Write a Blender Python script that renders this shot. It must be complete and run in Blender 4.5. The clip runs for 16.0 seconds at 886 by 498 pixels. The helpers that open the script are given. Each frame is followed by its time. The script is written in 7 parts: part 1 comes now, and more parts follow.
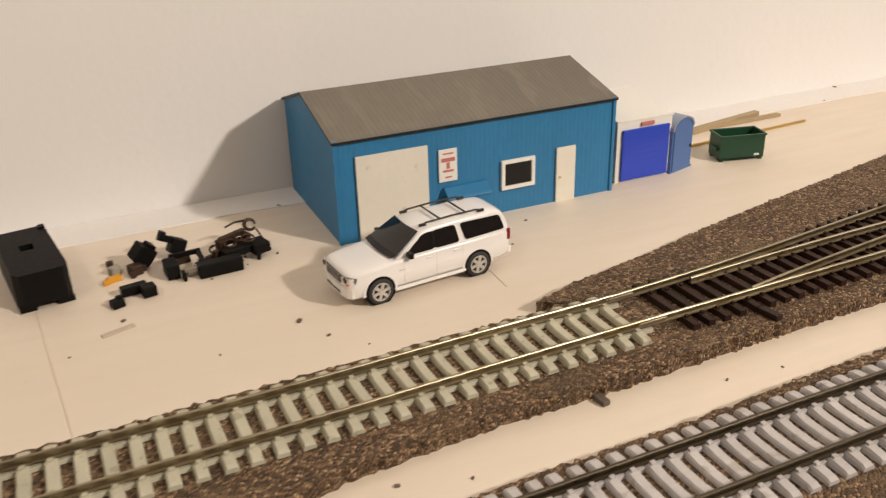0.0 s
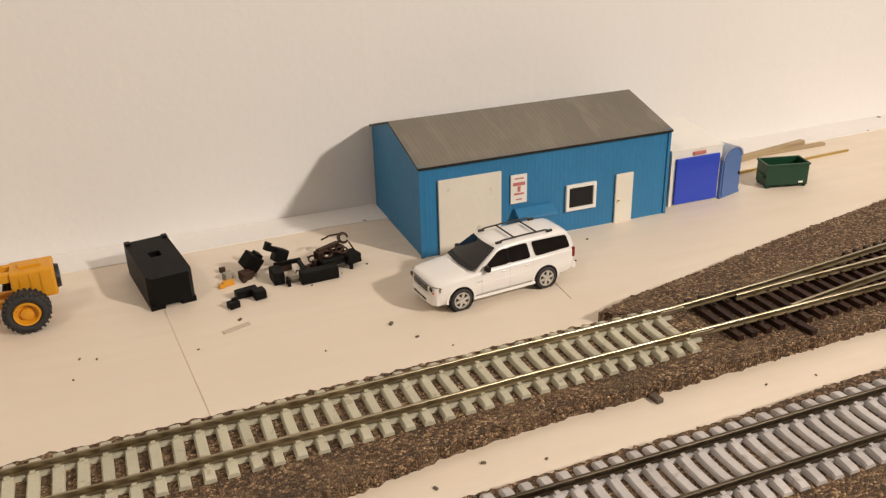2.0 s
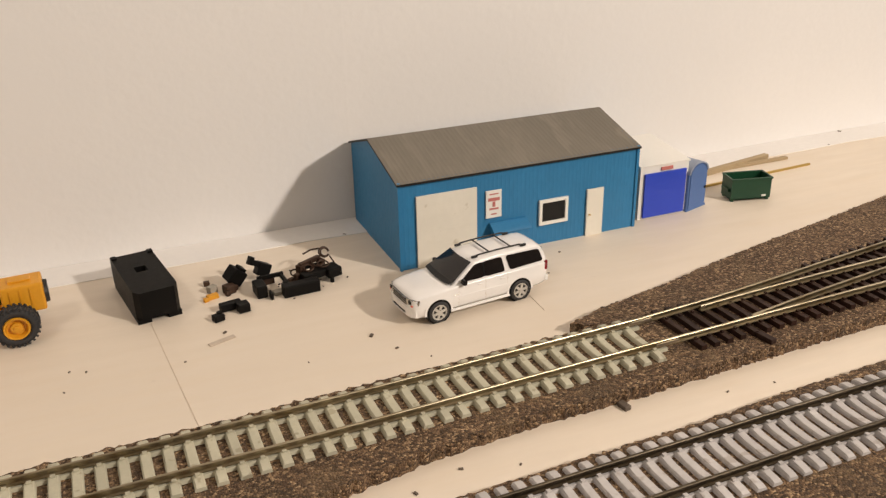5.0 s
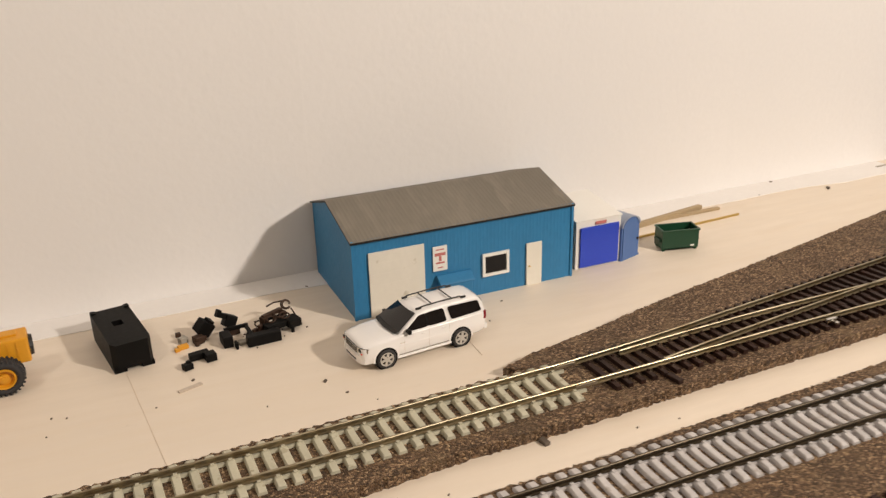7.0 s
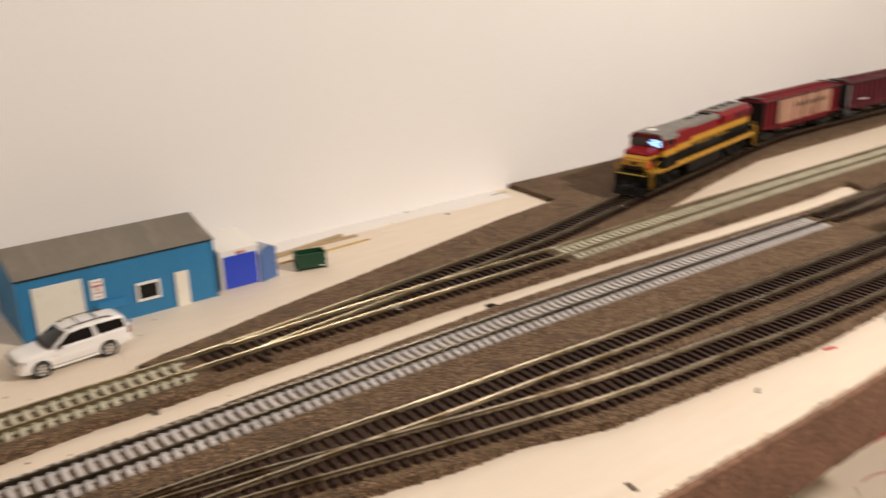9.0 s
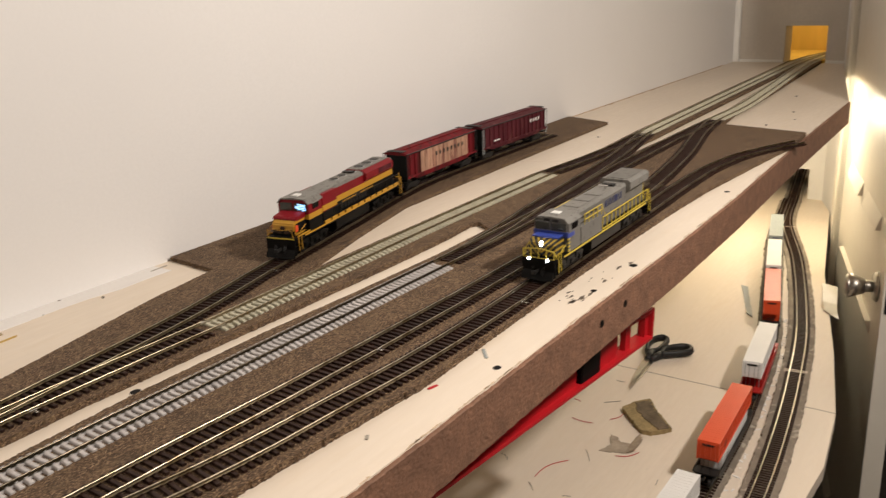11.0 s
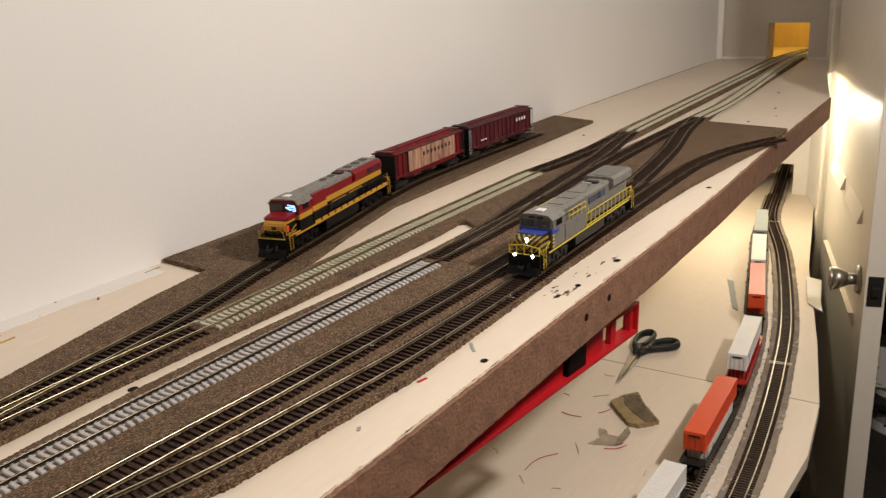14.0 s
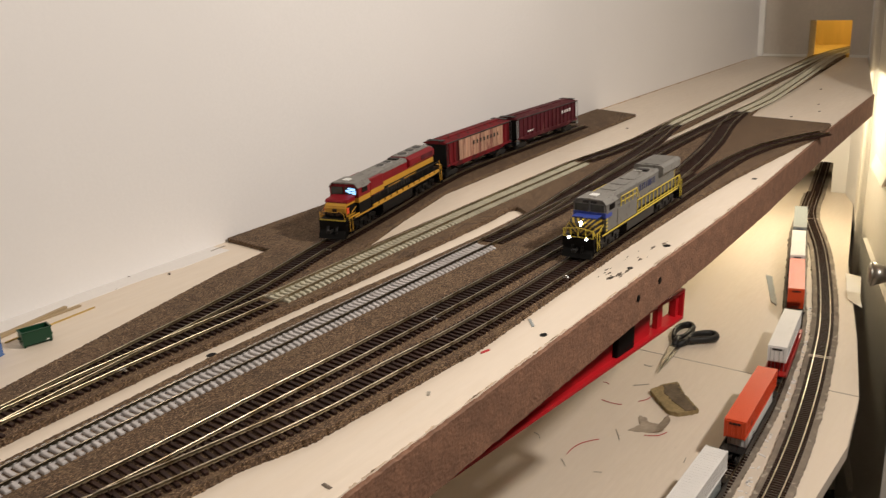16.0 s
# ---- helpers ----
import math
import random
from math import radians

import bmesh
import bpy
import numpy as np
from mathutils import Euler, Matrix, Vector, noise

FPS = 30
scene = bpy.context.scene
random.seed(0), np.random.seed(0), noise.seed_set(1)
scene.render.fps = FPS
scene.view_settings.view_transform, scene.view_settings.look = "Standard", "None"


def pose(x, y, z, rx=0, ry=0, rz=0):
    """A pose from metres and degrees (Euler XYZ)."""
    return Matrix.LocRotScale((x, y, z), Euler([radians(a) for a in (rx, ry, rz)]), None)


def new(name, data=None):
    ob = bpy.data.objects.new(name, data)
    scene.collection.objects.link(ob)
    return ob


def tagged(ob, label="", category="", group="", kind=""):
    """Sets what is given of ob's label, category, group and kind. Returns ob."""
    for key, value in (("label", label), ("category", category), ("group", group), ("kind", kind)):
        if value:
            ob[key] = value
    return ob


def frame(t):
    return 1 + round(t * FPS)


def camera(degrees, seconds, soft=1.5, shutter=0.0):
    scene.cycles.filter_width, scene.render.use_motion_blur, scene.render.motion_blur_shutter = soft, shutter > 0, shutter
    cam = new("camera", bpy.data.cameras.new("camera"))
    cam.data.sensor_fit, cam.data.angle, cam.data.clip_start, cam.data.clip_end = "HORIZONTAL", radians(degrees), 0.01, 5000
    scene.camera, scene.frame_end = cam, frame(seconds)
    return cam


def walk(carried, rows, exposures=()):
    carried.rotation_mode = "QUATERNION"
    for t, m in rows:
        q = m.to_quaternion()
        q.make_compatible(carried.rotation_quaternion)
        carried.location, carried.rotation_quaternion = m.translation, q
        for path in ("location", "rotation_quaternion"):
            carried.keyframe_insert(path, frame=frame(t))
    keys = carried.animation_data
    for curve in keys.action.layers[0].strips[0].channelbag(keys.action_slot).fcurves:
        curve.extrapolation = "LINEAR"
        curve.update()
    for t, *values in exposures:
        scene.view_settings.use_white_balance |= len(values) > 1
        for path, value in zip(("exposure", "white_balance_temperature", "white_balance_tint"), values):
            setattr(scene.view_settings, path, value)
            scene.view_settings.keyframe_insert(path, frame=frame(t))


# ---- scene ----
cam = camera(53.8, 16.0, soft=1.3, shutter=0.6)
# seconds, eye in metres, yaw, pitch and roll in degrees
PATH = [
    (0.0, -0.0895, -0.3723, 0.1438, -23.73, -25.10, -1.69),
    (0.5, -0.1024, -0.3869, 0.1484, -22.64, -24.68, -1.45),
    (1.0, -0.1092, -0.3966, 0.1551, -21.76, -24.06, -1.72),
    (1.5, -0.1118, -0.4013, 0.1607, -21.03, -23.87, -1.95),
    (2.0, -0.1156, -0.4028, 0.1646, -20.58, -24.47, -1.69),
    (2.5, -0.1153, -0.4085, 0.1689, -20.25, -24.49, -1.92),
    (3.0, -0.1166, -0.4108, 0.1710, -20.46, -24.37, -1.76),
    (3.5, -0.1163, -0.4112, 0.1710, -20.54, -24.44, -1.73),
    (4.0, -0.1189, -0.4118, 0.1721, -20.78, -24.43, -1.57),
    (6.5, -0.1206, -0.4261, 0.1816, -24.16, -22.73, -1.20),
    (7.0, -0.1158, -0.4528, 0.1973, -23.22, -21.83, -1.56),
    (7.5, -0.1039, -0.5020, 0.2057, -20.67, -20.70, -1.40),
    (8.0, -0.0780, -0.5674, 0.2143, -20.21, -19.31, -1.48),
    (8.5, -0.0768, -0.6053, 0.2223, -25.99, -18.46, -2.22),
    (9.0, -0.0922, -0.6181, 0.2257, -37.24, -18.92, -1.36),
    (9.5, -0.0866, -0.6428, 0.2274, -43.86, -18.84, -2.81),
    (10.0, -0.0821, -0.6685, 0.2447, -49.08, -18.87, -2.72),
    (12.5, -0.0654, -0.7149, 0.2777, -58.27, -16.61, -2.64),
    (13.0, -0.0772, -0.7154, 0.2765, -57.06, -17.27, -2.95),
    (13.5, -0.0803, -0.7181, 0.2767, -56.82, -17.56, -3.06),
    (14.0, -0.0880, -0.7135, 0.2747, -56.20, -17.67, -3.01),
    (14.5, -0.1059, -0.7090, 0.2739, -54.82, -17.91, -3.12),
    (15.0, -0.1264, -0.7070, 0.2714, -53.25, -18.24, -3.12),
    (15.5, -0.1360, -0.7085, 0.2707, -53.16, -18.22, -3.00),
    (16.0, -0.1315, -0.7101, 0.2709, -54.25, -17.72, -2.72),
]
EXPOSURES = [(0.0, 0.05, 6380, 9.5), (8.0, 0.05, 6360, 10), (9.0, -0.06, 6340, 10.5), (9.5, 0.05, 6280, 9.5), (10.2, -0.08, 6250, 9.5), (12.5, -0.32, 6180, 9), (16.0, -0.35, 6180, 9)]
walk(cam, [(t, pose(x, y, z, 90 + pitch, 0, yaw) @ pose(0, 0, 0, 0, 0, roll)) for t, x, y, z, yaw, pitch, roll in PATH], EXPOSURES)

# ---- light ----
world = bpy.data.worlds.new("room")
scene.world = world
world.use_nodes = True
world.node_tree.nodes["Background"].inputs[0].default_value = (1.0, 0.86, 0.7, 1)
world.node_tree.nodes["Background"].inputs[1].default_value = 0.08


def lamp(name, place, size, watts, colour):
    data = bpy.data.lights.new(name, "POINT")
    data.shadow_soft_size, data.energy, data.color = size, watts, colour
    ob = new(name, data)
    ob.location = place
    return ob


lamp("hanging_lamp", (0.715, -1.018, 0.7055), 0.038, 55, (1.0, 0.88, 0.765))
lamp("clip_lamp", (-0.52, -0.44, 0.72), 0.045, 4.6, (1.0, 0.88, 0.765))
lamp("under_shelf_lamp", (2.06, -0.235, -0.065), 0.02, 3.8, (1.0, 0.87, 0.62))
lamp("bench_lamp", (2.95, -0.75, 0.55), 0.06, 17, (1.0, 0.82, 0.56))
lamp("tunnel_lamp", (2.62, -0.10, 0.30), 0.03, 2.2, (1.0, 0.74, 0.32))


# ---- materials ----
def mat(name, colour, rough=0.6, metal=0.0, vary=0.12, fine=900.0, coarse=25.0, bump=0.0, bump_scale=None, spot=None, spot_at=0.62, spot_scale=None, island=0.0, random_ob=0.0, emit=0.0, coat=0.0, stretch=None, gloss=0.5):
    """A painted, printed or bare surface: base colour with coarse and fine variation, optional specks, relief and per-piece shift."""
    m = bpy.data.materials.new(name)
    m.use_nodes = True
    nt = m.node_tree
    b = nt.nodes["Principled BSDF"]
    b.inputs["Roughness"].default_value, b.inputs["Metallic"].default_value = rough, metal
    b.inputs["Coat Weight"].default_value = coat
    b.inputs["Specular IOR Level"].default_value = gloss
    geo = nt.nodes.new("ShaderNodeNewGeometry")
    vec = geo.outputs["Position"]
    if stretch:
        sc = nt.nodes.new("ShaderNodeVectorMath")
        sc.operation = "MULTIPLY"
        sc.inputs[1].default_value = stretch
        nt.links.new(vec, sc.inputs[0])
        vec = sc.outputs[0]

    def noisy(scale, detail=4.0):
        n = nt.nodes.new("ShaderNodeTexNoise")
        n.inputs["Scale"].default_value, n.inputs["Detail"].default_value = scale, detail
        nt.links.new(vec, n.inputs["Vector"])
        return n.outputs["Fac"]

    def mix(fac, a, c, kind="MIX"):
        n = nt.nodes.new("ShaderNodeMix")
        n.data_type, n.blend_type = "RGBA", kind
        socks = [s for s in n.inputs if s.enabled]
        for val, sock in zip((fac, a, c), socks):
            if isinstance(val, (int, float)):
                sock.default_value = val
            elif isinstance(val, tuple):
                sock.default_value = (*val[:3], 1)
            else:
                nt.links.new(val, sock)
        return [s for s in n.outputs if s.enabled][0]

    def ramp(fac, lo, hi):
        n = nt.nodes.new("ShaderNodeMapRange")
        n.inputs["From Min"].default_value, n.inputs["From Max"].default_value = lo, hi
        nt.links.new(fac, n.inputs["Value"])
        return n.outputs["Result"]

    dark = tuple(max(0.0, c * (1 - vary)) for c in colour)
    light = tuple(min(1.0, c * (1 + vary)) for c in colour)
    col = mix(ramp(noisy(coarse), 0.3, 0.7), dark, light)
    f = noisy(fine, 6.0)
    col = mix(ramp(f, 0.35, 0.65), col, mix(0.5, col, dark), "MIX")
    if spot is not None:
        col = mix(ramp(noisy(spot_scale or fine, 2.0), spot_at, spot_at + 0.06), col, spot)
    if island or random_ob:
        if island:
            rnd = geo.outputs["Random Per Island"]
        else:
            rnd = nt.nodes.new("ShaderNodeObjectInfo").outputs["Random"]
        hsv = nt.nodes.new("ShaderNodeHueSaturation")
        nt.links.new(col, hsv.inputs["Color"])
        mr = nt.nodes.new("ShaderNodeMapRange")
        k = island or random_ob
        mr.inputs["To Min"].default_value, mr.inputs["To Max"].default_value = 1 - k, 1 + k
        nt.links.new(rnd, mr.inputs["Value"])
        nt.links.new(mr.outputs["Result"], hsv.inputs["Value"])
        col = hsv.outputs["Color"]
    nt.links.new(col, b.inputs["Base Color"])
    rr = nt.nodes.new("ShaderNodeMapRange")
    rr.inputs["To Min"].default_value, rr.inputs["To Max"].default_value = max(0.03, rough - 0.08), min(1.0, rough + 0.08)
    nt.links.new(f, rr.inputs["Value"])
    nt.links.new(rr.outputs["Result"], b.inputs["Roughness"])
    if bump:
        bp = nt.nodes.new("ShaderNodeBump")
        bp.inputs["Strength"].default_value, bp.inputs["Distance"].default_value = 1.0, bump
        nt.links.new(noisy(bump_scale or fine, 5.0), bp.inputs["Height"])
        nt.links.new(bp.outputs["Normal"], b.inputs["Normal"])
    if emit:
        b.inputs["Emission Color"].default_value = (*colour, 1)
        b.inputs["Emission Strength"].default_value = emit
    return m


def wired(nt, kind, **values):
    """A node with its inputs linked or set by name."""
    n = nt.nodes.new(kind)
    for key, val in values.items():
        sock = n.inputs[key.replace("_", " ")]
        if isinstance(val, bpy.types.NodeSocket):
            nt.links.new(val, sock)
        else:
            sock.default_value = val
    return n


def blend(nt, fac, a, b):
    mx = nt.nodes.new("ShaderNodeMix")
    mx.data_type = "RGBA"
    for val, sock in zip((fac, a, b), [k for k in mx.inputs if k.enabled]):
        if isinstance(val, bpy.types.NodeSocket):
            nt.links.new(val, sock)
        else:
            sock.default_value = val
    return [k for k in mx.outputs if k.enabled][0]


def board_mat():
    """Cream paint brushed along the boards: long faint streaks, yellowed patches and grey smudges."""
    m = mat("cream_paint", (0.745, 0.655, 0.545), 0.5, vary=0.06, fine=160, coarse=9, bump=0.0003, bump_scale=90, stretch=(0.25, 1, 1))
    nt = m.node_tree
    b = nt.nodes["Principled BSDF"]
    old = b.inputs["Base Color"].links[0].from_socket
    geo = nt.nodes.new("ShaderNodeNewGeometry").outputs["Position"]

    def stretched(sx, sy):
        v = nt.nodes.new("ShaderNodeVectorMath")
        v.operation = "MULTIPLY"
        v.inputs[1].default_value = (sx, sy, 1)
        nt.links.new(geo, v.inputs[0])
        return v.outputs[0]

    def patches(vec, scale, lo, hi, top):
        n = wired(nt, "ShaderNodeTexNoise", Vector=vec, Scale=scale, Detail=6.0, Roughness=0.65)
        return wired(nt, "ShaderNodeMapRange", Value=n.outputs["Fac"], From_Min=lo, From_Max=hi, To_Max=top).outputs["Result"]

    col = blend(nt, patches(stretched(0.06, 1), 130, 0.45, 0.7, 0.45), old, (0.70, 0.60, 0.475, 1))
    col = blend(nt, patches(stretched(0.35, 1), 28, 0.56, 0.72, 0.45), col, (0.70, 0.585, 0.45, 1))
    col = blend(nt, patches(stretched(0.6, 1), 95, 0.66, 0.76, 0.35), col, (0.50, 0.42, 0.34, 1))
    nt.links.new(col, b.inputs["Base Color"])
    return m


M = {}
M["wall"] = mat("wall_paint", (0.785, 0.765, 0.745), 0.7, vary=0.025, fine=350, coarse=3, bump=0.00015, bump_scale=200)
M["board"] = board_mat()
M["white_strip"] = mat("wall_overpaint", (0.80, 0.775, 0.75), 0.65, vary=0.04, fine=300, coarse=12, bump=0.0003, bump_scale=90)
def cork_mat():
    """Ground cork: dark and light grains one to two millimetres across, in relief, with dusty and darker patches."""
    m = mat("cork", (0.138, 0.087, 0.050), 0.95, vary=0.3, fine=500, coarse=30)
    nt = m.node_tree
    b = nt.nodes["Principled BSDF"]
    geo = nt.nodes.new("ShaderNodeNewGeometry").outputs["Position"]
    vor = wired(nt, "ShaderNodeTexVoronoi", Vector=geo, Scale=1250.0)
    sep = nt.nodes.new("ShaderNodeSeparateColor")
    nt.links.new(vor.outputs["Color"], sep.inputs[0])
    ramp = nt.nodes.new("ShaderNodeValToRGB")
    el = ramp.color_ramp.elements
    el[0].position, el[0].color = 0.0, (0.020, 0.012, 0.007, 1)
    el[1].position, el[1].color = 1.0, (0.60, 0.42, 0.24, 1)
    for pos, col in ((0.28, (0.061, 0.034, 0.0183, 1)), (0.58, (0.148, 0.087, 0.047, 1)), (0.84, (0.305, 0.192, 0.104, 1))):
        e = el.new(pos)
        e.color = col
    nt.links.new(sep.outputs[0], ramp.inputs[0])
    col = blend(nt, 0.72, b.inputs["Base Color"].links[0].from_socket, ramp.outputs[0])
    dust = wired(nt, "ShaderNodeTexNoise", Vector=geo, Scale=70.0, Detail=5.0, Roughness=0.6)
    fac = wired(nt, "ShaderNodeMapRange", Value=dust.outputs["Fac"], From_Min=0.52, From_Max=0.70, To_Max=0.55).outputs["Result"]
    col = blend(nt, fac, col, (0.200, 0.133, 0.071, 1))
    soot = wired(nt, "ShaderNodeTexNoise", Vector=geo, Scale=38.0, Detail=5.0, Roughness=0.6)
    fac = wired(nt, "ShaderNodeMapRange", Value=soot.outputs["Fac"], From_Min=0.54, From_Max=0.72, To_Max=0.55).outputs["Result"]
    col = blend(nt, fac, col, (0.055, 0.036, 0.022, 1))
    nt.links.new(col, b.inputs["Base Color"])
    bp = nt.nodes.new("ShaderNodeBump")
    bp.inputs["Strength"].default_value, bp.inputs["Distance"].default_value = 1.0, 0.0008
    inv = nt.nodes.new("ShaderNodeMath")
    inv.operation = "MULTIPLY_ADD"
    inv.inputs[1].default_value = -1.0
    nt.links.new(vor.outputs["Distance"], inv.inputs[0])
    nt.links.new(sep.outputs[1], inv.inputs[2])
    nt.links.new(inv.outputs[0], bp.inputs["Height"])
    nt.links.new(bp.outputs["Normal"], b.inputs["Normal"])
    return m


M["cork"] = cork_mat()
M["cork_low"] = mat("grey_cork", (0.25, 0.21, 0.165), 0.9, vary=0.3, fine=300, coarse=30, bump=0.0008, bump_scale=300, spot=(0.42, 0.37, 0.30), spot_at=0.62, spot_scale=70)
M["hardboard"] = mat("hardboard", (0.212, 0.108, 0.064), 0.75, vary=0.26, fine=420, coarse=75, bump=0.0011, bump_scale=330, spot=(0.15, 0.074, 0.044), spot_at=0.61, spot_scale=230)
M["rail"] = mat("nickel_rail", (0.37, 0.315, 0.215), 0.36, 1.0, vary=0.22, fine=300, coarse=45, spot=(0.28, 0.225, 0.14), spot_at=0.56, spot_scale=70)
M["rail_steel"] = mat("steel_rail", (0.45, 0.385, 0.28), 0.32, 1.0, vary=0.22, fine=300, coarse=45, spot=(0.27, 0.21, 0.13), spot_at=0.56, spot_scale=70)
# dark colour for the unseen walls and ceiling, chosen to weaken bounced fill light
M["room"] = mat("bounce_cut_paint", (0.30, 0.26, 0.21), 0.8, vary=0.1, fine=40, coarse=4)
M["rail_dark"] = mat("blackened_rail", (0.105, 0.085, 0.060), 0.34, 1.0, vary=0.25, fine=300, coarse=60)
M["tie_tan"] = mat("tan_concrete_tie", (0.49, 0.465, 0.355), 0.7, vary=0.1, fine=900, coarse=60, random_ob=0.07, spot=(0.36, 0.33, 0.24), spot_at=0.62, spot_scale=260)
M["tie_grey"] = mat("grey_concrete_tie", (0.50, 0.475, 0.465), 0.7, vary=0.1, fine=900, coarse=60, random_ob=0.07, spot=(0.40, 0.365, 0.34), spot_at=0.62, spot_scale=260)
M["tie_brown"] = mat("brown_plastic_tie", (0.027, 0.0115, 0.0075), 0.55, vary=0.25, fine=900, coarse=60, random_ob=0.2, gloss=0.25)
M["blue"] = mat("blue_siding", (0.024, 0.178, 0.372), 0.5, vary=0.13, fine=600, coarse=22, stretch=(1, 1, 0.4))
M["blue_deep"] = mat("royal_blue_panel", (0.018, 0.055, 0.50), 0.4, vary=0.04)
M["blue_pale"] = mat("pale_blue_plastic", (0.078, 0.155, 0.37), 0.5, vary=0.1)
M["blue_loco"] = mat("blue_loco_paint", (0.035, 0.06, 0.30), 0.35, vary=0.08)
M["roof"] = mat("weathered_roof", (0.180, 0.160, 0.129), 0.8, vary=0.13, fine=250, coarse=30, stretch=(1.5, 0.4, 0.4), spot=(0.200, 0.178, 0.144), spot_at=0.58, spot_scale=70)
M["white"] = mat("white_plastic", (0.80, 0.78, 0.73), 0.45, vary=0.03)
M["car_paint"] = mat("white_car_paint", (0.83, 0.81, 0.79), 0.22, vary=0.015, coat=0.5)
M["aged_white"] = mat("aged_white_card", (0.75, 0.71, 0.62), 0.6, vary=0.05, fine=300, coarse=60, spot=(0.55, 0.50, 0.40), spot_at=0.68, spot_scale=140)
M["black"] = mat("black_plastic", (0.0055, 0.005, 0.0046), 0.5, vary=0.25, fine=500, gloss=0.12)
M["dark"] = mat("dark_grey_plastic", (0.016, 0.015, 0.014), 0.5, vary=0.2, fine=500, gloss=0.35)
M["glass"] = mat("dark_window", (0.007, 0.006, 0.006), 0.08, vary=0.1, gloss=0.18)
M["chrome"] = mat("chrome", (0.60, 0.585, 0.55), 0.12, 1.0, vary=0.05)
M["steel"] = mat("brushed_steel", (0.44, 0.42, 0.385), 0.36, 1.0, vary=0.1, fine=200)
M["red"] = mat("loco_red", (0.20, 0.006, 0.012), 0.45, vary=0.15, gloss=0.22)
M["signal_red"] = mat("bright_red", (0.46, 0.010, 0.016), 0.4, vary=0.06)
M["yellow"] = mat("loco_yellow", (0.52, 0.27, 0.02), 0.45, vary=0.1)
M["lemon"] = mat("handrail_yellow", (0.56, 0.43, 0.045), 0.45, vary=0.08)
M["tractor"] = mat("tractor_yellow", (0.66, 0.30, 0.012), 0.45, vary=0.06)
M["grey"] = mat("loco_grey", (0.155, 0.148, 0.134), 0.5, vary=0.12, spot=(0.105, 0.098, 0.088), spot_at=0.60, spot_scale=150, gloss=0.3)
M["roof_grey"] = mat("loco_roof_grey", (0.20, 0.192, 0.175), 0.5, vary=0.14, spot=(0.13, 0.122, 0.11), spot_at=0.58, spot_scale=200, gloss=0.3)
M["hopper_red"] = mat("faded_hopper_red", (0.165, 0.012, 0.017), 0.7, vary=0.3, fine=300, coarse=90, stretch=(1, 1, 0.15), spot=(0.07, 0.012, 0.012), spot_at=0.56, spot_scale=130, gloss=0.15)
M["hopper_maroon"] = mat("maroon_hopper", (0.085, 0.016, 0.022), 0.65, vary=0.3, fine=300, coarse=90, stretch=(1, 1, 0.15), spot=(0.15, 0.05, 0.048), spot_at=0.60, spot_scale=150, gloss=0.15)
M["hopper_tan"] = mat("faded_tan_panel", (0.43, 0.255, 0.175), 0.75, vary=0.35, fine=260, coarse=120, stretch=(1, 1, 0.16), spot=(0.22, 0.105, 0.078), spot_at=0.53, spot_scale=110, gloss=0.15)
M["rust"] = mat("rusty_brass", (0.052, 0.026, 0.014), 0.6, 0.4, vary=0.3, fine=400)
M["green"] = mat("dumpster_green", (0.005, 0.050, 0.021), 0.45, vary=0.15, fine=500)
M["wood_strip"] = mat("basswood", (0.41, 0.31, 0.18), 0.7, vary=0.15, fine=300, coarse=60, stretch=(0.3, 3, 3))
M["brass"] = mat("brass", (0.62, 0.45, 0.16), 0.3, 1.0, vary=0.1)
M["tyre"] = mat("rubber", (0.028, 0.027, 0.028), 0.75, vary=0.2, fine=700)
M["orange"] = mat("orange_paint", (0.72, 0.085, 0.022), 0.45, vary=0.04)
M["container_white"] = mat("container_white", (0.80, 0.79, 0.77), 0.5, vary=0.04)
M["container_grey"] = mat("container_grey", (0.30, 0.33, 0.33), 0.5, vary=0.05)
M["door"] = mat("door_paint", (0.74, 0.69, 0.60), 0.42, vary=0.03, fine=30, coarse=4)
M["foam_skin"] = mat("brown_foam_skin", (0.145, 0.108, 0.066), 0.9, vary=0.35, fine=250, coarse=60, bump=0.0008, bump_scale=250)
M["scrap_card"] = mat("grey_brown_card", (0.40, 0.33, 0.25), 0.75, vary=0.25, fine=200, coarse=60)
M["foam"] = mat("brown_foam_scrap", (0.30, 0.225, 0.105), 0.9, vary=0.35, fine=250, coarse=60, bump=0.0008, bump_scale=250)
# blue plastic with the light reflected off the toilet roof mixed into its colour
M["roof_pale"] = mat("sheen_lightened_blue", (0.27, 0.31, 0.40), 0.55, vary=0.12, fine=300, coarse=60)
M["card"] = mat("grey_card", (0.33, 0.30, 0.25), 0.8, vary=0.15, fine=200, coarse=50)
M["grime"] = mat("dark_speck", (0.13, 0.10, 0.075), 0.8, vary=0.3)
M["seam"] = mat("board_seam", (0.66, 0.56, 0.45), 0.8, vary=0.2)
M["amber_wood"] = mat("amber_lit_wood", (0.66, 0.44, 0.10), 0.6, vary=0.2, fine=60, coarse=14, stretch=(1, 1, 0.15))
M["bench_wood"] = mat("bench_wood", (0.30, 0.17, 0.07), 0.6, vary=0.2, fine=80, coarse=10, stretch=(0.2, 2, 1))
M["brown_card"] = mat("cardboard", (0.25, 0.12, 0.05), 0.8, vary=0.12)
M["floor"] = mat("dark_floor", (0.035, 0.030, 0.024), 0.6, vary=0.3, fine=60, coarse=6, spot=(0.22, 0.20, 0.14), spot_at=0.64, spot_scale=9)
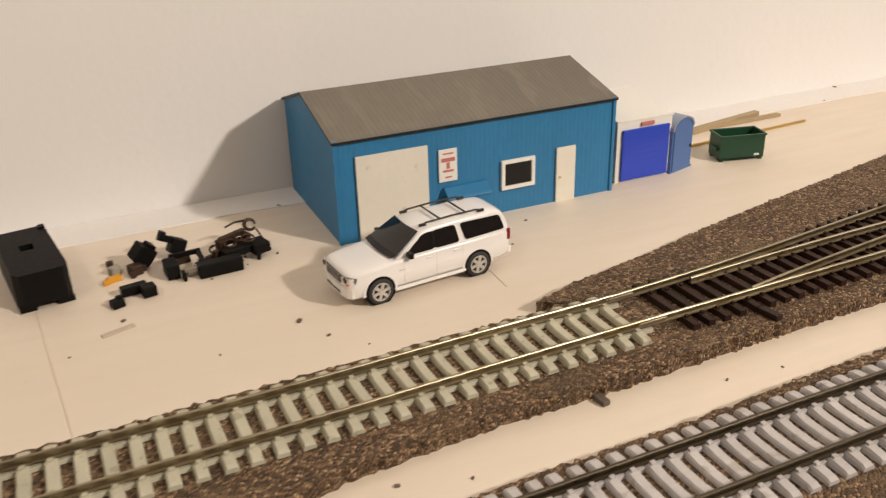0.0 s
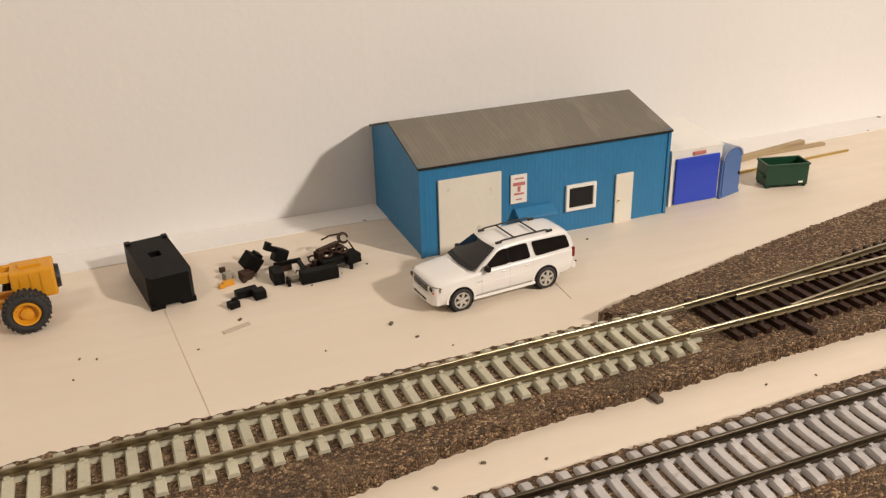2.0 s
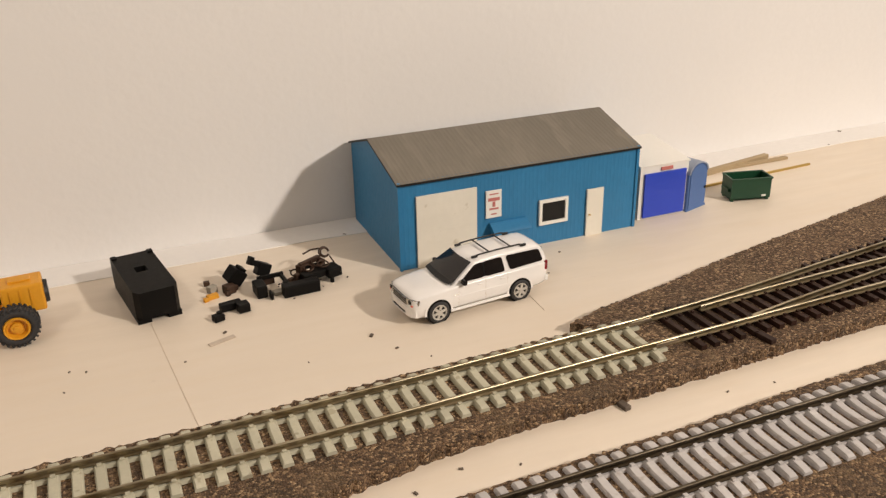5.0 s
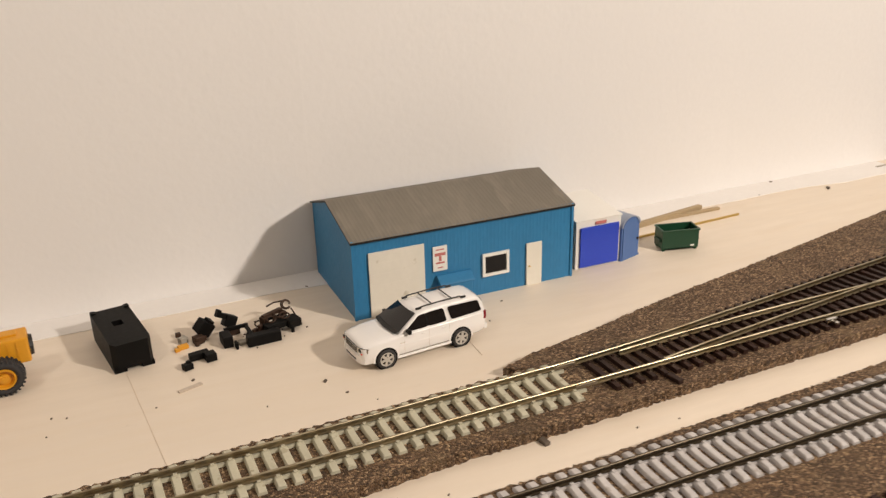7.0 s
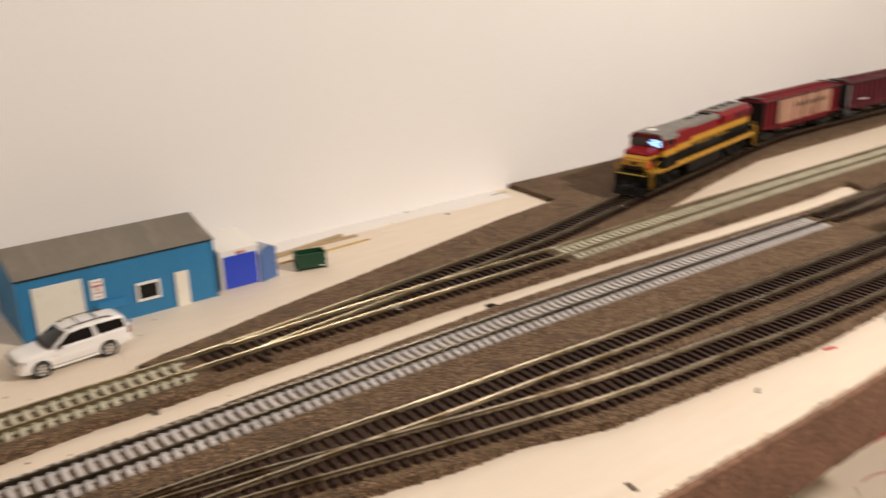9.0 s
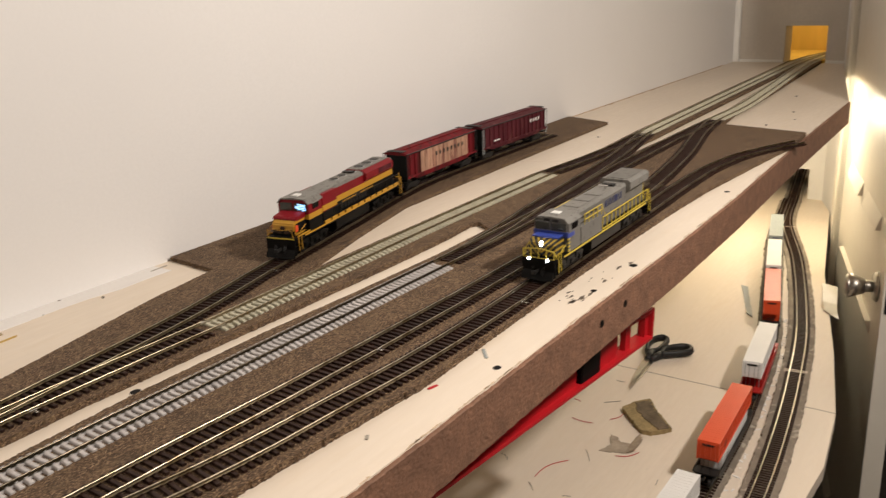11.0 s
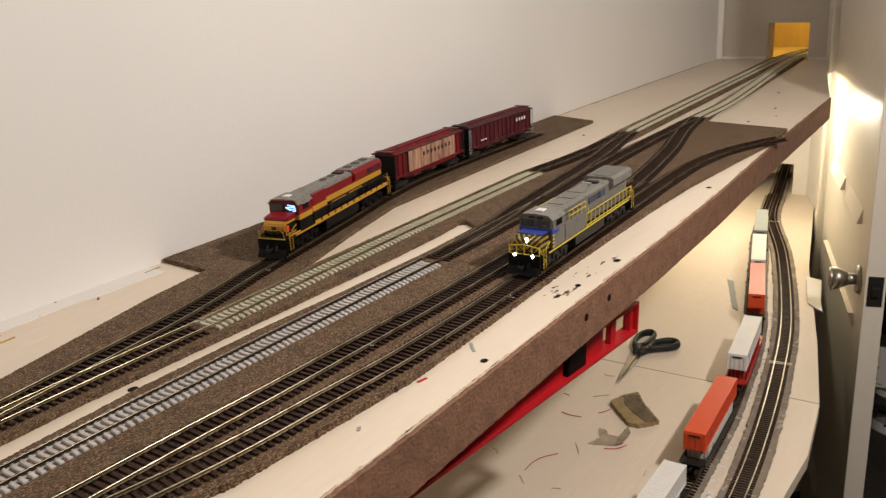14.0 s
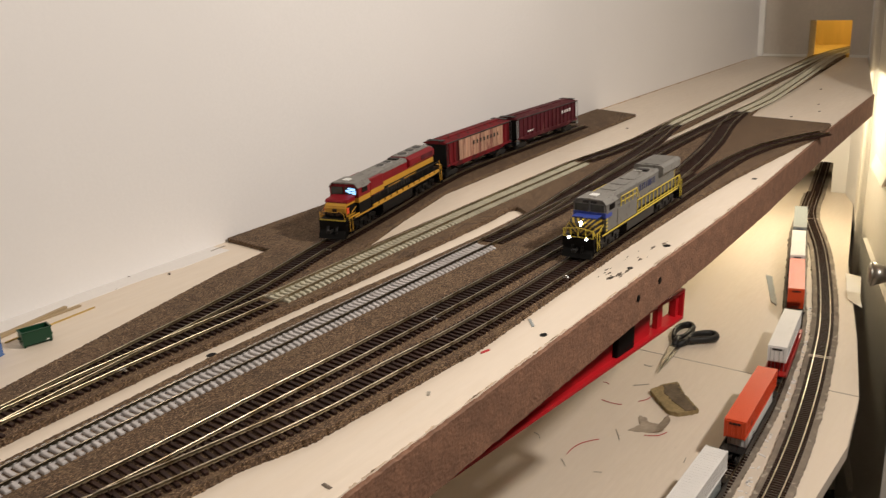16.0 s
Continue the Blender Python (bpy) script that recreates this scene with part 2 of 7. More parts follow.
M["lit"] = mat("headlamp", (1.0, 0.98, 0.94), 0.3, emit=14.0)
M["drywall"] = mat("bare_drywall", (0.60, 0.545, 0.47), 0.85, vary=0.08, fine=120, coarse=9, bump=0.0001)
M["faded_red"] = mat("faded_red_print", (0.52, 0.17, 0.15), 0.6, vary=0.15)
M["tan_edge"] = mat("bare_board_edge", (0.54, 0.40, 0.27), 0.8, vary=0.3, fine=200, coarse=40)
M["navy"] = mat("navy_doors", (0.022, 0.028, 0.085), 0.5, vary=0.15)
M["lit_blue"] = mat("lit_windscreen", (0.35, 0.62, 1.0), 0.3, emit=2.2)
M["cab_glass"] = mat("dusty_cab_glass", (0.055, 0.056, 0.046), 0.2, vary=0.3, coarse=200, gloss=0.4)
M["car_glass"] = mat("dark_car_glass", (0.010, 0.008, 0.008), 0.06, vary=0.1, gloss=0.5)
M["well_red"] = mat("red_wagon_paint", (0.42, 0.018, 0.015), 0.45, vary=0.1)
M["sliver"] = mat("pale_wood_sliver", (0.56, 0.47, 0.38), 0.8, vary=0.2)
M["alloy"] = mat("silver_wheel_paint", (0.56, 0.545, 0.51), 0.3, 0.75, vary=0.08)
M["rail_bright"] = mat("polished_rail", (0.62, 0.575, 0.50), 0.3, 1.0, vary=0.15, fine=300, coarse=60)
M["fan_grey"] = mat("pale_fan_grey", (0.34, 0.335, 0.32), 0.4, vary=0.12)
M["white_loco_top"] = mat("white_cab_cap", (0.75, 0.75, 0.72), 0.4, vary=0.05)


def striped():
    """Nose paint: slanting bands of black and yellow."""
    m = mat("striped_nose", (0.45, 0.30, 0.02), 0.45)
    nt = m.node_tree
    tc = nt.nodes.new("ShaderNodeTexCoord")
    sep = nt.nodes.new("ShaderNodeSeparateXYZ")
    nt.links.new(tc.outputs["Object"], sep.inputs[0])
    ab = nt.nodes.new("ShaderNodeMath")
    ab.operation = "ABSOLUTE"
    nt.links.new(sep.outputs["Y"], ab.inputs[0])
    add = nt.nodes.new("ShaderNodeMath")
    add.operation = "SUBTRACT"
    nt.links.new(sep.outputs["Z"], add.inputs[0])
    nt.links.new(ab.outputs[0], add.inputs[1])
    mod = nt.nodes.new("ShaderNodeMath")
    mod.operation = "PINGPONG"
    mod.inputs[1].default_value = 0.0026
    nt.links.new(add.outputs[0], mod.inputs[0])
    gt = nt.nodes.new("ShaderNodeMath")
    gt.operation = "GREATER_THAN"
    gt.inputs[1].default_value = 0.0015
    nt.links.new(mod.outputs[0], gt.inputs[0])
    mx = nt.nodes.new("ShaderNodeMix")
    mx.data_type = "RGBA"
    socks = [k for k in mx.inputs if k.enabled]
    nt.links.new(gt.outputs[0], socks[0])
    socks[1].default_value, socks[2].default_value = (0.015, 0.015, 0.017, 1), (0.34, 0.23, 0.02, 1)
    nt.links.new([k for k in mx.outputs if k.enabled][0], nt.nodes["Principled BSDF"].inputs["Base Color"])
    return m


M["striped"] = striped()


# ---- building blocks ----
def box(bm, cx, cy, cz, sx, sy, sz, bevel=0.0, turn=None):
    """A box by its centre and size, with its edges rounded by bevel."""
    if not bevel:
        vs = []
        for a, b, c in ((-1, -1, -1), (1, -1, -1), (1, 1, -1), (-1, 1, -1), (-1, -1, 1), (1, -1, 1), (1, 1, 1), (-1, 1, 1)):
            p = Vector((a * sx / 2, b * sy / 2, c * sz / 2))
            p = turn @ p if turn else p
            vs.append(bm.verts.new((p.x + cx, p.y + cy, p.z + cz)))
        for f in ((0, 3, 2, 1), (4, 5, 6, 7), (0, 1, 5, 4), (1, 2, 6, 5), (2, 3, 7, 6), (3, 0, 4, 7)):
            bm.faces.new([vs[k] for k in f])
        return bm
    tmp = bmesh.new()
    bmesh.ops.create_cube(tmp, size=1.0)
    bmesh.ops.scale(tmp, vec=(sx, sy, sz), verts=tmp.verts)
    if bevel:
        bmesh.ops.bevel(tmp, geom=list(tmp.edges), offset=bevel, segments=2, affect="EDGES", profile=0.6)
    if turn:
        bmesh.ops.transform(tmp, matrix=turn, verts=tmp.verts)
    bmesh.ops.translate(tmp, vec=(cx, cy, cz), verts=tmp.verts)
    join(bm, tmp)
    return bm


def join(bm, tmp):
    me = bpy.data.meshes.new("tmp")
    tmp.to_mesh(me)
    tmp.free()
    bm.from_mesh(me)
    bpy.data.meshes.remove(me)


def rod(bm, a, b, r, r2=None, seg=10):
    """A round rod from a to b."""
    a, b = Vector(a), Vector(b)
    q = (b - a).to_track_quat("Z", "Y")
    r2 = r if r2 is None else r2
    spokes = [q @ Vector((math.cos(2 * math.pi * k / seg), math.sin(2 * math.pi * k / seg), 0)) for k in range(seg)]
    lo, hi = [bm.verts.new(a + p * r) for p in spokes], [bm.verts.new(b + p * r2) for p in spokes]
    for k in range(seg):
        bm.faces.new((lo[k], lo[(k + 1) % seg], hi[(k + 1) % seg], hi[k]))
    bm.faces.new(lo[::-1])
    bm.faces.new(hi)
    return bm


def slab(bm, pts, z0, z1):
    """A flat plate: the outline pts (x, y) raised from z0 to z1."""
    n = len(pts)
    lo = [bm.verts.new((x, y, z0)) for x, y in pts]
    hi = [bm.verts.new((x, y, z1)) for x, y in pts]
    faces = [bm.faces.new(hi), bm.faces.new(lo[::-1])]
    faces += [bm.faces.new((lo[i], lo[(i + 1) % n], hi[(i + 1) % n], hi[i])) for i in range(n)]
    bmesh.ops.recalc_face_normals(bm, faces=faces)
    return bm


def prism(bm, pts, axis, a, b):
    """An outline of two coordinates carried along an axis from a to b. x: (y, z); y: (x, z)."""
    place = (lambda p, q: (q, p[0], p[1])) if axis == "x" else (lambda p, q: (p[0], q, p[1]))
    n = len(pts)
    lo, hi = [bm.verts.new(place(p, a)) for p in pts], [bm.verts.new(place(p, b)) for p in pts]
    faces = [bm.faces.new(hi), bm.faces.new(lo[::-1])]
    faces += [bm.faces.new((lo[i], lo[(i + 1) % n], hi[(i + 1) % n], hi[i])) for i in range(n)]
    bmesh.ops.recalc_face_normals(bm, faces=faces)
    return bm


def mesh_of(name, bm, material, smooth=False):
    me = bpy.data.meshes.new(name)
    bm.to_mesh(me)
    bm.free()
    me.materials.append(M[material])
    if smooth:
        for p in me.polygons:
            p.use_smooth = True
    return me


def part(name, bm, material, parent=None, label="", smooth=False):
    ob = new(name, mesh_of(name, bm, material, smooth))
    if parent:
        ob.parent = parent
    return tagged(ob, label) if label else ob


def thing(name, label, category, x=0, y=0, z=0, rz=0, group="", kind=""):
    ob = new(name)
    ob.empty_display_size = 0.01
    ob.matrix_basis = pose(x, y, z, 0, 0, rz)
    return tagged(ob, label, category, group, kind)


def setting(name, bm, material, label, category):
    return tagged(part(name, bm, material), label, category, kind="structure")


def smooth_line(pts, step):
    """Points every step metres along a Catmull-Rom curve through pts."""
    p = [Vector((*q, 0)) for q in pts]
    p = [2 * p[0] - p[1]] + p + [2 * p[-1] - p[-2]]
    dense = []
    for i in range(1, len(p) - 2):
        n = max(2, int((p[i + 1] - p[i]).length / 0.002))
        for k in range(n):
            t = k / n
            a, b, c, d = p[i - 1], p[i], p[i + 1], p[i + 2]
            dense.append(0.5 * (2 * b + (c - a) * t + (2 * a - 5 * b + 4 * c - d) * t * t + (3 * b - a - 3 * c + d) * t**3))
    dense.append(p[-2])
    out, left = [dense[0]], step
    for a, b in zip(dense, dense[1:]):
        run = (b - a).length
        while run >= left and run > 0:
            a = a + (b - a) * (left / run)
            out.append(a)
            run -= left
            left = step
        left -= run
    return out


def headings(line):
    return [((line[min(i + 1, len(line) - 1)] - line[max(i - 1, 0)]).normalized()) for i in range(len(line))]


RAIL = ((-0.0010, 0), (0.0010, 0), (0.0010, 0.0003), (0.00030, 0.0006), (0.00030, 0.0015), (0.00050, 0.0017), (0.00050, 0.0022), (0.00036, 0.0024), (-0.00036, 0.0024), (-0.00050, 0.0022), (-0.00050, 0.0017), (-0.00030, 0.0015), (-0.00030, 0.0006), (-0.0010, 0.0003))
WEB = ((-0.0014, 0), (0.0014, 0), (0.0012, 0.0013), (-0.0012, 0.0013))


def sweep(bm, line, off, z, profile=RAIL):
    """Carry a profile along a line, off metres to its left, at height z."""
    rings = []
    for p, d in zip(line, headings(line)):
        n = Vector((-d.y, d.x, 0))
        rings.append([bm.verts.new(p + n * (off + u) + Vector((0, 0, z + v))) for u, v in profile])
    k = len(profile)
    for a, b in zip(rings, rings[1:]):
        for i in range(k):
            bm.faces.new((a[i], a[(i + 1) % k], b[(i + 1) % k], b[i]))
    bm.faces.new(rings[0])
    bm.faces.new(rings[-1][::-1])
    bmesh.ops.recalc_face_normals(bm, faces=bm.faces)
    return bm


CORK, TIE, GAUGE = 0.005, 0.0021, 0.0088


def tie_mesh(kind, length):
    """One sleeper: a concrete one dips between the rails and slopes down at its ends, a wooden one is a plain beam; both have rail clips."""
    bm, h = bmesh.new(), length / 2
    if kind == "tie_brown":
        w0, w1 = 0.00135, 0.00120
        prof = [(-h, TIE * 0.97), (h, TIE * 0.97)]
    else:
        w0, w1 = 0.00180, 0.00125
        prof = [(-h, TIE * 0.62), (-h * 0.93, TIE * 0.86), (-h * 0.72, TIE * 1.02), (-h * 0.42, TIE), (-h * 0.20, TIE * 0.80), (h * 0.20, TIE * 0.80), (h * 0.42, TIE), (h * 0.72, TIE * 1.02), (h * 0.93, TIE * 0.86), (h, TIE * 0.62)]
    rings = [[bm.verts.new((sx, y, zz)) for sx, zz in ((-w0, 0), (w0, 0), (w0 * 0.94, z * 0.66), (w1, z), (-w1, z), (-w0 * 0.94, z * 0.66))] for y, z in prof]
    for a, b in zip(rings, rings[1:]):
        for i in range(6):
            bm.faces.new((a[i], a[(i + 1) % 6], b[(i + 1) % 6], b[i]))
    bm.faces.new(rings[0])
    bm.faces.new(rings[-1][::-1])
    clip = 0.0010 if kind == "tie_brown" else 0.0014
    for s in (-1, 1):
        for o in (-1, 1):
            box(bm, 0, s * GAUGE + o * 0.0016, TIE + 0.0003, clip, 0.0011, 0.0008)
    bmesh.ops.recalc_face_normals(bm, faces=bm.faces)
    return mesh_of("tie", bm, kind)


def track(name, label, pts, kind, spacing, rail="rail", length=0.030, z=CORK, stubs=(0, 0), rails=(-1, 1), seed=0):
    """A length of model railway track along pts: two rails and its sleepers."""
    ob = thing(name, label, "track", kind="structure")
    line = smooth_line(pts, 0.006)
    end = Vector((*pts[-1], 0))
    if (end - line[-1]).length > 0.0002:
        line.append(end)
    for s in rails:
        part("rail", sweep(bmesh.new(), line, s * GAUGE, z + TIE), rail, ob)
        if kind != "tie_brown":
            part("tie_web", sweep(bmesh.new(), line, s * GAUGE, z + 0.0001, WEB), kind, ob)
    me, rnd = tie_mesh(kind, length), random.Random(seed)
    fine = smooth_line(pts, spacing)
    for p, d in list(zip(fine, headings(fine)))[stubs[0] : len(fine) - stubs[1]]:
        t = new("tie", me)
        t.parent = ob
        t.matrix_basis = pose(p.x, p.y, z + rnd.uniform(-0.0001, 0.0001), 0, 0, math.degrees(math.atan2(d.y, d.x)) + rnd.uniform(-1, 1))
    return ob


def ragged(pts, step=0.0013, amount=0.00040, seed=1):
    """The outline pts with torn edges."""
    rnd, out = random.Random(seed), []
    for (x0, y0), (x1, y1) in zip(pts, pts[1:] + pts[:1]):
        run = math.hypot(x1 - x0, y1 - y0)
        n = max(1, int(run / step))
        for i in range(n):
            k = rnd.gauss(0, amount) if i else 0
            f = i / n
            out.append((x0 + (x1 - x0) * f - (y1 - y0) / run * k, y0 + (y1 - y0) * f + (x1 - x0) / run * k))
    return out


# ---- the large structure ----
FASCIA = [(-1.2, -0.400), (0.1, -0.4165), (0.30, -0.4185), (0.54, -0.4195), (0.75, -0.4220), (0.96, -0.4205), (1.31, -0.4105), (1.765, -0.4045)]
bm = bmesh.new()
slab(bm, [(-1.2, 0.02)] + [(x, y) for x, y in FASCIA] + [(2.42, -0.277), (2.42, 0.02)], -0.018, 0)
setting("shelf_board", bm, "board", "cream-painted plywood shelf board of the railway", "shelf board")
bm = bmesh.new()
rnd = random.Random(8)
rings = []
for i in range(742):
    x = -1.2 + 0.004 * i
    y = float(np.interp(x, [q[0] for q in FASCIA], [q[1] for q in FASCIA]))
    top, low = -0.0006 - abs(rnd.gauss(0, 0.0006)), -0.0422 + rnd.gauss(0, 0.0003)
    out = -0.0032
    rings.append([bm.verts.new((x, y + u, z)) for u, z in ((0, low), (out, low), (out, top - 0.0006), (out + 0.0008, top), (0, top))])
for a, b in zip(rings, rings[1:]):
    for k in range(5):
        bm.faces.new((a[k], a[(k + 1) % 5], b[(k + 1) % 5], b[k]))
bm.faces.new(rings[0])
bm.faces.new(rings[-1][::-1])
bmesh.ops.recalc_face_normals(bm, faces=bm.faces)
bare = bmesh.new()
for i in range(70):
    x = rnd.uniform(-0.1, 1.6)
    y = float(np.interp(x, [q[0] for q in FASCIA], [q[1] for q in FASCIA]))
    n = rnd.uniform(0.003, 0.011)
    out = [(x - n, y + 0.0001), (x + n, y + 0.0001)] + [(x + n * (0.85 - k / 3.5), y + 0.0005 + abs(rnd.gauss(0, 0.0006))) for k in range(7)]
    slab(bare, out, -0.0004, 0.00018)
tagged(part("worn_edge", bare, "tan_edge"), "bare tan patches where the paint has worn off the board edge", "worn paint", kind="stuff")
setting("fascia_board", bm, "hardboard", "brown hardboard fascia along the shelf edge", "fascia")


def wall_y(x):
    return float(np.interp(x, (-1.2, 0.0, 0.3, 0.5, 1.4, 2.5), (0.004, 0.003, 0.011, 0.012, 0.017, 0.004)))


bm = bmesh.new()
front = [(-1.2 + 0.1 * i, wall_y(-1.2 + 0.1 * i)) for i in range(39)]
slab(bm, front + [(2.6, 0.15), (-1.2, 0.15)], -1.21, 1.25)
setting("wall_north", bm, "wall", "white-painted plaster wall behind the railway", "wall")
bm = bmesh.new()
E0, E1 = 2.425, 2.50
for x0, x1, y0, y1, z0, z1 in ((E0, E1, -0.1255, 0.02, -0.018, 0.096), (E0, E1, -0.32, -0.231, -0.018, 0.096), (E0, E1, -0.32, 0.02, 0.096, 1.25), (E0, 2.60, -0.32, 0.02, -0.06, -0.0185)):
    box(bm, (x0 + x1) / 2, (y0 + y1) / 2, (z0 + z1) / 2, x1 - x0, y1 - y0, z1 - z0)
setting("wall_east", bm, "drywall", "bare tan end wall with a small tunnel opening for the tracks", "wall")
bm = bmesh.new()
for y0, y1, z0, z1 in ((-0.32, -0.194, -1.21, -0.06), (-0.194, -0.075, -0.312, -0.06), (-0.075, 0.02, -0.40, -0.06), (-0.194, 0.02, -1.21, -0.42)):
    box(bm, 2.57, (y0 + y1) / 2, (z0 + z1) / 2, 0.06, y1 - y0, z1 - z0)
setting("wall_east_lower", bm, "wall", "white lower end wall with a small hole for the track", "wall")
bm = bmesh.new()
slab(bm, [(-1.2, 0.0), (3.0, 0.0), (3.0, -0.20), (2.56, -0.226), (2.42, -0.278), (1.9, -0.368), (1.48, -0.466), (1.24, -0.5145), (1.08, -0.5295), (0.9, -0.52), (-1.2, -0.52)], -0.42, -0.40)
setting("lower_shelf_board", bm, "board", "cream-painted lower shelf under the railway", "shelf board")
bm = bmesh.new()
box(bm, 1.15, -1.7, -1.24, 4.9, 4.0, 0.06)
setting("floor", bm, "floor", "dark basement floor", "floor")
# unseen ceiling, added and kept dark so little light bounces back
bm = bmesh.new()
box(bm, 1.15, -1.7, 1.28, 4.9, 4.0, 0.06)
setting("ceiling", bm, "room", "unseen ceiling, coloured dark to cut bounced light", "ceiling")

# unseen walls added round the room, dark to hold down the fill light
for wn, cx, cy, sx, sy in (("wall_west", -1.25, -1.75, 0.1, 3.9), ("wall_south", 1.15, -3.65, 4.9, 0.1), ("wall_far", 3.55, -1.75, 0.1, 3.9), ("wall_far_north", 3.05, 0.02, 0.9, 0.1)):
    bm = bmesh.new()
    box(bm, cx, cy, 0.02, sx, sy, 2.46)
    setting(wn, bm, "room", "unseen wall closing the room, coloured dark to cut bounced light", "wall")

# cork sheets and strips
def cork(name, pts, z1, seed, label="brown speckled cork sheet glued to the shelf board"):
    bm = bmesh.new()
    slab(bm, ragged(pts, seed=seed), 0.0, z1)
    return setting(name, bm, "cork", label, "cork roadbed")


cork("cork_strip", [(-0.6, -0.1665), (-0.6, -0.214), (-0.08, -0.2115), (-0.04, -0.2045), (0.0, -0.2015), (0.035, -0.2015), (0.08, -0.1998), (0.13, -0.1985), (0.17, -0.1978), (0.225, -0.1965), (0.28, -0.1985), (0.35, -0.2005), (0.41, -0.2030), (0.49, -0.2042), (0.59, -0.2065), (0.66, -0.2060), (0.708, -0.2030), (0.716, -0.2095), (1.0, -0.2095), (1.13, -0.2035), (1.26, -0.2055), (1.4, -0.203), (2.43, -0.188), (2.43, -0.139), (1.3, -0.158), (1.1, -0.1675), (0.95, -0.150), (0.5, -0.150), (0.30, -0.156), (0.06, -0.158), (-0.1, -0.1618)], 0.0050, 3)
cork("cork_sheet", [(0.064, -0.168), (0.050, -0.1575), (0.0405, -0.1520), (0.058, -0.1460), (0.075, -0.1428), (0.1, -0.1375), (0.13, -0.1295), (0.164, -0.1220), (0.206, -0.1135), (0.255, -0.1025), (0.314, -0.0895), (0.385, -0.0735), (0.4634, -0.0618), (0.47, 0.0095), (1.40, 0.014), (1.366, -0.0786), (1.03, -0.083), (0.7455, -0.0885), (0.62, -0.116), (0.5125, -0.145), (0.44, -0.166), (0.2, -0.17)], 0.0047, 4)
cork("cork_sheet", [(-0.6, -0.2300), (-0.042, -0.2285), (0.012, -0.2278), (0.042, -0.2272), (0.09, -0.2250), (0.16, -0.2230), (0.25, -0.2190), (0.37, -0.2205), (0.48, -0.2275), (0.60, -0.2325), (0.700, -0.2315), (0.716, -0.2085), (1.04, -0.2085), (1.122, -0.2105), (1.126, -0.2215), (1.19, -0.2230), (1.21, -0.2235), (1.31, -0.2285), (1.45, -0.236), (2.43, -0.186), (2.43, -0.222), (1.754, -0.2525), (1.52, -0.2565), (1.4126, -0.2676), (1.38, -0.4085), (1.375, -0.4100), (1.26, -0.4135), (1.207, -0.4066), (1.117, -0.398), (0.96, -0.384), (0.85, -0.380), (0.63, -0.378), (0.506, -0.3795), (0.365, -0.382), (0.30, -0.376), (0.20, -0.366), (0.157, -0.3516), (0.116, -0.3467), (0.069, -0.336), (-0.1, -0.317), (-0.6, -0.312)], 0.0052, 5)

# ---- tracks ----
track("model_track", "track with tan concrete sleepers and brass-coloured rails", [(-0.5, -0.1845), (-0.1, -0.1797), (0.0, -0.1772), (0.062, -0.1758)], "tie_tan", 0.00662, length=0.031)
track("model_track", "track with grey concrete sleepers and dark rails", [(-0.5, -0.2490), (-0.02, -0.2465), (0.08, -0.2458), (0.2, -0.2462), (0.3, -0.2480), (0.42, -0.2510), (0.572, -0.2550)], "tie_grey", 0.00574, "rail_dark", length=0.032)
points = track("turnout", "turnout with dark brown sleepers and brass-coloured rails", [(0.062, -0.1758), (0.2, -0.1738), (0.36, -0.1757)], "tie_brown", 0.0062, stubs=(2, 2), length=0.031, rails=(-1,))
part("point_rail", sweep(bmesh.new(), smooth_line([(0.0905, -0.1772), (0.13, -0.1752), (0.2, -0.1738), (0.36, -0.1757)], 0.006), GAUGE, CORK + TIE), "rail", points)
for x, y, slope in ((0.0625, -0.1758, 0.022), (0.3600, -0.1757, -0.006)):
    for side in (-1, 1):
        part("rail_joiner", box(bmesh.new(), x, y + side * GAUGE, CORK + TIE + 0.0008, 0.0105, 0.0017, 0.0015, 0.0003, Matrix.Rotation(slope, 4, "Z")), "rail_bright", points, "bright metal rail joiner")
part("throw_tie", box(bmesh.new(), 0.1005, -0.1945, CORK + 0.0010, 0.0030, 0.0075, 0.0020, 0.0004, Matrix.Rotation(0.15, 4, "Z")), "tie_brown", points)
SIDING = [(0.062, -0.1758), (0.1, -0.1732), (0.13, -0.1702), (0.165, -0.1660), (0.205, -0.1615), (0.25, -0.1560), (0.31, -0.1490), (0.37, -0.1400), (0.43, -0.1270), (0.485, -0.1145), (0.63, -0.0855), (0.77, -0.056), (0.90, -0.043), (1.21, -0.043)]
siding = track("siding_track", "siding track with dark brown sleepers and brass-coloured rails", SIDING, "tie_brown", 0.0062, stubs=(16, 0), rails=(1,))
part("rail", sweep(bmesh.new(), smooth_line([(0.1020, -0.1742)] + SIDING[2:], 0.006), -GAUGE, CORK + TIE), "rail", siding)
track("model_track", "track with tan concrete sleepers and brass-coloured rails", [(0.36, -0.1757), (0.45, -0.1735), (0.55, -0.1715), (0.70, -0.1695), (0.955, -0.171)], "tie_tan", 0.00662, length=0.032)
track("turnout", "turnout with dark brown sleepers", [(0.955, -0.171), (1.05, -0.180), (1.16, -0.184), (1.27, -0.180)], "tie_brown", 0.0062, stubs=(2, 2), rail="rail_steel")
track("model_track", "track with tan concrete sleepers", [(1.27, -0.180), (1.46, -0.1764), (1.84, -0.17), (2.30, -0.164), (2.42, -0.166), (2.52, -0.176), (2.66, -0.205)], "tie_tan", 0.00662, length=0.032)
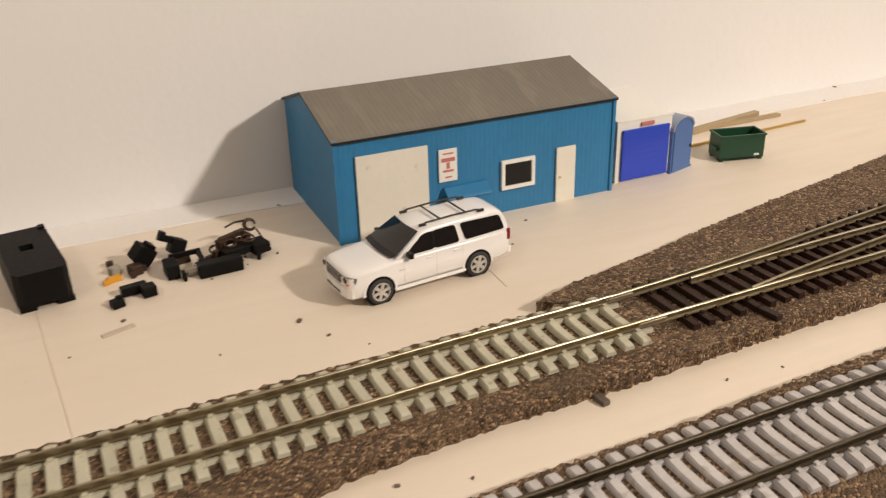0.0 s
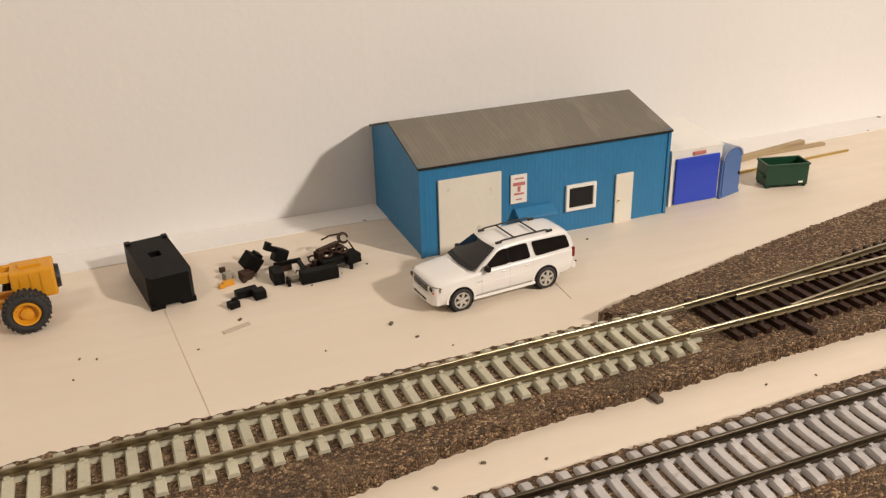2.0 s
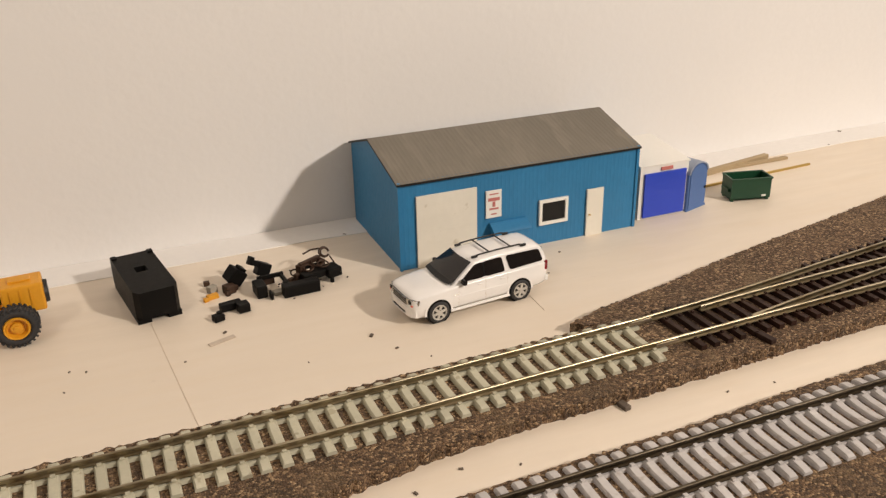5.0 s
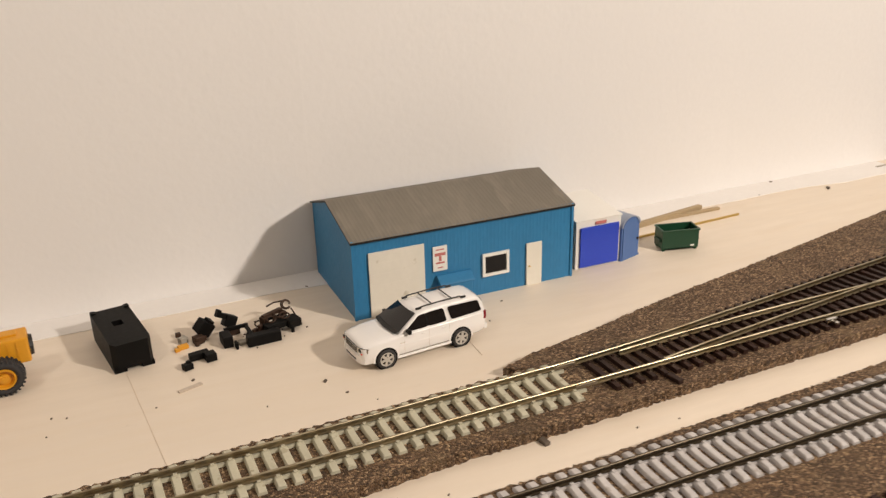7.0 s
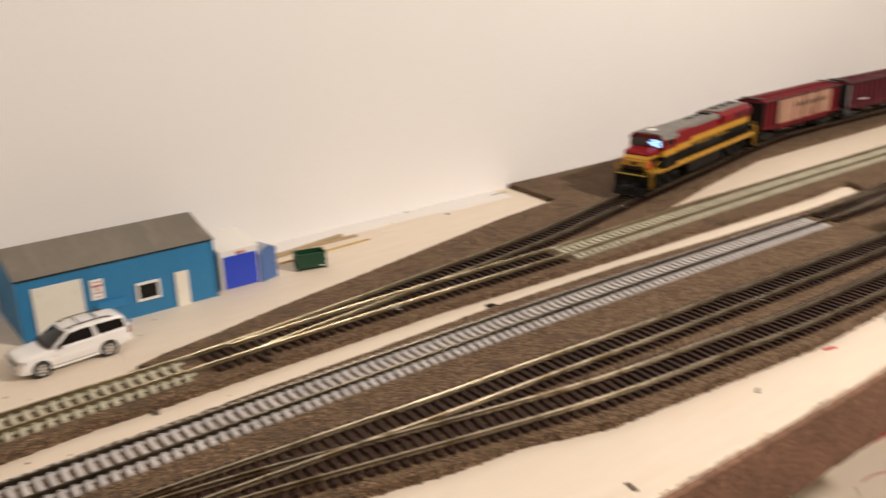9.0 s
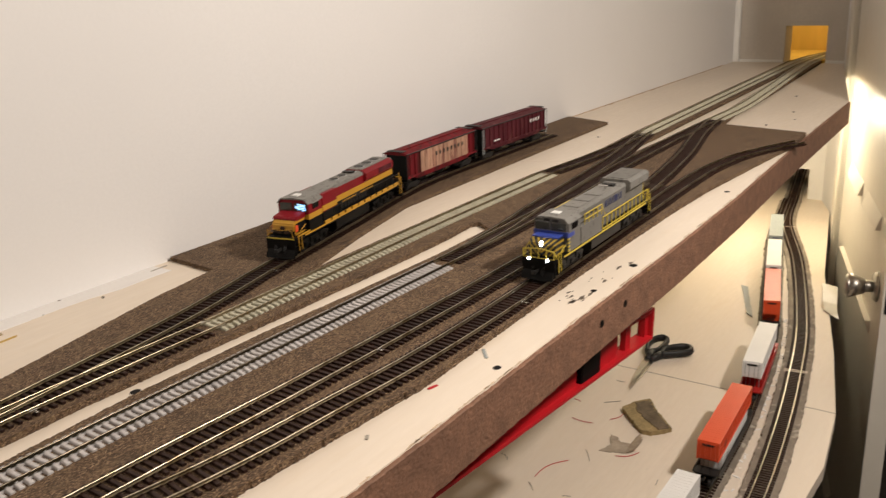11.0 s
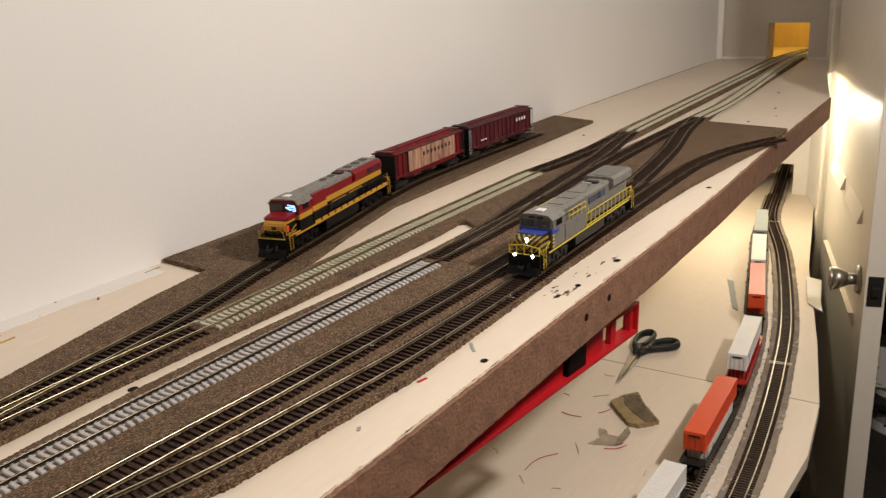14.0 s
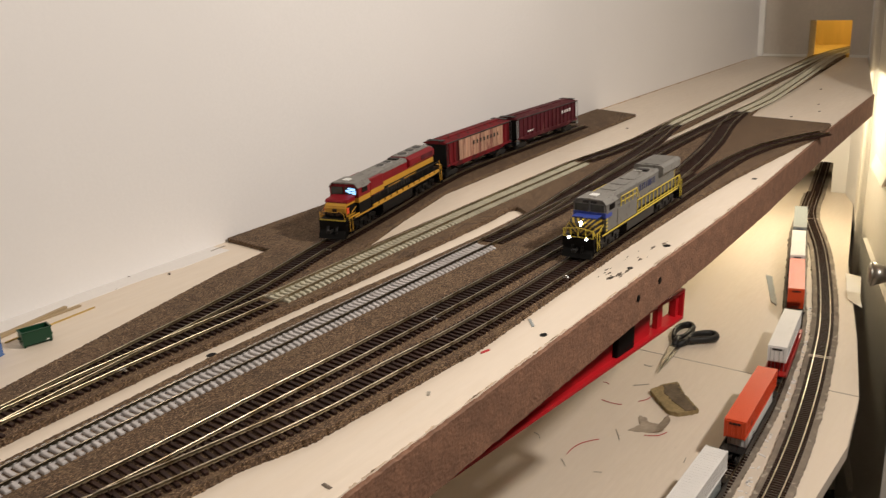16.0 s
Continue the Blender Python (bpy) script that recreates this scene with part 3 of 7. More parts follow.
track("model_track", "track with dark brown sleepers", [(0.572, -0.2550), (0.69, -0.2570), (0.85, -0.2547), (1.0, -0.246), (1.14, -0.2432), (1.24, -0.2423), (1.45, -0.245)], "tie_brown", 0.0062, stubs=(2, 2), rail="rail_steel")
track("crossover_track", "crossover track with dark brown sleepers", [(0.60, -0.2555), (0.70, -0.250), (0.80, -0.239), (0.87, -0.233), (0.973, -0.225), (1.107, -0.211), (1.227, -0.191), (1.30, -0.18)], "tie_brown", 0.0062, stubs=(8, 4), rail="rail_steel")
track("model_track", "track with tan concrete sleepers", [(1.45, -0.245), (1.6, -0.247), (1.82, -0.235), (2.2, -0.2085), (2.36, -0.2000), (2.52, -0.204), (2.66, -0.220)], "tie_tan", 0.00662, length=0.032)
T3 = [(-0.5, -0.286), (-0.15, -0.289), (-0.02, -0.294), (0.08, -0.3000), (0.14, -0.3045), (0.22, -0.3085), (0.30, -0.3135), (0.44, -0.3190), (0.60, -0.3225), (0.95, -0.3245)]
track("model_track", "track with dark brown sleepers and steel rails", T3, "tie_brown", 0.0057, rail="rail_steel")
T4 = [(-0.06, -0.2925), (0.03, -0.3060), (0.08, -0.3165), (0.13, -0.3272), (0.19, -0.3395), (0.24, -0.3470), (0.30, -0.3525), (0.385, -0.3600), (0.51, -0.3625), (0.70, -0.359), (0.86, -0.3565), (0.95, -0.3545), (1.055, -0.3555), (1.145, -0.367), (1.214, -0.389), (1.285, -0.420)]
track("model_track", "curved track with dark brown sleepers and steel rails", T4, "tie_brown", 0.0057, stubs=(10, 0), rail="rail_steel")
track("crossover_track", "curved crossover with dark brown sleepers", [(0.90, -0.3245), (0.98, -0.3165), (1.056, -0.307), (1.162, -0.2914), (1.29, -0.266), (1.38, -0.2525), (1.45, -0.245)], "tie_brown", 0.0062, stubs=(5, 4), rail="rail_steel")
LOWER = [(0.55, -0.476), (0.75, -0.4775), (0.92, -0.474), (1.088, -0.462), (1.30, -0.437), (1.56, -0.394), (1.94, -0.301), (2.25, -0.204), (2.5, -0.163), (2.7, -0.132), (2.92, -0.098)]
track("model_track", "lower shelf track with dark sleepers and bright rails", LOWER, "tie_brown", 0.0062, z=-0.395, rail="rail_bright")

# a band of wall paint that ran over onto the board
bm = bmesh.new()
rnd = random.Random(12)
edge = [(-1.2 + 0.03 * i, -0.0150 - 0.004 * math.sin(i * 0.21) - (0.004 if i > 52 else 0) + rnd.gauss(0, 0.0008)) for i in range(56)]
slab(bm, edge + [(x, wall_y(x) - 0.0002) for x, _ in edge[::-1]], 0.0, 0.0004)
setting("paint_band", bm, "white_strip", "white wall paint run over onto the shelf board", "paint")
bm = bmesh.new()
for a, b in (((-0.1118, -0.0724), (-0.1045, -0.1545)), ((0.042, -0.108), (0.041, -0.1305)), ((0.0295, -0.0), (0.041, -0.108)), ((1.032, -0.0855), (1.0625, -0.148))):
    d = Vector((b[0] - a[0], b[1] - a[1], 0)).normalized() * 0.00009
    slab(bm, [(a[0] - d.y, a[1] + d.x), (b[0] - d.y, b[1] + d.x), (b[0] + d.y, b[1] - d.x), (a[0] + d.y, a[1] - d.x)], 0.0, 0.0002)
tagged(part("board_joint", bm, "seam"), "thin filled joints between the shelf board's plywood sheets", "joint", kind="structure")
bm = bmesh.new()
slab(bm, [(1.2462, -0.02), (1.2450, -0.516), (1.2438, -0.516), (1.2452, -0.02)], -0.40, -0.3997)
tagged(part("board_joint", bm, "grime"), "dark joint across the lower shelf board", "joint", kind="structure")
bm = bmesh.new()
rnd = random.Random(31)
xs = [1.42 + 0.012 * i for i in range(76)]
slab(bm, [(x, wall_y(x) - 0.0004 - abs(rnd.gauss(0, 0.0016))) for x in xs] + [(x, wall_y(x) + 0.0005) for x in xs[::-1]], 0.0, 0.0012)
tagged(part("board_edge", bm, "tan_edge"), "unpainted tan gap along the foot of the wall", "gap", kind="structure")
# end of the room and the tunnel
bm = bmesh.new()
box(bm, 2.416, 0.000, 0.625, 0.016, 0.018, 1.25, 0.005)
setting("corner_trim", bm, "white", "white corner bead where the two walls meet", "trim")
bm = bmesh.new()
box(bm, 2.4215, -0.062, 0.0035, 0.007, 0.125, 0.007, 0.001)
box(bm, 2.4215, -0.256, 0.0035, 0.007, 0.048, 0.007, 0.001)
setting("trim", bm, "white", "white trim strip along the end wall", "trim")
bm = bmesh.new()
for cx, cy, cz, sx, sy, sz in ((2.80, -0.30, 0.15, 0.02, 0.6, 0.9), (2.65, 0.06, 0.15, 0.3, 0.02, 0.9), (2.65, -0.178, -0.0105, 0.30, 0.6, 0.019)):
    box(bm, cx, cy, cz, sx, sy, sz)
setting("tunnel_lining", bm, "amber_wood", "amber wooden panels lit behind the tunnel opening", "panel")
bm = bmesh.new()
slab(bm, [(2.56, -0.226), (2.245, -0.345), (2.26, -0.385), (2.58, -0.266)], -1.21, 1.25)
setting("wall_south_stub", bm, "wall", "white wall beside the door frame", "wall")
bm = bmesh.new()
box(bm, 0, 0.006, 0, 0.060, 0.012, 2.44, 0.003)
box(bm, -0.024, 0.013, 0, 0.016, 0.010, 2.44, 0.003)
ob = setting("door_casing", bm, "door", "white moulded door casing", "casing")
ob.matrix_basis = pose(2.285, -0.322, 0.02, 0, 0, 20.7)


# ---- the open door ----
def door():
    d = thing("door_1", "white six-panel door standing open, with steel knobs", "door", 2.24, -0.352, -1.20, 195.7, kind="structure")
    w, t, h = 0.70, 0.035, 2.03
    part("door_leaf", box(bmesh.new(), w / 2, 0, h / 2, w, t, h, 0.002), "door", d)
    for s in (-1, 1):
        for x0, x1 in ((0.12, 0.335), (0.405, 0.60)):
            for z0, z1 in ((0.22, 0.80), (0.98, 1.52), (1.62, 1.86)):
                bm = bmesh.new()
                cx, cz, sx, sz = (x0 + x1) / 2, (z0 + z1) / 2, x1 - x0, z1 - z0
                y = s * (t / 2 + 0.002)
                f = s * t / 2
                for za, zb in ((z0, z0 + 0.028), (z1, z1 - 0.028)):
                    vs = [[bm.verts.new((px, f + s * q, pz)) for q, pz in ((0.010, za), (0.0005, zb), (-0.002, zb), (-0.002, za))] for px in (x0, x1)]
                    for k in range(4):
                        bm.faces.new((vs[0][k], vs[0][(k + 1) % 4], vs[1][(k + 1) % 4], vs[1][k]))
                    bm.faces.new(vs[0])
                    bm.faces.new(vs[1][::-1])
                bmesh.ops.recalc_face_normals(bm, faces=bm.faces)
                part("panel", bm, "door", d)
        k = bmesh.new()
        y = s * t / 2
        zk = 0.882
        rod(k, (w - 0.065, y, zk), (w - 0.065, y + s * 0.007, zk), 0.029, 0.025, 24)
        rod(k, (w - 0.065, y + s * 0.006, zk), (w - 0.065, y + s * 0.024, zk), 0.010, 0.012, 20)
        rod(k, (w - 0.065, y + s * 0.022, zk), (w - 0.065, y + s * 0.050, zk), 0.014, 0.024, 24)
        rod(k, (w - 0.065, y + s * 0.050, zk), (w - 0.065, y + s * 0.055, zk), 0.024, 0.016, 24)
        part("door_handle", k, "steel", d, "brushed steel round knob", True)
    k = bmesh.new()
    box(k, w + 0.0006, 0, 0.882, 0.002, 0.026, 0.057, 0.0006)
    box(k, w + 0.004, 0, 0.882, 0.008, 0.012, 0.018, 0.002)
    part("latch_plate", k, "dark", d, "dark latch plate in the door edge")
    k = bmesh.new()
    for z in (0.30, 0.98, 1.80):
        box(k, -0.004, 0.016, z, 0.022, 0.008, 0.09, 0.001)
        rod(k, (-0.012, 0.018, z - 0.047), (-0.012, 0.018, z + 0.047), 0.006, seg=12)
    part("hinge", k, "brass", d, "dull brass hinges")
    return d


door()


# ---- workbench corner behind the door ----
def paint_can(x, y, z, r, h, label, band):
    c = thing("paint_can", label, "paint can", x, y, z)
    b = bmesh.new()
    rod(b, (0, 0, 0), (0, 0, h), r, seg=28)
    part("body", b, "white", c)
    b = bmesh.new()
    rod(b, (0, 0, h * 0.25), (0, 0, h * 0.8), r * 1.004, seg=28)
    part("paper_label", b, band, c)
    for i, (a, zz, wd, hh, mt) in enumerate(((2.75, 0.62, 0.5, 0.30, "green"), (3.05, 0.50, 0.16, 0.07, "lemon"), (2.95, 0.22, 0.22, 0.05, "dark"), (3.2, 0.10, 0.30, 0.02, "dark"))):
        b = bmesh.new()
        rows = [[b.verts.new((q * math.cos(a + wd * (j / 6 - 0.5)), q * math.sin(a + wd * (j / 6 - 0.5)), h * (zz + d * hh))) for q, d in ((r * 1.006, -0.5), (r * 1.006, 0.5))] for j in range(7)]
        for p, q in zip(rows, rows[1:]):
            b.faces.new((p[0], q[0], q[1], p[1]))
        part("label_print", b, mt, c)
    for z in (0.0, h):
        part("rim", rod(bmesh.new(), (0, 0, z), (0, 0, z + 0.004), r * 1.02, seg=28), "steel", c)
    return c


def workbench():
    b = thing("workbench", "wooden workbench with dark shelves under its cluttered top", "workbench", 3.02, -0.86, -1.21)
    part("bench_top", box(bmesh.new(), 0, 0, 0.845, 0.80, 1.0, 0.03, 0.002), "bench_wood", b)
    for z in (0.12, 0.52):
        part("shelf", box(bmesh.new(), 0.02, 0, z, 0.74, 0.96, 0.02, 0.001), "dark", b)
    for x in (-0.36, 0.36):
        for y in (-0.46, 0.46):
            part("leg", box(bmesh.new(), x, y, 0.415, 0.05, 0.05, 0.83, 0.002), "dark", b)
    return b


workbench()
paint_can(2.775, -0.455, -1.21 + 0.156, 0.048, 0.142, "white paint can with a torn label stacked on a larger can", "container_white")
paint_can(2.785, -0.505, -1.21, 0.066, 0.152, "large dull white paint can standing on the floor", "container_grey")
for n, x, y, z, sx, sy, sz, rz, mt, lb in (
    ("cardboard_box", 3.15, -0.62, -0.35, 0.30, 0.34, 0.30, 8, "brown_card", "brown cardboard box standing on the workbench"),
    ("cardboard_box", 3.18, -0.62, -0.05, 0.28, 0.34, 0.24, 4, "bench_wood", "orange-brown carton stacked on another box"),
    ("yellow_bag", 2.98, -0.55, -0.35, 0.05, 0.10, 0.19, 14, "lemon", "upright yellow packet on the workbench"),
    ("paper_stack", 2.80, -0.56, -0.35, 0.14, 0.20, 0.012, 12, "container_white", "stack of white papers on the workbench"),
    ("notebook", 2.73, -0.60, -0.35, 0.10, 0.14, 0.008, -8, "red", "dark red notebook on the workbench edge"),
    ("tape_case", 2.67, -0.51, -0.35, 0.05, 0.06, 0.018, 5, "lemon", "small yellow tool case on the workbench edge"),
    ("stapler", 2.72, -0.49, -0.35, 0.09, 0.03, 0.035, 20, "dark", "dark grey stapler on the workbench"),
    ("lumber_stack", 2.80, -0.58, -0.68, 0.26, 0.30, 0.05, 3, "card", "stack of grey boards on the bench shelf"),
    ("storage_tub", 3.02, -0.86, -1.08, 0.30, 0.34, 0.26, 5, "black", "black plastic tub on the low shelf"),
):
    t = thing(n, lb, n.replace("_", " "), x, y, z, rz)
    part("body", box(bmesh.new(), 0, 0, sz / 2 - 0.001, sx, sy, sz - 0.002, min(sx, sy, sz) * 0.06), mt, t)
    part("top_face", box(bmesh.new(), 0, 0, sz - 0.001, sx * 0.94, sy * 0.94, 0.002, 0.0004), mt, t)


# ---- the blue shed and its neighbours ----
def ribbed(bm, a, b, z0, z1, top=None, pitch=0.0021, depth=0.00005, n_out=(0, -1)):
    """A ribbed metal wall from a to b; top(f) gives its height along the way."""
    run = math.hypot(b[0] - a[0], b[1] - a[1])
    n = int(run / pitch)
    rows = []
    for i in range(n * 4 + 1):
        f = i / (n * 4)
        o = depth if i % 4 == 0 else 0.0
        x, y = a[0] + (b[0] - a[0]) * f + n_out[0] * o, a[1] + (b[1] - a[1]) * f + n_out[1] * o
        zt = top(f) if top else z1
        rows.append((bm.verts.new((x, y, z0)), bm.verts.new((x, y, zt))))
    for p, q in zip(rows, rows[1:]):
        bm.faces.new((p[0], q[0], q[1], p[1]))
    return bm


def blue_shed():
    s = thing("metal_shed", "blue corrugated metal shed with a grey roof on the board", "shed")
    L, D, E, R, RY = 0.1256, 0.0695, 0.0428, 0.0528, -0.031
    gable = lambda f: E + (R - E) * (1 - abs(f * D - (D + RY)) / ((D + RY) if f * D < D + RY else -RY))
    part("wall_front", ribbed(bmesh.new(), (0, -D), (L, -D), 0, E), "blue", s)
    part("wall_side", ribbed(bmesh.new(), (0, -D), (0, 0), 0, E, gable, n_out=(-1, 0)), "blue", s)
    part("wall_side", ribbed(bmesh.new(), (L, -D), (L, 0), 0, E, gable, n_out=(1, 0)), "blue", s)
    part("wall_back", box(bmesh.new(), L / 2, -0.0005, E / 2, L, 0.001, E), "blue", s)
    for y0, z0, y1, z1 in ((-D - 0.0012, E - 0.0004, RY, R), (0.0008, E + 0.0002, RY, R)):
        bm = bmesh.new()
        n = 60
        rows = []
        for i in range(n * 3 + 1):
            x = -0.0012 + (L + 0.0024) * i / (n * 3)
            o = 0.00008 if i % 3 == 0 else 0.0
            rows.append([bm.verts.new((x, y, z + o)) for y, z in ((y0, z0), (y1, z1))])
        for p, q in zip(rows, rows[1:]):
            bm.faces.new((p[0], q[0], q[1], p[1]))
        part("roof_panel", bm, "roof", s, "weathered grey roof panel")
        bm = bmesh.new()
        prism(bm, [(y0, z0 - 0.0010), (y1, z1 - 0.0010), (y1, z1 - 0.0001), (y0, z0 - 0.0001)], "x", -0.0012, L + 0.0012)
        part("roof_edge", bm, "dark", s)
    bm = bmesh.new()
    box(bm, 0.0228, -D - 0.0007, 0.0177, 0.0300, 0.0010, 0.0354, 0.0002)
    g = part("garage_door", bm, "aged_white", s, "large plain white garage door")
    bm = bmesh.new()
    for k in range(1, 6):
        box(bm, 0.0228, -D - 0.0012, 0.0059 * k, 0.0296, 0.0001, 0.00012)
    part("panel_line", bm, "aged_white", g)
    bm = bmesh.new()
    box(bm, 0.1018, -D - 0.0007, 0.0123, 0.0093, 0.0010, 0.0246, 0.0002)
    e = part("entry_door", bm, "aged_white", s, "narrow white entry door")
    bm = bmesh.new()
    rod(bm, (0.0987, -D - 0.0010, 0.0115), (0.0987, -D - 0.0022, 0.0115), 0.0004, seg=8)
    part("door_handle", bm, "brass", e)
    w = part("window", box(bmesh.new(), 0.0786, -D - 0.0005, 0.0168, 0.0122, 0.0006, 0.0096), "glass", s, "dark window pane")
    bm = bmesh.new()
    for cx, cz, sx, sz in ((0.0786, 0.0224, 0.0158, 0.0016), (0.0786, 0.0111, 0.0158, 0.0016), (0.0715, 0.01675, 0.0016, 0.0098), (0.0857, 0.01675, 0.0016, 0.0098)):
        box(bm, cx, -D - 0.0008, cz, sx, 0.0013, sz, 0.0002)
    part("window_frame", bm, "white", w)
    bm = bmesh.new()
    box(bm, 0.0541, -D - 0.0028, 0.0063, 0.0176, 0.0050, 0.0126, 0.0004)
    prism(bm, [(-D - 0.0056, 0.0126), (-D, 0.0126), (-D, 0.0156), (-D - 0.0012, 0.0156)], "x", 0.0448, 0.0634)
    lid = bmesh.new()
    prism(lid, [(-D - 0.0062, 0.0126), (-D - 0.0056, 0.0132), (-D - 0.0012, 0.0162), (-D, 0.0162), (-D, 0.0157), (-D - 0.0012, 0.0157)], "x", 0.0444, 0.0638)
    cab = part("wall_cabinet", bm, "blue", s, "blue cabinet with a sloping lid on the front wall")
    part("cabinet_lid", lid, "blue", cab, "sloping lid")
    for x in (0.0, L):
        part("corner_post", box(bmesh.new(), x, -D, E / 2, 0.0014, 0.0014, E), "blue", s)
    n = part("sign", box(bmesh.new(), 0.04655, -D - 0.0006, 0.0256, 0.0080, 0.0006, 0.0136, 0.0001), "white", s, "white notice with red lettering")
    for z, wd, hh in ((0.0306, 0.0046, 0.0006), (0.0280, 0.0060, 0.0016), (0.0256, 0.0014, 0.0026), (0.0233, 0.0048, 0.0009), (0.0207, 0.0030, 0.0006)):
        part("printed_bar", box(bmesh.new(), 0.04655, -D - 0.00098, z, wd, 0.0001, hh), "faded_red", n)
    return s


blue_shed()


def storage_unit():
    s = thing("storage_unit", "white storage shed with a royal blue roller door", "shed", 0.1470, -0.0640, 0)
    W, D, H = 0.0296, 0.036, 0.0282
    bm = bmesh.new()
    prism(bm, [(0, 0), (D, 0), (D, H + 0.004), (0, H)], "x", -W / 2, W / 2)
    part("body", bm, "white", s)
    d = part("roller_door", box(bmesh.new(), 0.0003, -0.0006, 0.0128, 0.0254, 0.0012, 0.0238, 0.0003), "blue_deep", s, "royal blue roller door")
    bm = bmesh.new()
    for k in range(1, 9):
        box(bm, 0.0003, -0.00122, 0.0025 * k, 0.0252, 0.00006, 0.00012)
    part("slat", bm, "blue_deep", d)
    part("name_plate", box(bmesh.new(), 0.001, -0.0005, 0.02640, 0.0070, 0.0008, 0.0016, 0.0001), "faded_red", s, "small red and white plate")
    part("roof", box(bmesh.new(), 0, D / 2, H + 0.0024, W + 0.001, D + 0.001, 0.0008, turn=Matrix.Rotation(0.11, 4, "X")), "white", s)
    return s


storage_unit()
bm = bmesh.new()
box(bm, 0.12915, -0.052, 0.0135, 0.0022, 0.022, 0.027, 0.0003)
tagged(part("downpipe", bm, "dark"), "dark upright panel between the two sheds", "panel")


def toilet_cabin():
    s = thing("portable_toilet", "pale blue plastic portable toilet with an arched roof lightened for reflected light", "portable toilet", 0.1695, -0.0630, 0, 17)
    w, h, d = 0.0080, 0.0256, 0.0130
    arch = [(-w, 0), (w, 0), (w, h - 0.005)] + [(w * math.cos(a), h - 0.005 + 0.005 * math.sin(a)) for a in np.linspace(0.3, math.pi - 0.3, 9)] + [(-w, h - 0.005)]
    bm = bmesh.new()
    prism(bm, arch, "y", 0, d)
    part("body", bm, "blue_pale", s)
    bm = bmesh.new()
    inner = [(x * 0.86, z * 0.93 + 0.0008) for x, z in arch]
    prism(bm, inner, "y", -0.0005, 0)
    part("door", bm, "blue_pale", s)
    bm = bmesh.new()
    cap = [(w * 1.04 * math.cos(a), h - 0.005 + 0.0054 * math.sin(a)) for a in np.linspace(0.0, math.pi, 13)]
    cap += [(x * 0.9, z - 0.0006) for x, z in cap[::-1]]
    prism(bm, cap, "y", -0.0006, d + 0.0006)
    # the roof's paler colour stands for light reflecting off it
    part("roof", bm, "roof_pale", s, "grey-blue roof coloured paler for reflected light")
    bm = bmesh.new()
    box(bm, 0, d / 2, 0.0005, 2 * w + 0.001, d + 0.001, 0.001, 0.0002)
    part("skid", bm, "blue_pale", s)
    part("latch", box(bmesh.new(), w - 0.0022, -0.0008, 0.011, 0.0008, 0.0006, 0.0014), "dark", s)
    return s


toilet_cabin()


def dumpster():
    s = thing("dumpster", "dark green open-topped dumpster on small feet", "dumpster", 0.2043, -0.0612, 0, -14)
    L, D, H, z0, t = 0.0225, 0.0118, 0.0125, 0.0012, 0.0007
    bm = bmesh.new()
    box(bm, 0, 0, z0 + t / 2, L, D, t)
    for y in (-1, 1):
        box(bm, 0, y * (D - t) / 2, z0 + (H - z0) / 2, L, t, H - z0)
    for x in (-1, 1):
        box(bm, x * (L - t) / 2, 0, z0 + (H - z0) / 2, t, D - 2 * t, H - z0)
    part("body", bm, "green", s)
    bm = bmesh.new()
    for y in (-1, 1):
        box(bm, 0, y * D / 2, H, L + 0.001, 0.0011, 0.001, 0.0002)
    for x in (-1, 1):
        box(bm, x * L / 2, 0, H, 0.0011, D, 0.001, 0.0002)
    part("rim", bm, "green", s)
    for x in (-1, 1):
        for y in (-1, 1):
            part("foot", box(bmesh.new(), x * (L / 2 - 0.0012), y * (D / 2 - 0.0012), 0.0007, 0.0016, 0.0016, 0.0014), "green", s)
        part("lift_pocket", box(bmesh.new(), x * (L / 2 + 0.0006), 0, 0.006, 0.0012, 0.008, 0.0016, 0.0002), "green", s)
    part("sticker", box(bmesh.new(), 0.0075, -D / 2 - 0.0001, 0.0028, 0.0024, 0.0002, 0.0010), "white", s)
    return s


dumpster()
for n, a, b, w, h, mt, lb in (("wood_strip", (0.1790, -0.020, 0), (0.2715, -0.0195, 0), 0.0030, 0.0016, "wood_strip", "flat wooden strip lying by the wall"), ("wood_strip", (0.187, -0.0265, 0), (0.2610, -0.0135, 0), 0.0035, 0.0030, "wood_strip", "square wooden strip lying by the wall"), ("brass_rod", (0.190, -0.0395, 0), (0.2755, -0.0345, 0), 0.0013, 0.0013, "brass", "thin brass rod lying behind the dumpster")):
    d = Vector(b) - Vector(a)
    bm = bmesh.new()
    box(bm, 0, 0, h / 2, d.length, w, h, 0.0002)
    ob = tagged(part(n, bm, mt), lb, n.replace("_", " "))
    ob.matrix_basis = pose(*((Vector(a) + Vector(b)) / 2), 0, 0, math.degrees(math.atan2(d.y, d.x)))


# ---- the white car ----
def loft(bm, rings, closed_ends=True):
    vs = [[bm.verts.new(p) for p in r] for r in rings]
    k = len(vs[0])
    for a, b in zip(vs, vs[1:]):
        for i in range(k):
            bm.faces.new((a[i], a[(i + 1) % k], b[(i + 1) % k], b[i]))
    if closed_ends:
        bm.faces.new(vs[0])
        bm.faces.new(vs[-1][::-1])
    bmesh.ops.recalc_face_normals(bm, faces=bm.faces)
    return bm


def scaled(bm, k):
    bmesh.ops.scale(bm, vec=(k, k, k), verts=bm.verts)
    return bm


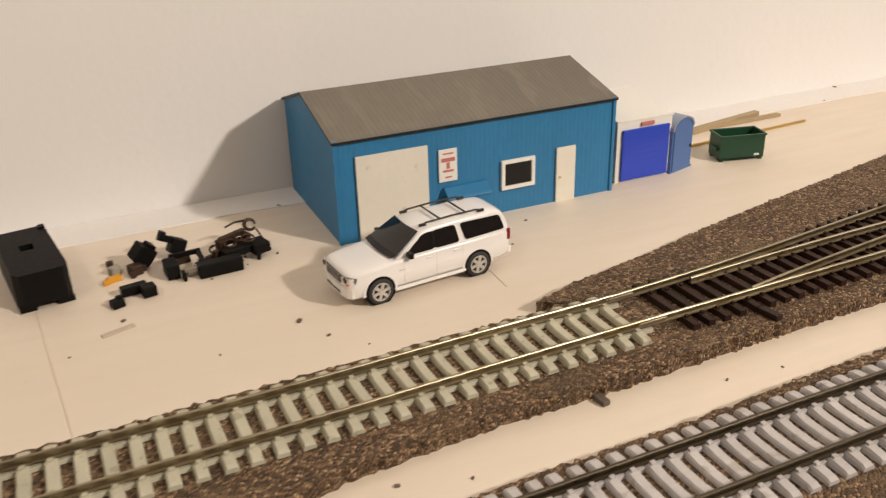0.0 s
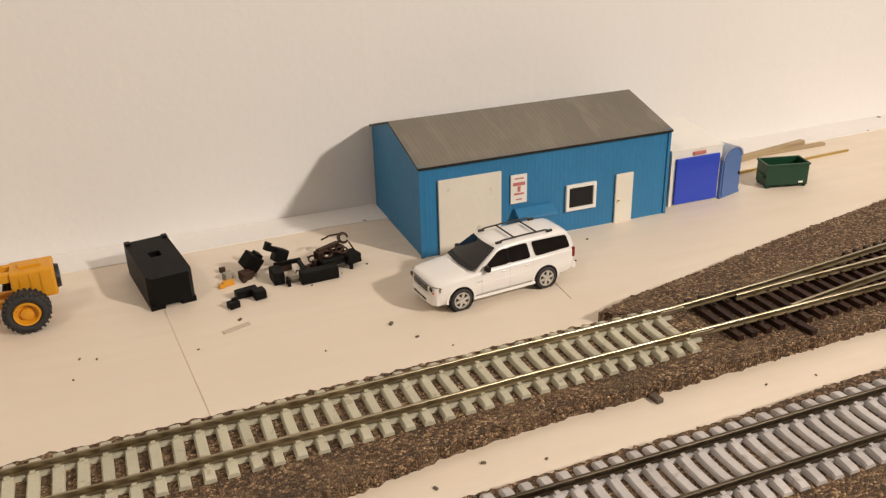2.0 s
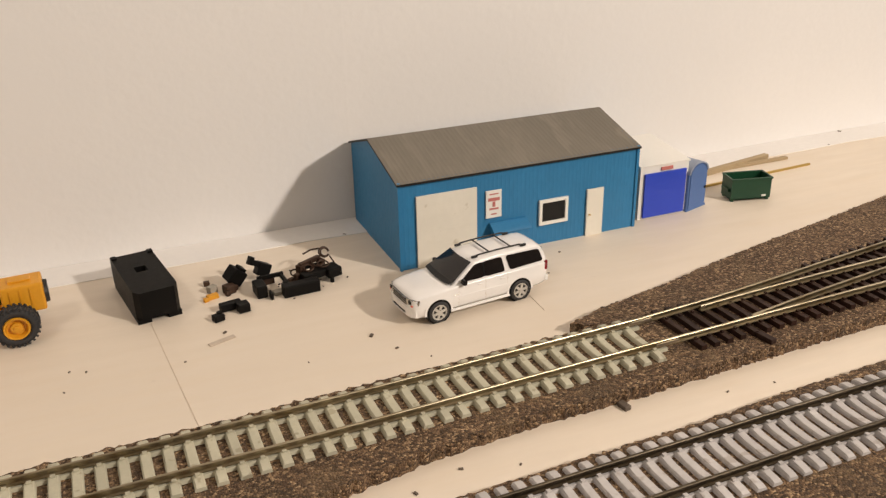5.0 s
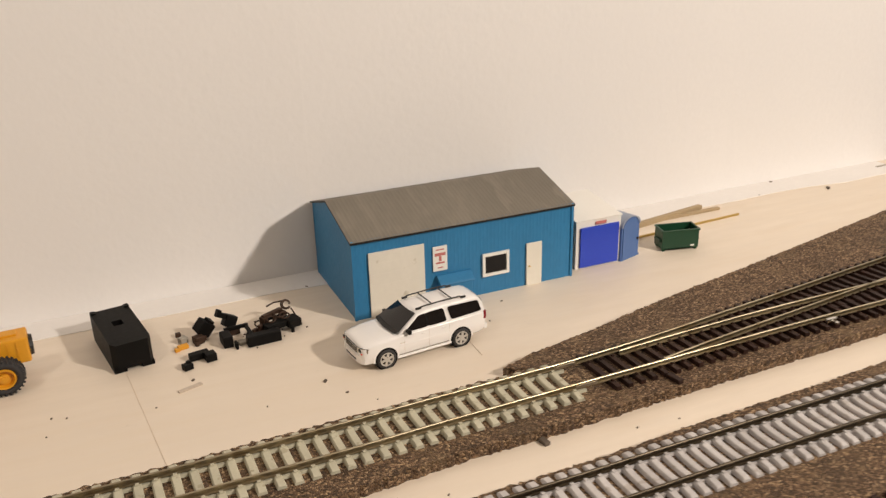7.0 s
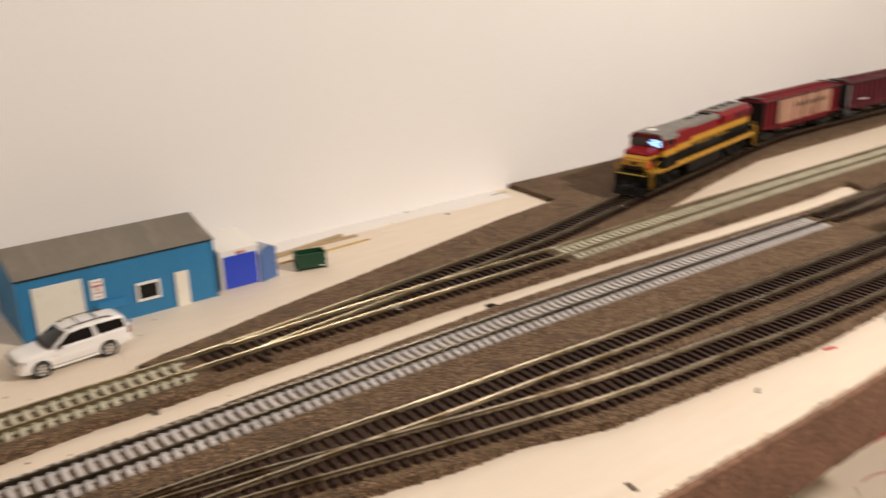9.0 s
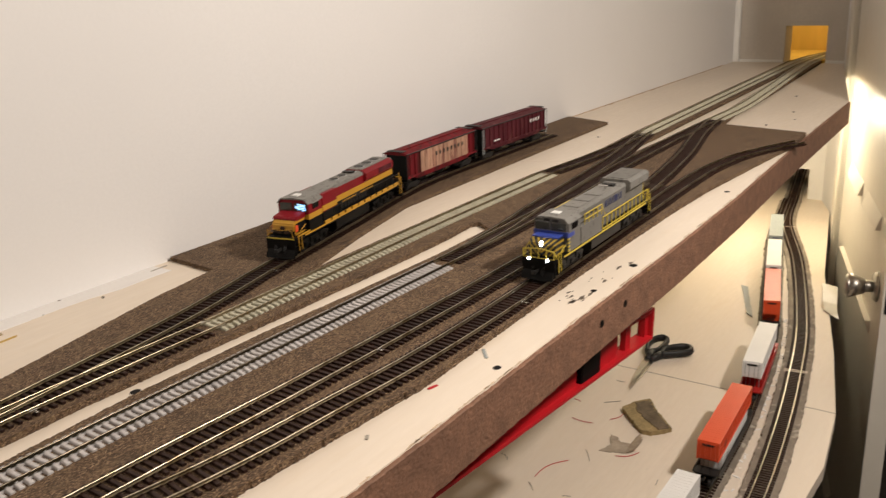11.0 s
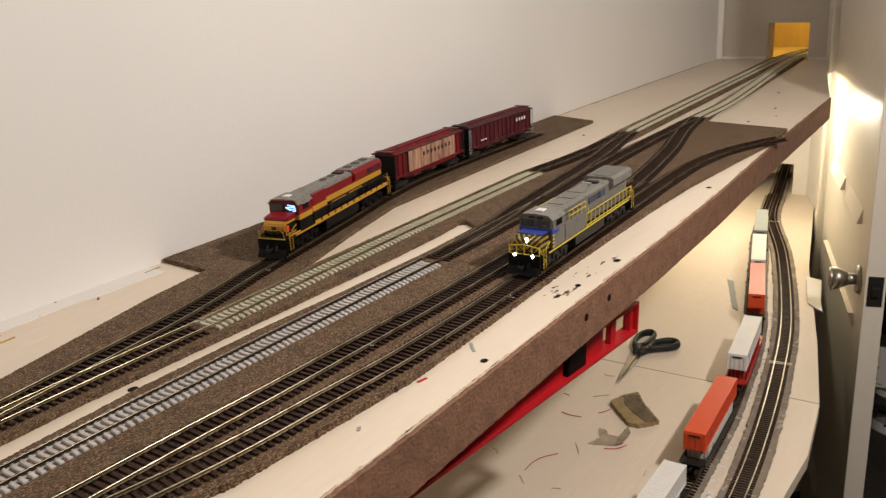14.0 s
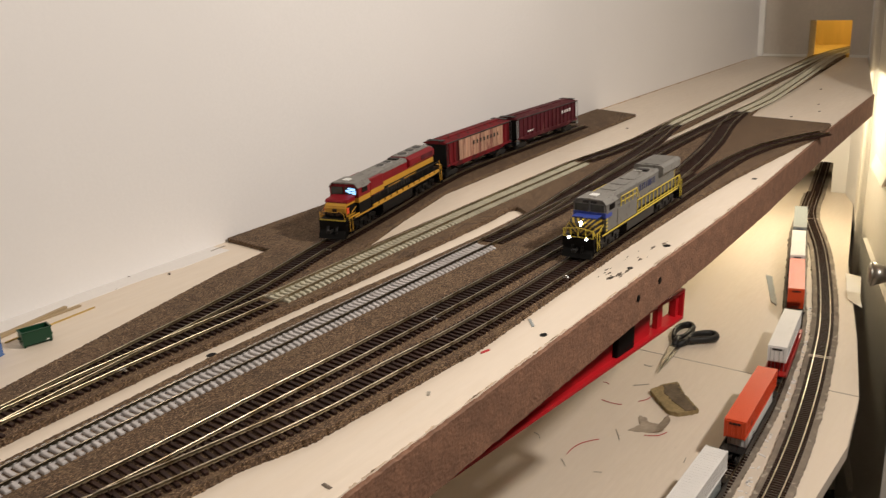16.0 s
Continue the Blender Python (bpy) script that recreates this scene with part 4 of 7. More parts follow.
def wheel(parent, x, y, r, w, k, tyre_mat="tyre", rim_mat="alloy", spokes=6, side=-1):
    """A wheel with its outer face to side; lengths are multiplied by k."""
    t = part("wheel", rounded_tyre(r, w, k), tyre_mat, parent, smooth=True)
    t.matrix_basis = pose(x * k, y * k, r * k)
    part("rim_back", scaled(rod(bmesh.new(), (0, side * w * 0.20, 0), (0, side * w * 0.34, 0), r * 0.66, seg=24), k), "dark", t)
    bm = bmesh.new()
    ring = [(math.cos(2 * math.pi * i / 28), math.sin(2 * math.pi * i / 28)) for i in range(28)]
    loop = [[bm.verts.new((c * r * q, side * w * p, n * r * q)) for q, p in ((0.58, 0.34), (0.60, 0.50), (0.70, 0.53), (0.74, 0.44))] for c, n in ring]
    for a0, b0 in zip(loop, loop[1:] + loop[:1]):
        for i in range(3):
            bm.faces.new((a0[i], b0[i], b0[i + 1], a0[i + 1]))
    for i in range(spokes):
        a = 2 * math.pi * (i + 0.25) / spokes
        box(bm, r * 0.36 * math.cos(a), side * w * 0.45, r * 0.36 * math.sin(a), r * 0.50, w * 0.14, r * 0.25, r * 0.03, Matrix.Rotation(-a, 4, "Y"))
    rod(bm, (0, side * w * 0.36, 0), (0, side * w * 0.56, 0), r * 0.16, seg=12)
    bmesh.ops.recalc_face_normals(bm, faces=bm.faces)
    part("rim", scaled(bm, k), rim_mat, t, "bright six-spoked rim")
    return t


def rounded_tyre(r, w, k, seg=32):
    prof = [(-0.5, 0.62), (-0.5, 0.86), (-0.40, 0.97), (-0.2, 1.0), (0.2, 1.0), (0.40, 0.97), (0.5, 0.86), (0.5, 0.62)]
    bm = bmesh.new()
    rings = []
    for i in range(seg):
        a = 2 * math.pi * i / seg
        rings.append([bm.verts.new((q * r * math.cos(a) * k, p * w * k, q * r * math.sin(a) * k)) for p, q in prof])
    for i in range(seg):
        a, b = rings[i], rings[(i + 1) % seg]
        for j in range(len(prof) - 1):
            bm.faces.new((a[j], a[j + 1], b[j + 1], b[j]))
        bm.faces.new((a[-1], a[0], b[0], b[-1]))
    bmesh.ops.recalc_face_normals(bm, faces=bm.faces)
    return bm


def plate(bm, quad, t):
    """A thin plate over four corners, t thick along its normal."""
    q = [Vector(p) for p in quad]
    n = (q[1] - q[0]).cross(q[-1] - q[0]).normalized() * t
    return loft(bm, [[p - n * 0.3 for p in q], [p + n for p in q]])


def rounded_outline(pts, r, n=4):
    """The outline pts (u, v) with its corners rounded."""
    out = []
    for i, p in enumerate(pts):
        p, q, o = Vector(p), Vector(pts[i - 1]), Vector(pts[(i + 1) % len(pts)])
        d0, d1 = (q - p), (o - p)
        k = min(r, d0.length * 0.45, d1.length * 0.45)
        a, c = p + d0.normalized() * k, p + d1.normalized() * k
        for j in range(n + 1):
            f = j / n
            out.append(tuple((a * (1 - f) + p * f) * (1 - f) + (p * (1 - f) + c * f) * f))
    return out


def arch_ring(x, w, z0, zs, zt, n=9, power=3.2, tuck=0.90):
    """A cross-section: sill at z0, side up to zs, then a rounded shoulder over to the middle at zt."""
    half = [(w * tuck, z0), (w * 0.985, z0 + 0.10), (w, z0 + (zs - z0) * 0.55)]
    for i in range(n + 1):
        a = math.pi / 2 * i / n
        half.append((w * math.cos(a) ** (2 / power), zs + (zt - zs) * math.sin(a) ** (2 / power)))
    half[-1] = (0.0, zt)
    return [(x, -y, z) for y, z in half] + [(x, y, z) for y, z in half[-2::-1]]


def suv():
    c = thing("toy_suv", "glossy white model sport utility car with roof rails", "toy car", -0.0042, -0.1101, 0, 5.8)
    k = 1 / 85.0
    # stations along the car: place, half width, sill, shoulder, middle
    st = [(-0.995, 0.60, 0.50, 0.72, 0.90), (-0.985, 0.74, 0.42, 0.78, 0.98), (-0.95, 0.84, 0.36, 0.84, 1.05), (-0.88, 0.91, 0.32, 0.90, 1.10), (-0.76, 0.955, 0.30, 0.96, 1.135), (-0.55, 0.985, 0.30, 1.01, 1.165), (-0.25, 1.0, 0.30, 1.05, 1.195), (0.15, 1.0, 0.31, 1.08, 1.225), (0.55, 1.0, 0.33, 1.12, 1.26), (0.9, 1.0, 0.34, 1.16, 1.28), (2.0, 1.0, 0.34, 1.18, 1.29), (3.4, 1.0, 0.34, 1.19, 1.29), (4.15, 0.99, 0.36, 1.19, 1.29), (4.40, 0.955, 0.40, 1.18, 1.28), (4.54, 0.90, 0.44, 1.14, 1.25), (4.61, 0.80, 0.50, 1.02, 1.18)]
    part("body", scaled(loft(bmesh.new(), [arch_ring(*q) for q in st]), k), "car_paint", c, smooth=True)
    g = [(0.56, 0.90, 1.20, 1.255), (0.80, 0.91, 1.26, 1.42), (1.08, 0.92, 1.45, 1.625), (1.36, 0.91, 1.62, 1.80), (1.58, 0.885, 1.72, 1.885), (1.9, 0.87, 1.77, 1.925), (2.5, 0.865, 1.79, 1.95), (3.2, 0.865, 1.79, 1.95), (3.9, 0.865, 1.78, 1.935), (4.22, 0.86, 1.75, 1.905), (4.38, 0.86, 1.67, 1.84), (4.47, 0.87, 1.50, 1.66), (4.53, 0.87, 1.30, 1.42)]
    rings = []
    for x, w, zs, zt in g:
        half = [(0.93, 1.14), (0.93, 1.20)]
        wt = w - (zs - 1.2) * 0.19
        for i in range(1, 4):
            half.append((0.93 + (wt - 0.93) * i / 3, 1.20 + (zs - 1.20) * i / 3))
        for i in range(1, 8):
            a = math.pi / 2 * i / 7
            half.append((wt * math.cos(a) ** 0.5 if i < 7 else 0.0, zs + (zt - zs) * math.sin(a) ** 0.62))
        rings.append([(x, -y, z) for y, z in half] + [(x, y, z) for y, z in half[-2::-1]])
    part("cabin", scaled(loft(bmesh.new(), rings), k), "car_paint", c, smooth=True)

    def side(z):
        return 0.93 - (z - 1.2) * (0.93 - 0.757) / (1.79 - 1.2)

    for s in (-1, 1):
        for quad in (((0.86, 1.27), (1.86, 1.27), (1.86, 1.79), (1.52, 1.755)), ((1.92, 1.27), (2.74, 1.28), (2.66, 1.80), (1.92, 1.79)), ((2.95, 1.285), (4.36, 1.32), (4.24, 1.76), (2.84, 1.80))):
            pts = [(x, s * (side(z) + 0.010), z) for x, z in rounded_outline(quad, 0.10)]
            bm = bmesh.new()
            plate(bm, pts if s < 0 else pts[::-1], 0.014)
            part("side_window", scaled(bm, k), "car_glass", c, "dark tinted side window")
        bm = bmesh.new()
        box(bm, 1.89, s * (side(1.53) + 0.012), 1.53, 0.09, 0.02, 0.50, 0.004, Matrix.Rotation(s * 0.29, 4, "X"))
        part("door_pillar", scaled(bm, k), "black", c)
        bm = bmesh.new()
        pts = [(1.62, s * 0.60, 1.95), (1.78, s * 0.61, 2.015), (2.6, s * 0.615, 2.04), (3.5, s * 0.61, 2.03), (3.72, s * 0.60, 1.96)]
        for p, q in zip(pts, pts[1:]):
            rod(bm, p, q, 0.030, seg=8)
        for x in (1.66, 3.68):
            box(bm, x, s * 0.60, 1.965, 0.24, 0.08, 0.08, 0.02)
        part("roof_rail", scaled(bm, k), "dark", c, "dark roof rail")
        bm = bmesh.new()
        box(bm, 0.98, s * 1.06, 1.33, 0.15, 0.24, 0.18, 0.04)
        box(bm, 0.98, s * 0.95, 1.29, 0.08, 0.10, 0.06, 0.01)
        part("mirror", scaled(bm, k), "glass", c, "black door mirror")
        bm = bmesh.new()
        loft(bm, [[(x + dx, s * (y + dy), z) for x, y, z in ((-0.995, 0.58, 0.80), (-0.955, 0.84, 0.80), (-0.74, 0.965, 0.83), (-0.70, 0.965, 1.00), (-0.885, 0.86, 1.03), (-0.985, 0.58, 1.01))] for dx, dy in ((0.06, -0.08), (-0.015, 0.012))])
        hl = part("headlight", scaled(bm, k), "chrome", c, "clear headlight with a bright reflector")
        part("lens", scaled(box(bmesh.new(), -0.985, s * 0.73, 0.915, 0.05, 0.17, 0.13, 0.03), k), "dark", hl)
        part("turn_signal", scaled(box(bmesh.new(), -0.955, s * 0.81, 0.80, 0.05, 0.12, 0.05, 0.015), k), "orange", hl)
        bm = bmesh.new()
        box(bm, 4.50, s * 0.885, 1.10, 0.13, 0.12, 0.36, 0.03)
        part("tail_light", scaled(bm, k), "red", c, "red tail light")
        bm = bmesh.new()
        box(bm, 1.66, s * 0.99, 0.35, 2.42, 0.16, 0.09, 0.03)
        part("running_board", scaled(bm, k), "car_paint", c)
        # grey strip painted in for the shadow between sill and running board
        part("sill_gap", scaled(box(bmesh.new(), 1.66, s * 0.965, 0.41, 2.3, 0.07, 0.03), k), "card", c)
        part("side_strip", scaled(box(bmesh.new(), 1.72, s * 1.0, 0.80, 2.30, 0.012, 0.035, 0.004), k), "car_paint", c)
        part("name_badge", scaled(box(bmesh.new(), 0.72, s * 1.002, 0.90, 0.22, 0.008, 0.03), k), "chrome", c)
        for xw in (0.0, 3.33):
            bm = bmesh.new()
            for i in range(20):
                a0, a1 = math.pi * (1.06 * i / 20 - 0.03), math.pi * (1.06 * (i + 1) / 20 - 0.03)
                v = [(xw + r2 * math.cos(a), s * yy, 0.40 + r2 * math.sin(a)) for r2, a, yy in ((0.475, a0, 1.006), (0.475, a1, 1.006), (0.49, a1, 1.020), (0.49, a0, 1.020))]
                w = [(xw + r2 * math.cos(a), s * yy, 0.40 + r2 * math.sin(a)) for r2, a, yy in ((0.49, a0, 1.020), (0.49, a1, 1.020), (0.56, a1, 0.997), (0.56, a0, 0.997))]
                for q in (v, w):
                    bm.faces.new([bm.verts.new(p) for p in q])
            bmesh.ops.remove_doubles(bm, verts=bm.verts, dist=1e-4)
            bmesh.ops.recalc_face_normals(bm, faces=bm.faces)
            part("fender_flare", scaled(bm, k), "car_paint", c, smooth=True)
            part("wheel_arch", scaled(rod(bmesh.new(), (xw, s * 0.60, 0.42), (xw, s * 1.008, 0.41), 0.478, seg=28), k), "black", c)
            wheel(c, xw, s * 0.935, 0.41, 0.25, k, side=s)
        for x0, z0, z1 in ((0.80, 0.45, 1.22), (1.89, 0.45, 1.22), (2.80, 0.78, 1.22)):
            part("door_seam", scaled(box(bmesh.new(), x0, s * 1.001, (z0 + z1) / 2, 0.007, 0.004, z1 - z0), k), "sliver", c)
        for x0 in (1.66, 2.58):
            part("door_handle", scaled(box(bmesh.new(), x0, s * 1.012, 1.08, 0.17, 0.05, 0.045, 0.015), k), "car_paint", c)

    def pane(bm, low, high, lift, bow, nu=8, nv=4):
        """A curved pane between two lines (x, half width, z), bowed forward in the middle."""
        rows = []
        for j in range(nv + 1):
            f = j / nv
            x, w, z = (low[i] * (1 - f) + high[i] * f for i in range(3))
            rows.append([bm.verts.new((x - bow * (1 - (2 * i / nu - 1) ** 2) + lift[0], w * (2 * i / nu - 1), z + lift[1] + 0.03 * f * (1 - (2 * i / nu - 1) ** 2))) for i in range(nu + 1)])
        for a, b in zip(rows, rows[1:]):
            for i in range(nu):
                bm.faces.new((a[i], a[i + 1], b[i + 1], b[i]))
        return bm

    screen = part("windscreen", scaled(pane(bmesh.new(), (0.66, 0.90, 1.285), (1.485, 0.735, 1.815), (-0.045, 0.055), 0.10), k), "car_glass", c, "dark curved windscreen", True)
    bm = pane(bmesh.new(), (0.50, 0.88, 1.235), (0.67, 0.89, 1.31), (-0.035, 0.06), 0.10, 8, 1)
    part("wiper_cowl", scaled(bm, k), "dark", screen)
    part("rear_window", scaled(pane(bmesh.new(), (4.545, 0.74, 1.34), (4.44, 0.64, 1.72), (0.03, 0.0), -0.02), k), "car_glass", c)
    for x in (2.25, 3.15):
        part("cross_bar", scaled(rod(bmesh.new(), (x, -0.60, 2.035), (x, 0.60, 2.035), 0.028, seg=8), k), "dark", c)
    bm = bmesh.new()
    for z in (0.765, 0.845, 0.925, 1.0):
        box(bm, -1.022, 0, z, 0.03, 1.02 - abs(z - 0.88) * 0.6, 0.026, 0.008)
    for y in (-0.53, 0.53):
        box(bm, -0.985, y, 0.88, 0.05, 0.04, 0.27, 0.01)
    gr = part("grille", scaled(bm, k), "chrome", c, "chrome barred grille")
    part("grille_back", scaled(box(bmesh.new(), -0.988, 0, 0.88, 0.05, 1.06, 0.26, 0.02), k), "dark", gr)
    bm = bmesh.new()
    loft(bm, [[(x, y, z) for x, y in ((-0.86, -0.93), (-0.98, -0.80), (-1.035, -0.50), (-1.05, 0.0), (-1.035, 0.50), (-0.98, 0.80), (-0.86, 0.93), (-0.6, 0.93), (-0.6, -0.93))] for z in (0.36, 0.42, 0.62, 0.68)])
    part("front_bumper", scaled(bm, k), "car_paint", c)
    part("air_intake", scaled(box(bmesh.new(), -1.035, 0, 0.46, 0.05, 0.90, 0.07, 0.02), k), "dark", c)
    bm = bmesh.new()
    box(bm, 4.57, 0, 0.55, 0.16, 1.80, 0.24, 0.06)
    part("rear_bumper", scaled(bm, k), "car_paint", c)
    return c


suv()


# ---- black casting and the heap of broken parts ----
def black_casting():
    s = thing("plastic_housing", "black plastic housing with a slot in its top", "plastic housing", -0.1108, -0.0505, 0, 9)
    w, d, h, c = 0.0182, 0.0430, 0.0143, 0.0032
    bm = bmesh.new()
    out = [(-w / 2, d / 2), (-w / 2, -d / 2 + c), (-w / 2 + c * 0.6, -d / 2), (w / 2 - c * 0.6, -d / 2), (w / 2, -d / 2 + c), (w / 2, d / 2)]
    slab(bm, out, 0.0022, h - 0.003)
    slab(bm, [(-w / 2, d / 2), (-w / 2, -d / 2 + c), (-w / 2 + c * 0.6, -d / 2), (-0.0026, -d / 2), (-0.0026, d / 2)], h - 0.003, h)
    slab(bm, [(0.0022, d / 2), (0.0022, -d / 2), (w / 2 - c * 0.6, -d / 2), (w / 2, -d / 2 + c), (w / 2, d / 2)], h - 0.003, h)
    slab(bm, [(-0.0026, d / 2), (-0.0026, 0.0056), (0.0022, 0.0056), (0.0022, d / 2)], h - 0.003, h)
    slab(bm, [(-0.0026, 0.0), (-0.0026, -d / 2), (0.0022, -d / 2), (0.0022, 0.0)], h - 0.003, h)
    part("body", bm, "black", s)
    for x in (-1, 1):
        part("foot", box(bmesh.new(), x * (w / 2 - 0.0028), 0, 0.0011, 0.0056, d - 0.002, 0.0022), "black", s)
        part("lug", box(bmesh.new(), x * (w / 2 - 0.0012), d / 2 - 0.002, h + 0.0004, 0.0024, 0.003, 0.0008, 0.0002), "black", s)
    return s


black_casting()


def scrap(name, label, mt, x, y, rz, boxes, tilt=0, z=0):
    bm = bmesh.new()
    for cx, cy, cz, sx, sy, sz in boxes:
        box(bm, cx, cy, cz, sx, sy, sz, min(sx, sy, sz) * 0.12)
    ob = tagged(part(name, bm, mt), label, "broken part", group="heap of broken model parts")
    ob.matrix_basis = pose(x, y, z, tilt, 0, rz)
    return ob


ob = scrap("motor_block", "dark block-shaped motor part tipped on its edge", "black", 0, 0, 0, [(0, 0, 0, 0.0074, 0.0066, 0.0070), (0.0007, 0, 0.0041, 0.0034, 0.0042, 0.0014)])
ob.matrix_basis = pose(-0.0730, -0.0525, 0.0052, 12, 38, 24)
scrap("motor_mount", "small brown-black mount beside the motor block", "rust", -0.0768, -0.0580, 20, [(0, 0, 0.0020, 0.0048, 0.0042, 0.0040), (0.0030, 0.001, 0.0012, 0.0028, 0.0024, 0.0024), (-0.0020, -0.0020, 0.0012, 0.0018, 0.0022, 0.0024)])
ob = scrap("plastic_bracket", "black plastic bracket with one arm sticking up", "black", 0, 0, 0, [(0, 0, 0, 0.0060, 0.0054, 0.0062), (-0.0052, 0.0, 0.0018, 0.0058, 0.0030, 0.0026), (-0.0070, 0.0, 0.0026, 0.0020, 0.0034, 0.0034)])
ob.matrix_basis = pose(-0.0600, -0.0495, 0.0046, -8, 28, 10)
scrap("bracket_foot", "dark brown foot under the plastic bracket", "rust", -0.0592, -0.0560, 12, [(0, 0, 0.0018, 0.0052, 0.0034, 0.0034)])
scrap("open_bracket", "black open plastic frame with a thick end", "black", -0.0605, -0.0640, 4, [(-0.0042, -0.0012, 0.0028, 0.0048, 0.0090, 0.0056), (0.0025, 0.0058, 0.0044, 0.0120, 0.0014, 0.0018), (0.0074, -0.0005, 0.0040, 0.0014, 0.0130, 0.0020), (-0.0010, -0.0072, 0.0016, 0.0012, 0.0040, 0.0032)])
scrap("grey_plate", "small grey plastic plate inside the black frame", "card", -0.0565, -0.0680, 6, [(0, 0, 0.0008, 0.0060, 0.0036, 0.0016)])
scrap("chassis_bar", "long black model chassis bar", "black", -0.0478, -0.0715, 3, [(0, 0, 0.0027, 0.0165, 0.0050, 0.0054), (-0.0060, 0.0030, 0.0036, 0.0022, 0.0016, 0.0040), (0.0050, 0.0032, 0.0036, 0.0030, 0.0018, 0.0030)])
scrap("broken_chassis", "black model chassis end with a small foot", "black", -0.0365, -0.0632, 16, [(-0.0010, 0, 0.0044, 0.0170, 0.0050, 0.0030), (0.0050, -0.0010, 0.0040, 0.0068, 0.0075, 0.0042), (0.0030, -0.0046, 0.0016, 0.0014, 0.0014, 0.0034), (-0.0070, 0.0015, 0.0020, 0.0030, 0.0040, 0.0040), (-0.0020, 0.0052, 0.0060, 0.0120, 0.0012, 0.0014)])
scrap("plastic_clip", "small black L-shaped plastic clip", "black", -0.0775, -0.0755, 10, [(-0.0014, 0.0016, 0.0020, 0.0092, 0.0036, 0.0032), (0.0026, -0.0026, 0.0020, 0.0050, 0.0050, 0.0038)])
scrap("plastic_clip", "tiny black plastic clip lying by itself", "black", -0.0856, -0.0818, 20, [(0, 0, 0.0014, 0.0044, 0.0036, 0.0028), (0.0012, 0.0010, 0.0026, 0.0020, 0.0018, 0.0016)])
scrap("yellow_fitting", "small yellow plastic fitting", "tractor", -0.0846, -0.0605, 15, [(0, 0, 0.0010, 0.0050, 0.0026, 0.0020), (-0.0034, -0.0010, 0.0008, 0.0022, 0.0018, 0.0016)])
scrap("grey_block", "small pale grey block", "card", -0.0838, -0.0545, 30, [(0, 0, 0.0016, 0.0040, 0.0030, 0.0032)])
scrap("plastic_crumb", "tiny dark brown crumb", "rust", -0.0850, -0.0465, 0, [(0, 0, 0.0010, 0.0026, 0.0022, 0.0020)])
scrap("motor_bracket", "rusty brown bracket lying across the frame", "rust", -0.0400, -0.0575, 28, [(0, 0, 0.0078, 0.0120, 0.0022, 0.0020), (-0.0055, 0.0, 0.0052, 0.0030, 0.0034, 0.0056), (0.002, -0.003, 0.0050, 0.0080, 0.0018, 0.0022), (-0.0090, -0.0015, 0.0030, 0.0024, 0.0020, 0.0050), (0.0050, -0.0020, 0.0064, 0.0022, 0.0040, 0.0030), (-0.0105, 0.0010, 0.0022, 0.0030, 0.0016, 0.0020)])
bm = bmesh.new()
rnd = random.Random(5)
for cx, cy, cz, r0, tilt in ((-0.0320, -0.0530, 0.0090, 0.0024, 60), (-0.0318, -0.0534, 0.0092, 0.0019, 65), (-0.0365, -0.0590, 0.0070, 0.0030, 25), (-0.0345, -0.0610, 0.0064, 0.0026, 20), (-0.0470, -0.0575, 0.0030, 0.0020, 35), (-0.0415, -0.0615, 0.0060, 0.0022, 30)):
    m = Matrix.Translation((cx, cy, cz)) @ Matrix.Rotation(radians(tilt), 4, "X")
    pts = [m @ Vector((r0 * math.cos(a), r0 * math.sin(a), 0.0003 * a)) for a in np.linspace(0, 5.6, 15)]
    for a, b in zip(pts, pts[1:]):
        rod(bm, a, b, 0.00040, seg=6)
for pts in ([(-0.041, -0.050, 0.0085), (-0.037, -0.0490, 0.0095), (-0.033, -0.0500, 0.0100)], [(-0.030, -0.056, 0.0080), (-0.0285, -0.0600, 0.0050), (-0.028, -0.064, 0.0030)], [(-0.049, -0.060, 0.0010), (-0.052, -0.0585, 0.0006), (-0.054, -0.0600, 0.0004)]):
    for a, b in zip(pts, pts[1:]):
        rod(bm, a, b, 0.0004, seg=6)
tagged(part("loose_wire", bm, "rust"), "curled brown wire springing from the broken parts", "wire", group="heap of broken model parts")
bm = bmesh.new()
for i in range(34):
    x, y, r = rnd.gauss(-0.042, 0.008), rnd.gauss(-0.060, 0.005), rnd.uniform(0.0003, 0.0009)
    box(bm, x, y, r * 0.4, r * 2, r * 1.2, r, r * 0.2, Matrix.Rotation(rnd.uniform(0, 3), 4, "Z"))
tagged(part("rust_flakes", bm, "rust"), "dark rust flakes scattered round the broken parts", "flakes", kind="stuff")


